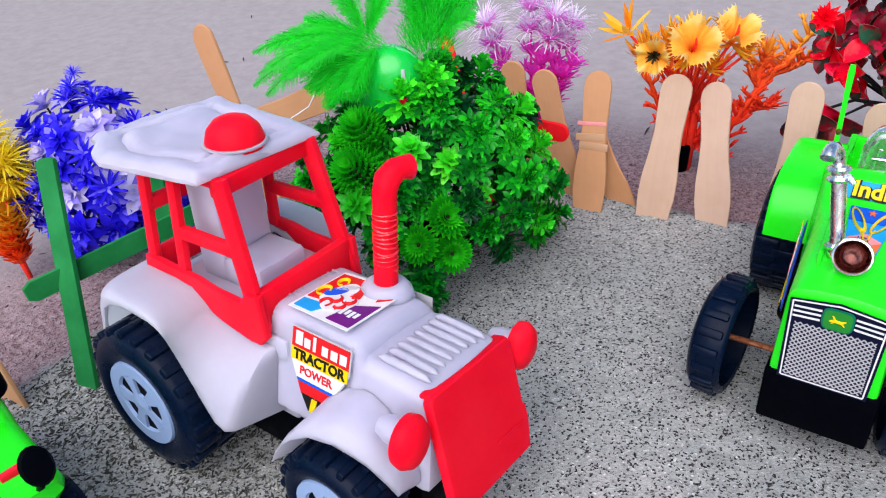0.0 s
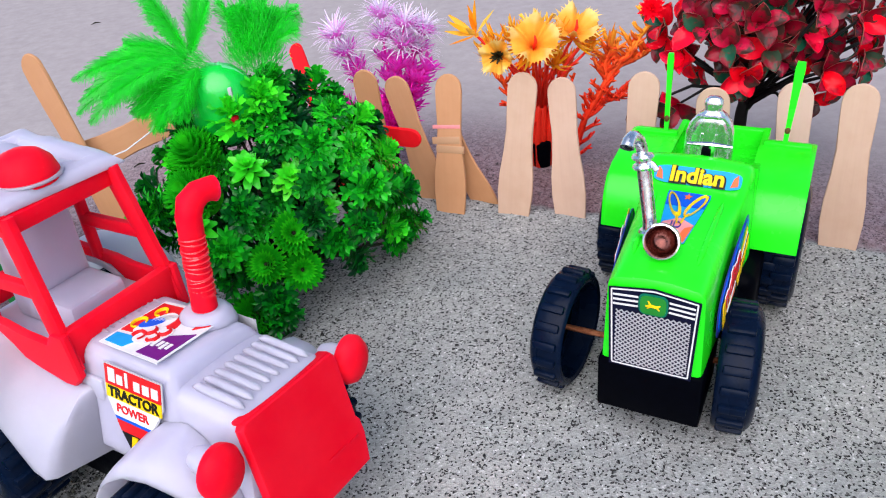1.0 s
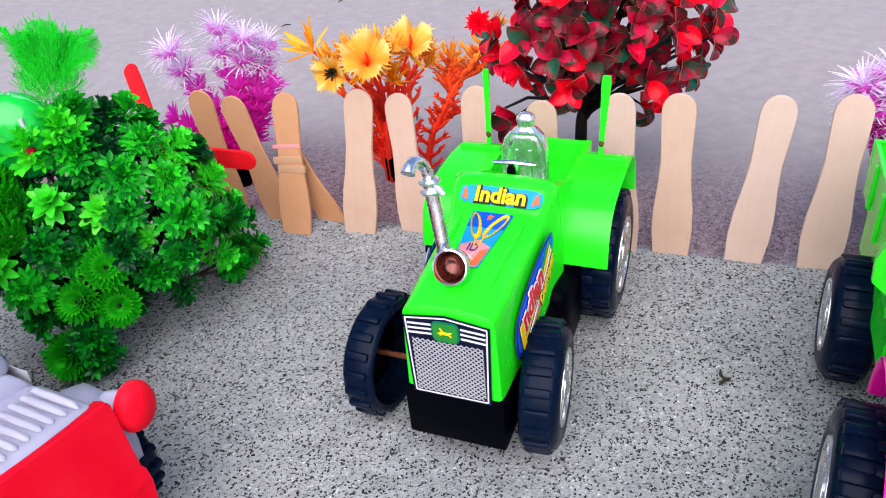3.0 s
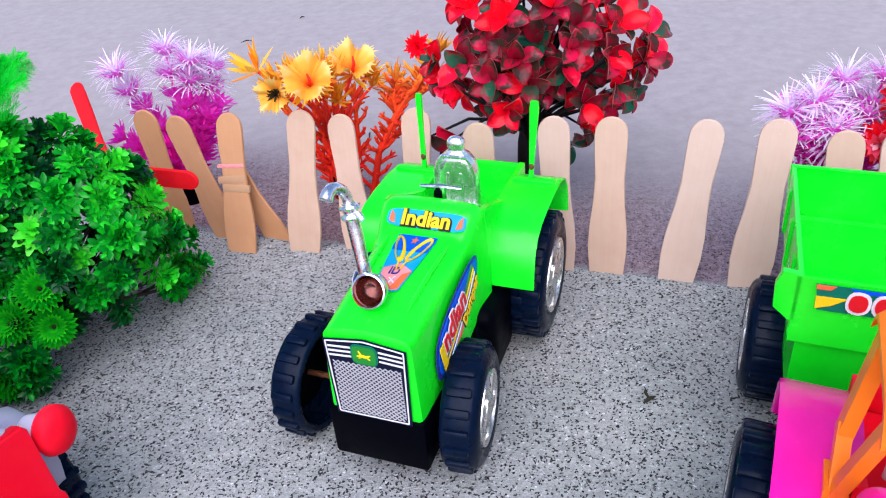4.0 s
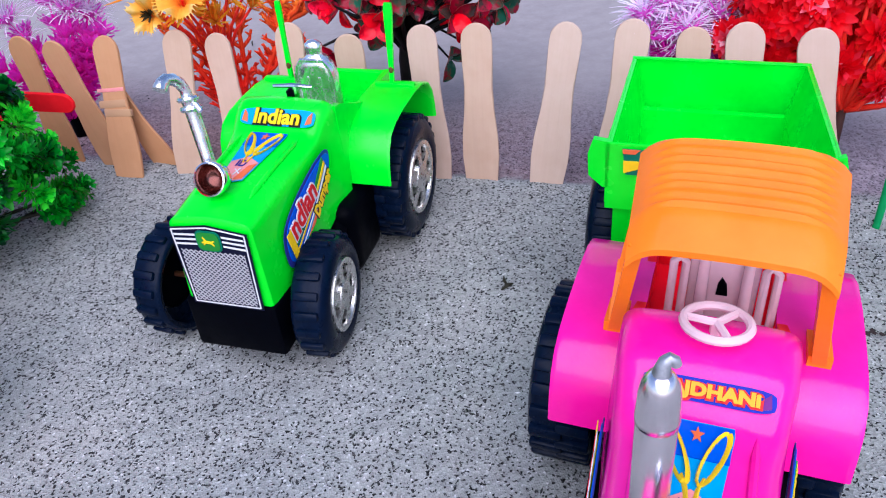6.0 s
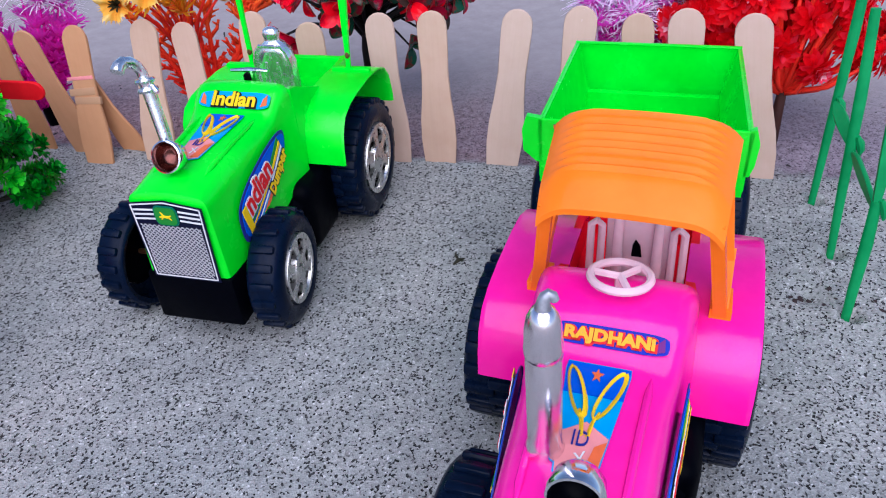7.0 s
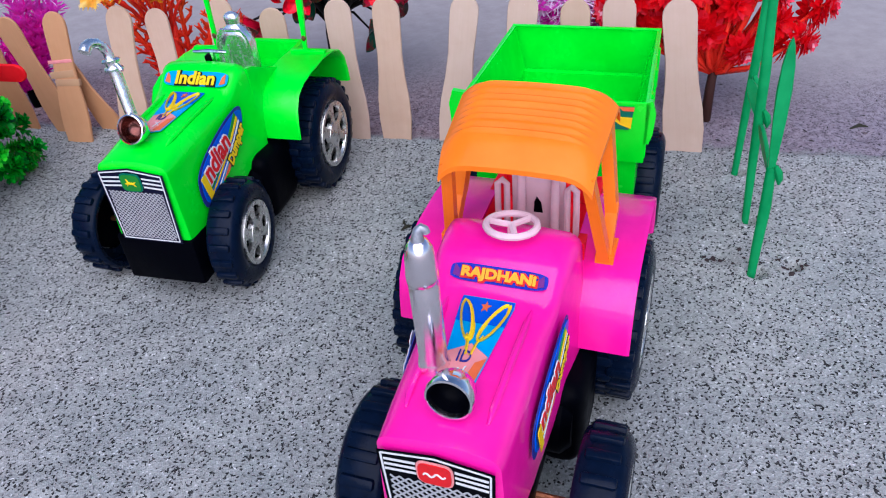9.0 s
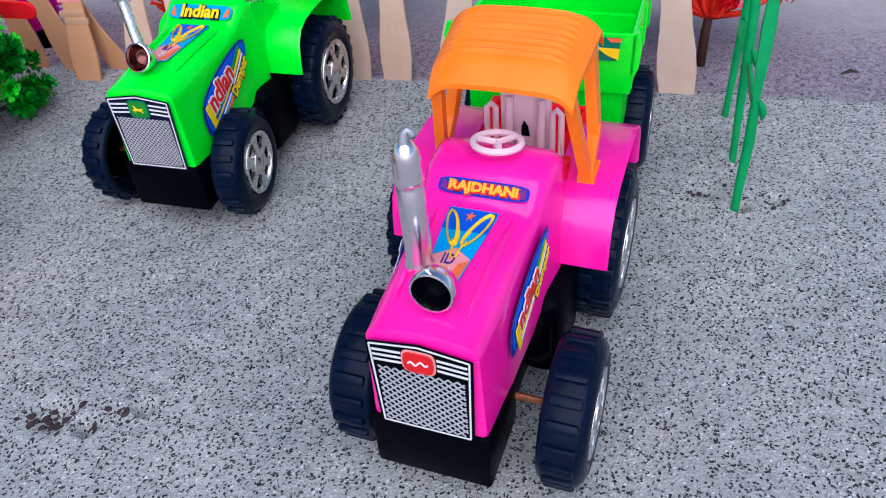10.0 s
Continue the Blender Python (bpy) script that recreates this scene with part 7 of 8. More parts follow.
def trumpets():
    """Frilled yellow flowers on the orange plant."""
    rng = random.Random(3)
    mat = foliage("yellow_petal", [(0.0, (1.0, 0.08, 0.01)), (0.25, (1.0, 0.24, 0.016)), (0.6, (1.0, 0.42, 0.035)), (0.85, (1.0, 0.54, 0.07)), (1.0, (1.0, 0.68, 0.20))], 0.10, axis="Z", low=0.0, high=0.0135, through_light=0.25)
    wisp = foliage("yellow_wisp", [(0.0, (1.0, 0.26, 0.01)), (0.6, (1.0, 0.48, 0.012)), (1.0, (1.0, 0.66, 0.10))], through_light=0.25)
    spot = plastic("dark_heart", (0.030, 0.022, 0.004), 0.6)
    flowers = (((0.169, 0.428, 0.0840), (-0.10, -0.70, 0.7), 1.05, "open"), ((0.192, 0.438, 0.0835), (0.10, -0.45, 0.9), 1.0, "open"), ((0.175, 0.442, 0.0730), (0.1, -0.3, 1.0), 0.9, "tuft"), ((0.143, 0.460, 0.0850), (-0.6, -0.3, 0.8), 0.85, "star"), ((0.153, 0.434, 0.0810), (-0.5, -0.85, 0.2), 0.75, "dark"), ((0.203, 0.452, 0.0700), (0.4, -0.4, 0.8), 0.8, "tuft"), ((0.152, 0.446, 0.0790), (-0.4, -0.3, 0.9), 1.0, "tuft"), ((0.183, 0.441, 0.0690), (0.1, -0.6, 0.8), 0.9, "tuft"), ((0.160, 0.436, 0.0860), (-0.3, -0.4, 0.9), 0.9, "tuft"), ((0.181, 0.434, 0.0860), (0.1, -0.4, 1.0), 0.8, "tuft"), ((0.200, 0.442, 0.0800), (0.5, -0.4, 0.8), 0.8, "tuft"))
    names = {"open": "frilled yellow-orange artificial trumpet flower", "tuft": "small orange artificial flower tuft with upright petals", "star": "yellow artificial flower with long pointed petals", "dark": "frilled yellow artificial flower with dark heart"}
    for p, d, s, kind in flowers:
        t = thing("flower", Matrix.Translation(p), names[kind], "flower", "yellow flowers")
        pose_here = toward((0, 0, 0), d, 0, s)
        if kind in ("open", "dark"):
            soup = Soup()
            soup.add(funnel(rng), Matrix())
            soup.part("petals", mat, t).matrix_local = pose_here
        soup = Soup()
        spec = {"open": (16, 55, 105, 0.0150, 0.0022), "tuft": (34, 4, 55, 0.0150, 0.0022), "star": (12, 25, 80, 0.0210, 0.0040), "dark": (34, 40, 110, 0.0120, 0.0028)}[kind]
        for k in range(spec[0]):
            m = pose_here @ Matrix.Rotation(rng.uniform(0, 6.3), 4, "Z") @ Matrix.Rotation(-radians(90 - rng.uniform(spec[1], spec[2])), 4, "Y")
            soup.add(leaf(spec[3] * rng.uniform(0.6, 1.15), spec[4], -rng.uniform(0, 0.4), 0.4, 4, 0.0, 0.5), m)
        soup.part("calyx" if kind == "open" else "petal_tuft", wisp, t)
        if kind == "open":
            soup = Soup()
            soup.tube([pose_here @ Vector((0, 0, 0.001)), pose_here @ Vector((0.001, 0, 0.008)), pose_here @ Vector((0.0005, 0.001, 0.0125))], [0.0008, 0.0009, 0.0004], 6)
            soup.part("stamen", RED_STEM, t)
        if kind == "dark":
            soup = Soup()
            for k in range(22):
                m = pose_here @ Matrix.Translation((0, 0, 0.004)) @ Matrix.Rotation(rng.uniform(0, 6.3), 4, "Z") @ Matrix.Rotation(-radians(90 - rng.uniform(5, 75)), 4, "Y")
                soup.add(leaf(0.0085 * rng.uniform(0.7, 1.1), 0.0018, 0.1, 0.4, 3, 0.0, 0.5), m)
            soup.part("heart", spot, t)
        st = Soup()
        q = Vector((0.180, 0.466, 0.03)) - Vector(p)
        st.tube([Vector((0, 0, 0)), q * 0.5 + Vector((0, 0, 0.006)), q], [0.0008, 0.001, 0.0012], 5)
        st.part("stem", RED_STEM, t)


trumpets()


def blue_bush():
    rng = random.Random(6)
    base = Vector((-0.140, 0.398, -0.003))
    t = thing("flower_bush", Matrix.Translation(base), "artificial bush of deep blue and violet flowers behind the green frame", "plant")
    mat = foliage("blue_petal", [(0.0, (0.010, 0.004, 0.50)), (0.5, (0.025, 0.012, 0.88)), (0.85, (0.08, 0.05, 0.95)), (1.0, (0.40, 0.34, 0.98))])
    stems = Soup()
    pale = foliage("lilac_petal", [(0.0, (0.16, 0.10, 0.86)), (0.3, (0.42, 0.34, 0.92)), (0.65, (0.66, 0.60, 0.92)), (1.0, (0.80, 0.74, 0.94))])
    tpl = rosette([(5, 0.0055, 0.0036, 22, 0.002), (7, 0.0085, 0.0054, 50, 0.001), (8, 0.0105, 0.0058, 80, 0)], rng)
    spiky = rosette([(6, 0.0070, 0.0016, 30, 0.003), (10, 0.0095, 0.0017, 60, 0.001), (12, 0.0105, 0.0017, 88, 0)], rng)
    tpl, lotus, spiky = head_mesh("flower_head", tpl, mat), head_mesh("flower_head", tpl, pale), head_mesh("flower_head", spiky, mat)
    golden = math.pi * (3 - math.sqrt(5))
    n = 110
    for k in range(n):
        s = 1 - 2 * (k + 0.5) / n
        if s < -0.9:
            continue
        d = Vector((math.sqrt(1 - s * s) * math.cos(k * golden), math.sqrt(1 - s * s) * math.sin(k * golden), s))
        p = Vector((0, 0, 0.048)) + Vector((d.x * 0.044, d.y * 0.034, d.z * 0.042)) * rng.choice((1.0, 0.95, 0.8, 0.62)) * rng.uniform(0.9, 1.1)
        head("flower_head", lotus if p.z > 0.048 and p.y < 0.012 and rng.random() < 0.5 else (tpl if rng.random() < 0.6 else spiky), t, toward(p, d + Vector((0, -0.2, 0.3)), rng.uniform(0, 6), rng.uniform(0.9, 1.25)))
        if k % 3 == 0:
            stems.tube([Vector((0, 0, 0)), Vector((p.x * 0.3, p.y * 0.3, p.z * 0.5)), p], [0.0018, 0.0011, 0.0006], 5)
    for k in range(3):
        head("flower_head", spiky, t, toward((-0.008 + 0.004 * k, 0, 0.090 + 0.007 * k), (0, -0.2, 1), k, 0.9 - 0.2 * k))
    stems.part("stem", STEM, t)


blue_bush()


def oval_leaf(length, width, cup, bend, nx=9, ny=6):
    """Rounded, cupped leaf along +x: grid points and the faces, with the rim faces listed apart."""
    pts = []
    for i in range(nx + 1):
        s = i / nx
        u = 0.5 - 0.5 * math.cos(math.pi * s)
        w = width / 2 * max(0.03, math.sin(math.pi * u ** 1.3) ** 0.55)
        row = []
        for j in range(ny + 1):
            q = -1 + 2 * j / ny
            z = cup * w * q * q + bend * length * (u - u * u) * 1.2 - 0.10 * length * bend * u ** 3 * 2 + 0.0004 * math.sin(6 * q + 9 * u)
            row.append((length * u, w * q, z))
        pts.append(row)
    return pts


def leaf_mesh(length, width, cup, bend, material, rim):
    bm = bmesh.new()
    pts = oval_leaf(length, width, cup, bend)
    top = [[bm.verts.new(p) for p in row] for row in pts]
    low = [[bm.verts.new((p[0], p[1], p[2] - 0.0005)) for p in row] for row in pts]
    nx, ny = len(pts) - 1, len(pts[0]) - 1
    for i in range(nx):
        for j in range(ny):
            bm.faces.new((top[i][j], top[i + 1][j], top[i + 1][j + 1], top[i][j + 1]))
            bm.faces.new((low[i][j], low[i][j + 1], low[i + 1][j + 1], low[i + 1][j]))
        for j in (0, ny):
            f = bm.faces.new((top[i][j], low[i][j], low[i + 1][j], top[i + 1][j]))
            f.material_index = 1
    for j in range(ny):
        for i in (0, nx):
            f = bm.faces.new((top[i][j], top[i][j + 1], low[i][j + 1], low[i][j]))
            f.material_index = 1
    me = mesh_of("leaf", bm, material, 1.2)
    me.materials.append(rim)
    return me


def blotched_leaf(name, stops, patch, amount):
    """Glossy plastic leaf: its own tone, with blotches of a second colour from the stalk."""
    m, t, b = node_material(name, 0.10, spec=0.16)
    c = ramp(t, t.nodes.new("ShaderNodeObjectInfo").outputs["Random"], stops)
    n = noise_of(t, 110.0, 3.0)
    c = mixed(t, "MIX", ramp(t, n, [(0.62 - amount, (0, 0, 0)), (0.72 - amount * 0.7, (1, 1, 1))]), c, patch)
    t.links.new(c, b.inputs["Base Color"])
    bump(t, b, noise_of(t, 300.0), 0.15, 0.0004)
    return m


def red_leaf_tree():
    rng = random.Random(21)
    base = Vector((0.280, 0.417, -0.003))
    t = thing("tree", Matrix.Translation(base), "small artificial tree with glossy red and dark green leaves", "plant")
    trunk = Soup()
    top = Vector((0.002, -0.004, 0.062))
    trunk.tube([Vector((0, 0, -0.010)), Vector((0.001, 0, 0.02)), Vector((0.0005, -0.002, 0.042)), top], [0.0046, 0.0038, 0.0034, 0.0026], 8)
    for p in ((-0.010, -0.006, 0.016), (-0.006, 0.004, 0.024), (0.008, -0.004, 0.014), (-0.012, -0.003, 0.008), (0.011, 0.002, 0.010)):
        trunk.tube([Vector((0, 0, 0.006)), Vector(p) * 0.6 + Vector((0, 0, -0.001)), Vector(p)], [0.0022, 0.0017, 0.0012], 6)
    rim = plastic("pale_rim", (0.30, 0.06, 0.05), 0.4)
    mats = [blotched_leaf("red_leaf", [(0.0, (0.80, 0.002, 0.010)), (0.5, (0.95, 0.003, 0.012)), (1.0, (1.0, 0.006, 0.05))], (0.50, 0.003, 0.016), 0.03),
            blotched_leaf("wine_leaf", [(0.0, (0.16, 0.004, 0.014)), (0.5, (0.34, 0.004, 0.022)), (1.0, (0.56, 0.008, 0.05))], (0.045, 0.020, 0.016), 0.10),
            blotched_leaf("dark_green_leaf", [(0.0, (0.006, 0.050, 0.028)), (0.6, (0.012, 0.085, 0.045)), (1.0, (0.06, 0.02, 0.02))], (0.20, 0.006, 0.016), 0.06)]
    kinds = {i: [leaf_mesh(L, W, cup, bend, mat, rim) for L, W, cup, bend in ((0.0160, 0.0100, 0.45, 0.35), (0.0178, 0.0108, 0.30, 0.50), (0.0145, 0.0096, 0.65, 0.20))] for i, mat in enumerate(mats)}
    centre = Vector((0.010, -0.006, 0.095))
    golden = math.pi * (3 - math.sqrt(5))
    n = 104
    for k in range(n):
        s = 1 - 2 * (k + 0.5) / n
        if s < -0.93:
            continue
        d = Vector((math.sqrt(1 - s * s) * math.cos(k * golden), math.sqrt(1 - s * s) * math.sin(k * golden), s))
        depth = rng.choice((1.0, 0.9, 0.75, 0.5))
        p = centre + Vector((d.x * 0.055, d.y * 0.042, d.z * 0.043)) * depth
        if p.z < 0.068 and math.hypot(p.x - 0.006, p.y + 0.01) < 0.030:
            continue
        if k % 2 == 0:
            trunk.tube([top - Vector((0, 0, rng.uniform(0, 0.018))), top.lerp(p, 0.55) + Vector((0, 0, -0.004)), p], [0.0018, 0.0012, 0.0007], 5)
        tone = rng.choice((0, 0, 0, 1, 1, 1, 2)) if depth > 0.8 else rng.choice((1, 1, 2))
        spin = rng.uniform(0, 6)
        for j in range(5):
            me = rng.choice(kinds[tone if rng.random() < 0.65 else rng.choice((0, 1, 2))])
            tilt = rng.uniform(30, 78)
            m = toward(p, d + Vector((-0.1, -0.75, 0.45)), spin + j * 1.257 + rng.uniform(-0.3, 0.3)) @ Matrix.Rotation(-radians(90 - tilt), 4, "Y") @ Matrix.Rotation(rng.uniform(-0.4, 0.4), 4, "X") @ Matrix.Scale(rng.uniform(0.68, 1.0), 4)
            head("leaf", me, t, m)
    for p in ((0.032, -0.010, 0.050), (0.024, -0.012, 0.042), (-0.054, -0.010, 0.058), (0.046, -0.008, 0.060), (-0.040, -0.012, 0.056)):
        p = Vector(p)
        trunk.tube([top - Vector((0, 0, 0.006)), top.lerp(p, 0.6) + Vector((0, 0, 0.004)), p], [0.0012, 0.0009, 0.0006], 5)
        for j in range(3):
            m = toward(p, Vector((p.x * 10, -0.8, -0.1)), j * 2.1 + rng.uniform(-0.3, 0.3)) @ Matrix.Rotation(-radians(rng.uniform(10, 50)), 4, "Y") @ Matrix.Scale(rng.uniform(0.75, 1.0), 4)
            head("leaf", rng.choice(kinds[rng.choice((0, 1, 2))]), t, m)
    trunk.part("trunk", BARK, t)
    for p in ((-0.056, -0.010, 0.107), (0.042, -0.020, 0.110)):
        spiky = Soup()
        spiky.add(rosette([(7, 0.006, 0.0026, 15, 0), (9, 0.008, 0.0028, 40, 0), (9, 0.008, 0.0028, 65, 0)], rng), toward(p, (-0.3, -0.8, 0.4)))
        spiky.part("spiky_flower", mats[0], t)


red_leaf_tree()


def red_flower_bush():
    rng = random.Random(31)
    base = Vector((0.468, 0.283, -0.003))
    t = thing("flower_bush", Matrix.Translation(base), "artificial bush of red pompom flowers with pink tips on red stems", "plant")
    stems, trunk = Soup(), Soup()
    trunk.tube([Vector((0, 0, -0.010)), Vector((0, 0, 0.02)), Vector((0.002, 0.002, 0.029))], [0.0030, 0.0027, 0.0024], 8)
    fork = Vector((0.002, 0.002, 0.028))
    pom = rosette([(7, 0.0080, 0.0044, 20, 0.001), (11, 0.0105, 0.0046, 45, 0.0005), (13, 0.0118, 0.0048, 70, 0), (13, 0.0115, 0.0046, 95, -0.001), (10, 0.0105, 0.0046, 118, -0.001)], rng, 4, 0.25, 0.6)
    inner = rosette([(6, 0.0062, 0.0040, 15, 0.003), (8, 0.0084, 0.0046, 38, 0.003), (9, 0.0096, 0.0044, 60, 0.0022)], rng)
    pom = head_mesh("flower_head", pom, foliage("red_petal", [(0.0, (0.95, 0.003, 0.008)), (0.6, (1.0, 0.006, 0.016)), (1.0, (1.0, 0.03, 0.07))], through_light=0.5))
    inner = head_mesh("pale_petal", inner, foliage("pink_petal", [(0.0, (1.0, 0.02, 0.06)), (0.6, (1.0, 0.10, 0.18)), (1.0, (0.98, 0.50, 0.58))]))
    golden = math.pi * (3 - math.sqrt(5))
    n = 62
    for k in range(n):
        s = 1 - 1.75 * (k + 0.5) / n
        d = Vector((math.sqrt(max(0, 1 - s * s)) * math.cos(k * golden), math.sqrt(max(0, 1 - s * s)) * math.sin(k * golden), s))
        p = Vector((0.001, 0.004, 0.071)) + Vector((d.x * 0.054, d.y * 0.044, d.z * 0.040)) * rng.choice((1.0, 1.0, 0.8, 0.6))
        clear = (base.y + p.y) - 0.503 + 0.563 * (base.x + p.x)
        if clear < 0.036:
            p.y += 0.036 - clear
        stems.tube([fork, fork.lerp(p, 0.5) + Vector((0, 0, -0.006)), p], [0.0018, 0.0014, 0.0009], 5)
        m = toward(p, d + Vector((0, -0.35, 0.2)), rng.uniform(0, 6), rng.uniform(0.8, 1.1))
        bloom = head("flower_head", pom, t, m)
        if rng.random() < 0.35:
            head("pale_petal", inner, bloom, Matrix())
    stems.part("branch_tuft", RED_STEM, t)
    trunk.part("trunk", BROWN_STEM, t)


red_flower_bush()


# ---- green plastic stalks pushed into the sand ----
def stalk(base, top, name_label):
    """Straight, slightly flattened green plastic stalk."""
    b, tp = Vector((*base, -0.012)), Vector(top)
    ob = thing("green_stalk", Matrix.Translation((base[0], base[1], 0)), name_label, "plant stalk", "green stalks")
    o = Vector((base[0], base[1], 0))
    bm = bmesh.new()
    side_on = Vector((0.83, -0.55, 0))
    loft(bm, [[q + side_on * math.cos(a) * w + Vector((0.55, 0.83, 0)) * math.sin(a) * w * 0.6 for a in (2 * math.pi * i / 10 for i in range(10))] for q, w in ((b - o, 0.0015), (b.lerp(tp, 0.35) - o, 0.0020), (b.lerp(tp, 0.7) - o + Vector((0.0006, 0, 0)), 0.0023), (tp - o, 0.0019))])
    part("stem", bm, STALK_GREEN, ob)
    return ob


def blade(ob, a, b, width, thick=0.0022):
    """Pointed flat blade from a to b, broadest past its middle."""
    a, b = Vector(a), Vector(b)
    L = (b - a).length
    half = [(0.0, 0.34), (0.2, 0.62), (0.45, 0.90), (0.65, 1.0), (0.82, 0.82), (0.94, 0.46), (0.985, 0.2)]
    out = [(-width / 2 * w, L * z) for z, w in half] + [(0, L)] + [(width / 2 * w, L * z) for z, w in reversed(half)]
    bm = bmesh.new()
    plate(bm, out, thick, stand(a, b, (-0.55, -0.83, 0)))
    part("blade", bm, STALK_GREEN, ob)


def bud(ob, p):
    """Short pointed side bud at a stalk's node."""
    bm = bmesh.new()
    p = Vector(p)
    tube(bm, [p + Vector((0.0002, -0.0006, 0.0010)), p + Vector((0.0016, -0.0012, -0.0018)), p + Vector((0.0024, -0.0016, -0.0050)), p + Vector((0.0024, -0.0018, -0.0076))], [0.0009, 0.0017, 0.0016, 0.0004], 8)
    part("bud", bm, STALK_GREEN, ob)


a_stalk = stalk((0.408, 0.1550), (0.4110, 0.1602, 0.0480), "green plastic stalk with a broad pointed blade, stuck in sand")
blade(a_stalk, (0.0030, 0.0050, 0.043), (0.0062, 0.0118, 0.0990), 0.0056)
bud(a_stalk, (0.0036, 0.0046, 0.0480))
blade(a_stalk, (0.0030, 0.0052, 0.0450), (0.0240, 0.0405, 0.0450), 0.0056, 0.0018)
b_stalk = stalk((0.4300, 0.1900), (0.4345, 0.2055, 0.1000), "tall green plastic stalk with a cut tip, stuck in sand")
bud(b_stalk, (0.0034, 0.0075, 0.0500))
blade(b_stalk, (0.0030, 0.0062, 0.0440), (0.0182, 0.0372, 0.0500), 0.0056, 0.0018)
c_stalk = stalk((0.4480, 0.2260), (0.4560, 0.2350, 0.1180), "tall green plastic stalk with side shoot, stuck in sand")
bud(c_stalk, (0.0024, 0.0026, 0.0500))


# ---- green frame beside the white tractor ----
def green_frame():
    t = thing("garden_trellis", Matrix.Translation((-0.118, 0.284, 0)), "dark green painted stick trellis standing in soil", "trellis")
    o = Vector((-0.118, 0.284, 0))
    for base, top in (((-0.118, 0.284, 0), (-0.128, 0.331, 0.088)), ((-0.098, 0.356, 0), (-0.098, 0.362, 0.075))):
        b, tp = Vector(base), Vector(top)
        d = (tp - b).normalized()
        bm = bmesh.new()
        out = [(-0.0052, -0.012), (0.0052, -0.012), (0.0052, (tp - b).length - 0.001), (0.003, (tp - b).length), (-0.003, (tp - b).length), (-0.0052, (tp - b).length - 0.001)]
        plate(bm, out, 0.0022, Matrix.Translation(-o) @ stand(b, tp, (-0.25, -0.97, 0)))
        part("upright", bm, GREEN_PAINT, t)
    a, b = Vector((-0.1385, 0.298, 0.040)), Vector((-0.076, 0.352, 0.047))
    bm = bmesh.new()
    L = (b - a).length
    out = [(-0.0048, 0.003), (-0.003, 0.0), (0.003, 0.0), (0.0048, 0.003), (0.0048, L), (-0.0048, L)]
    plate(bm, out, 0.0022, Matrix.Translation(-o) @ stand(a, b, (0.6, -0.75, 0.1)))
    part("rail", bm, GREEN_PAINT, t)


green_frame()


# ---- tape on a stick, wire on the crossed sticks ----
def stick_tape():
    base, top = Vector((0.117, 0.416, 0)), Vector((0.124, 0.438, 0.073))
    m = stand(base, top, (-0.49, -0.87, 0))
    tape, tt, tb = node_material("clear_tape", 0.25)
    tb.inputs["Base Color"].default_value = (0.50, 0.29, 0.16, 1)
    for z0, z1, mat in ((0.0335, 0.0375, tape), (0.0385, 0.0425, tape), (0.0470, 0.0490, INK_PINK)):
        bm = bmesh.new()
        box(bm, -0.0083, 0.0083, -0.0011, 0.0011, z0, z1, 0.0002, m @ Matrix.Rotation(0.03 * (z0 * 1000 % 3 - 1), 4, "Y"))
        ob = new("tape_band", mesh_of("tape_band", bm, mat))
        tagged(ob, "band of sticky tape wrapped round a wooden stick", "tape")


stick_tape()


def wire():
    bm = bmesh.new()
    tube(bm, [(-0.062, 0.408, 0.060), (-0.045, 0.410, 0.064), (-0.030, 0.412, 0.072), (-0.024, 0.416, 0.082), (-0.022, 0.420, 0.086)], 0.0004, 5)
    tagged(new("wire", mesh_of("wire", bm, INK_WHITE)), "thin pale wire tied round crossed sticks", "wire")


wire()


# ---- bits on the ground ----
def twig(p, pts, r):
    bm = bmesh.new()
    tube(bm, pts, r, 5)
    ob = new("twig", mesh_of("twig", bm, STEM))
    ob.matrix_world = Matrix.Translation(p)
    tagged(ob, "dark scrap of twig lying on the sand", "twig", "ground scraps")


twig((0.278, 0.244, 0.001), [(-0.003, -0.001, 0), (0.0, 0.0, 0.0012), (0.003, 0.0012, 0.0002)], [0.0004, 0.0011, 0.0003])
twig((0.279, 0.2455, 0.001), [(-0.0005, 0.0, 0), (-0.0012, 0.002, 0.0012), (-0.0006, 0.0034, 0.0024)], [0.0005, 0.0007, 0.0002])
twig((0.532, 0.236, 0.0), [(-0.005, 0.001, 0), (0.0, 0.0, 0.0015), (0.005, -0.001, 0)], [0.0005, 0.0012, 0.0004])
rng_scrap = random.Random(77)
for _ in range(16):
    x, y = rng_scrap.uniform(-0.25, 0.6), rng_scrap.uniform(0.5, 0.95)
    a = rng_scrap.uniform(0, 3.1)
    L = rng_scrap.uniform(0.002, 0.006)
    twig((x, y, -0.0015), [(-L * math.cos(a), -L * math.sin(a), 0), (0, 0, 0.0012), (L * math.cos(a), L * math.sin(a), 0)], [0.0003, 0.0007, 0.0003])


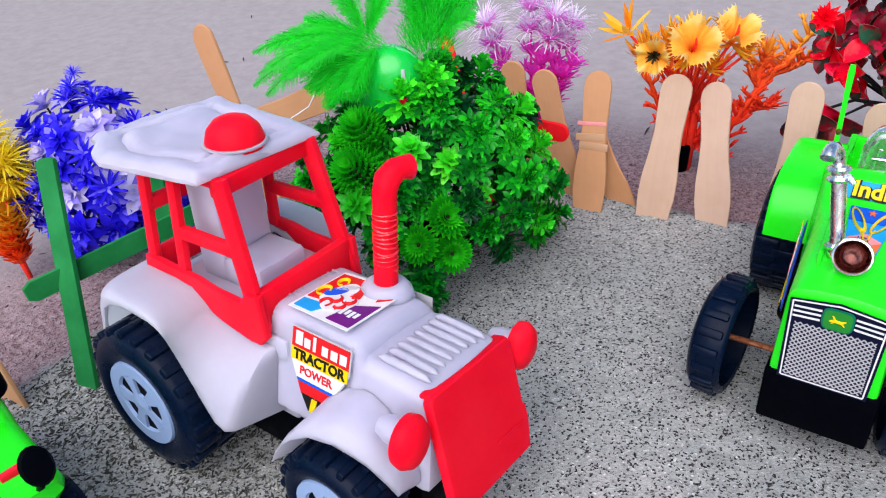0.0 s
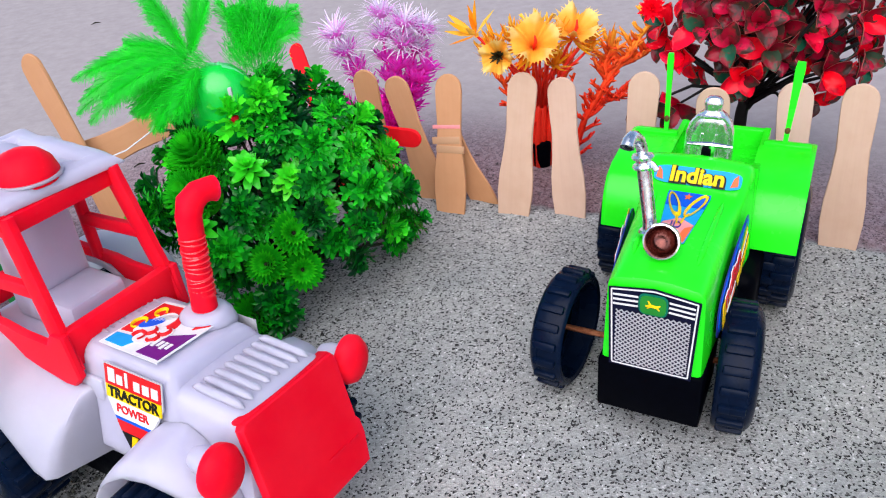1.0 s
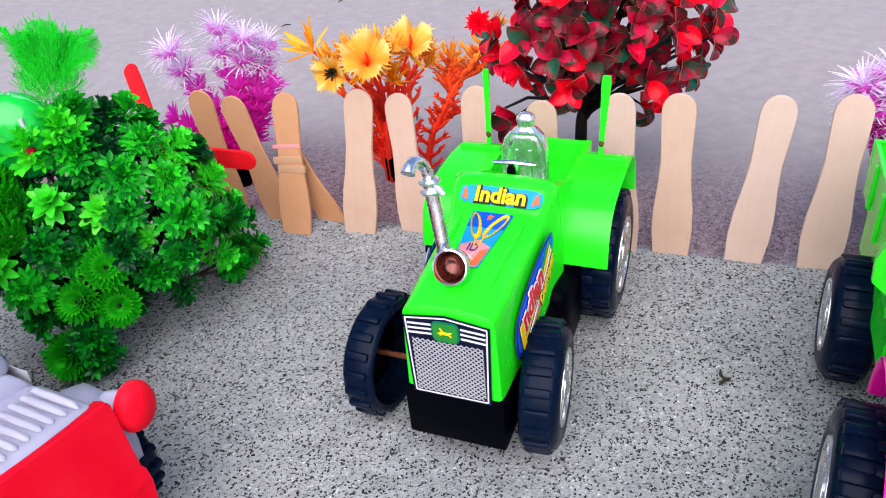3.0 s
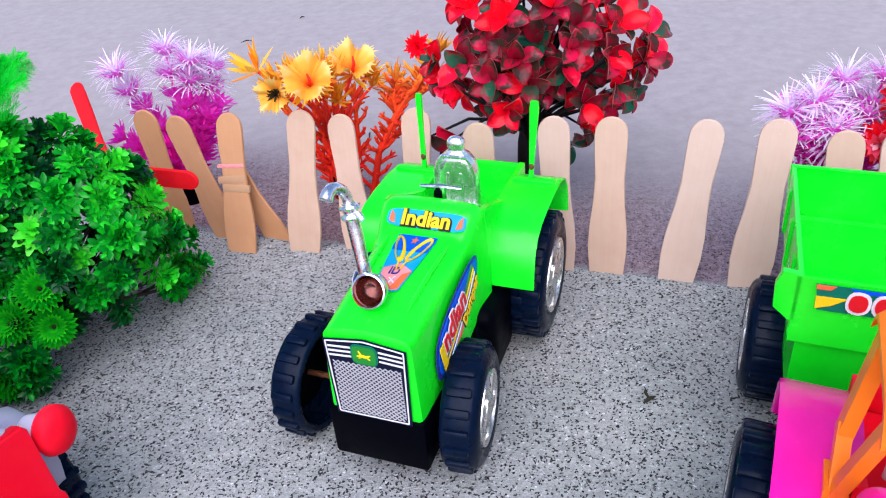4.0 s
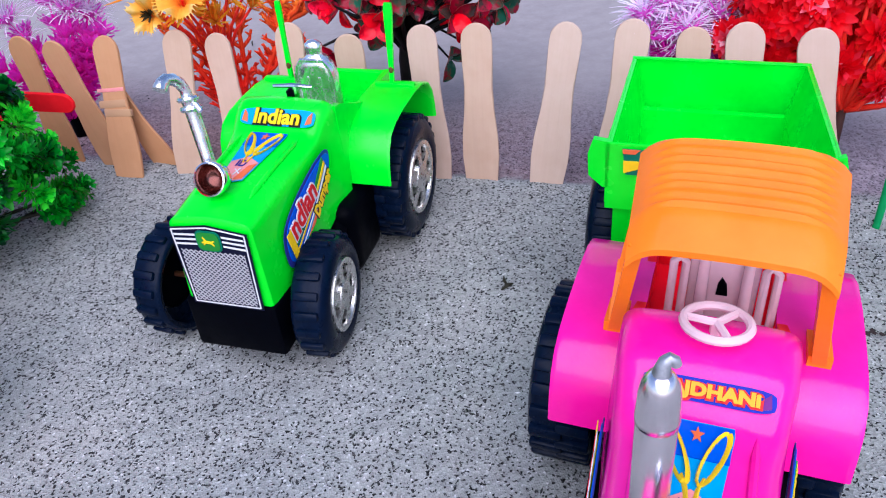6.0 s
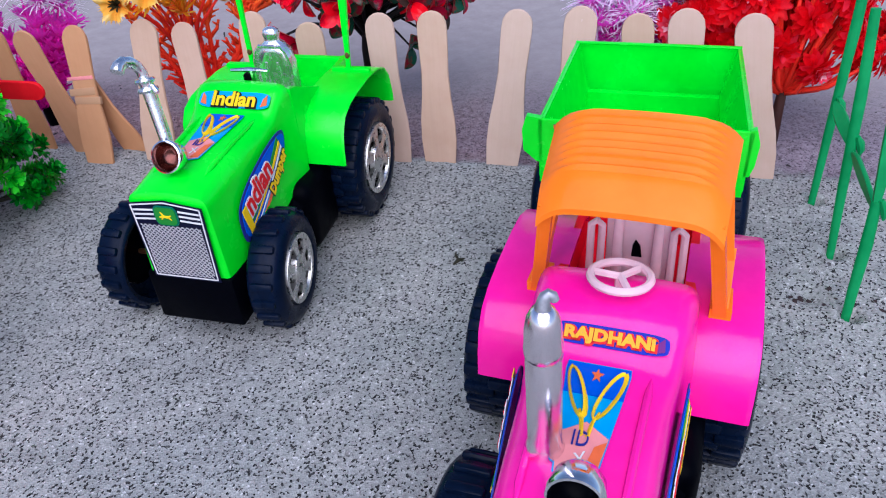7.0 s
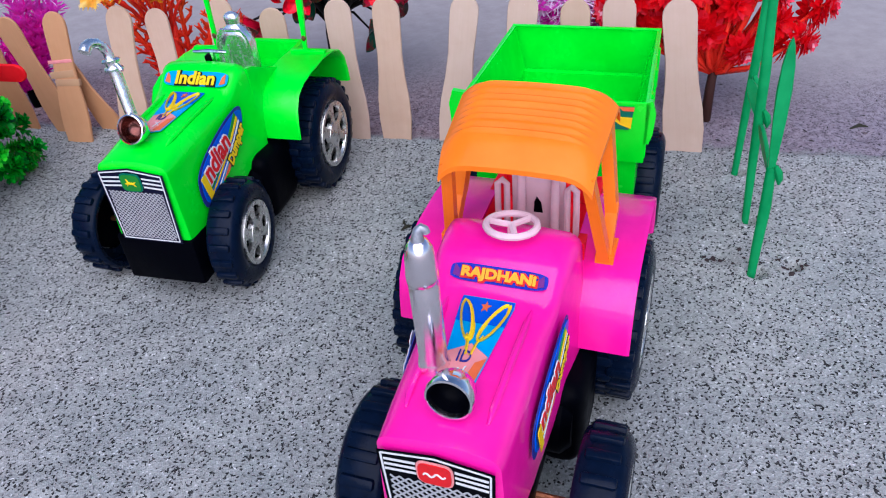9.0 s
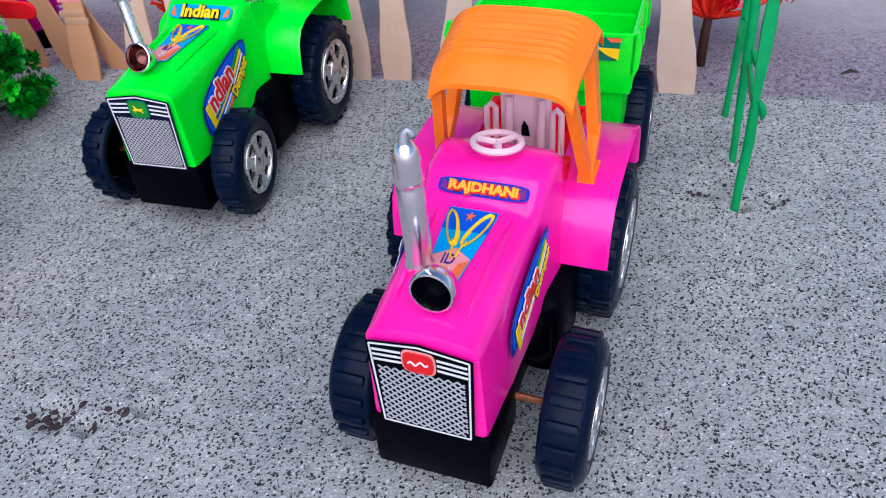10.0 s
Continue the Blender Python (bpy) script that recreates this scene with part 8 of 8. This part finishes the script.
def crumbs(centre, spread, count, seed, label, size=1.0):
    """A few damp crumbs kicked up round a scuff."""
    rng = random.Random(seed)
    t = thing("soil_crumbs", Matrix.Translation((*centre, 0)), label, "soil crumbs", "ground scraps")
    for _ in range(count):
        x, y = rng.gauss(0, spread[0]), rng.gauss(0, spread[1])
        q = rng.uniform(0.0005, 0.0014) * size
        bm = bmesh.new()
        bmesh.ops.create_icosphere(bm, subdivisions=1, radius=q)
        for v in bm.verts:
            v.co = Vector((v.co.x * 1.4, v.co.y, v.co.z * 0.42)) * rng.uniform(0.7, 1.25)
        part("crumb", bm, DAMP, t, "", Matrix.Translation((x, y, ground_height(centre[0] + x, centre[1] + y) + q * 0.15)) @ Matrix.Rotation(rng.uniform(0, 3), 4, "Z"))


DAMP = plastic("damp_soil", (0.050, 0.034, 0.034), 0.9, 0.4)
crumbs((0.119, 0.135), (0.006, 0.003), 36, 41, "dark damp crumbs in a scuffed patch of sand", 1.1)
crumbs((0.137, 0.128), (0.006, 0.003), 12, 42, "small dark crumbs in a shallow scuff in the sand", 1.1)
crumbs((0.424, 0.153), (0.004, 0.003), 12, 43, "dark crumbs beside a hole in the sand")
crumbs((0.402, 0.168), (0.006, 0.003), 12, 44, "dark crumbs scattered near the stalk holes")


def scatter(name, label, n, seed, xr, yr, size, inside, tones):
    """Loose grains and slivers lying proud of the ground."""
    rng = np.random.RandomState(seed)
    xs, ys = rng.uniform(*xr, n), rng.uniform(*yr, n)
    r = rng.uniform(*size, n)
    oct_v = np.array([(1, 0, 0), (-1, 0, 0), (0, 1, 0), (0, -1, 0), (0, 0, 1), (0, 0, -1)], float)
    oct_f = [(0, 2, 4), (2, 1, 4), (1, 3, 4), (3, 0, 4), (2, 0, 5), (1, 2, 5), (3, 1, 5), (0, 3, 5)]
    vs, fs, c = [], [], 0
    for x, y, q in zip(xs, ys, r):
        if not inside(x, y, max(y - 0.503 + 0.563 * x, 0.55 * y - x - 0.305), rng.uniform()):
            continue
        a, long = rng.uniform(0, 3.1), rng.uniform(1.0, 3.2)
        v = oct_v * q * rng.uniform(0.6, 1.2, (6, 3)) * (long, 0.8, 0.8)
        v = np.stack([v[:, 0] * np.cos(a) - v[:, 1] * np.sin(a), v[:, 0] * np.sin(a) + v[:, 1] * np.cos(a), v[:, 2]], 1) + (x, y, ground_height(x, y) + q * 0.2)
        vs.append(v)
        fs += [tuple(i + c for i in f) for f in oct_f]
        c += 6
    me = bpy.data.meshes.new(name)
    me.from_pydata(np.concatenate(vs).tolist(), [], fs)
    m, t, b = node_material(name, 0.8)
    geo = t.nodes.new("ShaderNodeNewGeometry")
    t.links.new(ramp(t, geo.outputs["Random Per Island"], tones), b.inputs["Base Color"])
    me.materials.append(m)
    tagged(new(name, me), label, "sand", kind="stuff")


scatter("sand_grains", "loose dark and pale sand grains on the lane", 44000, 5, (-0.20, 0.58), (0.0, 0.50), (0.00022, 0.00050), lambda x, y, d, u: d <= -0.003,
        [(0.0, (0.016, 0.018, 0.020)), (0.5, (0.045, 0.048, 0.050)), (0.62, (0.20, 0.195, 0.20)), (0.96, (0.30, 0.29, 0.295)), (1.0, (0.72, 0.72, 0.72))])
# coarser grains here; their dark tones also paint the shade round the white tractor
scatter("shade_toned_gravel", "coarse olive-grey gravel, darkened to stand for shade beside the white tractor", 24000, 6, (-0.20, 0.08), (0.06, 0.34), (0.0004, 0.00085), lambda x, y, d, u: d <= 0.0 and u < 1.10 - max(x + 0.04, 0) / 0.10,
        [(0.0, (0.012, 0.013, 0.011)), (0.45, (0.045, 0.046, 0.038)), (0.72, (0.10, 0.10, 0.085)), (0.92, (0.20, 0.195, 0.165)), (1.0, (0.34, 0.33, 0.29))])
scatter("soil_specks", "dark specks and bits strewn over loose soil", 9000, 7, (-0.25, 0.75), (0.10, 0.72), (0.0003, 0.0008), lambda x, y, d, u: -0.003 < d < 0.11 and u < 1 - d / 0.12,
        [(0.0, (0.012, 0.010, 0.012)), (0.6, (0.04, 0.032, 0.034)), (0.85, (0.16, 0.12, 0.13)), (1.0, (0.5, 0.48, 0.48))])
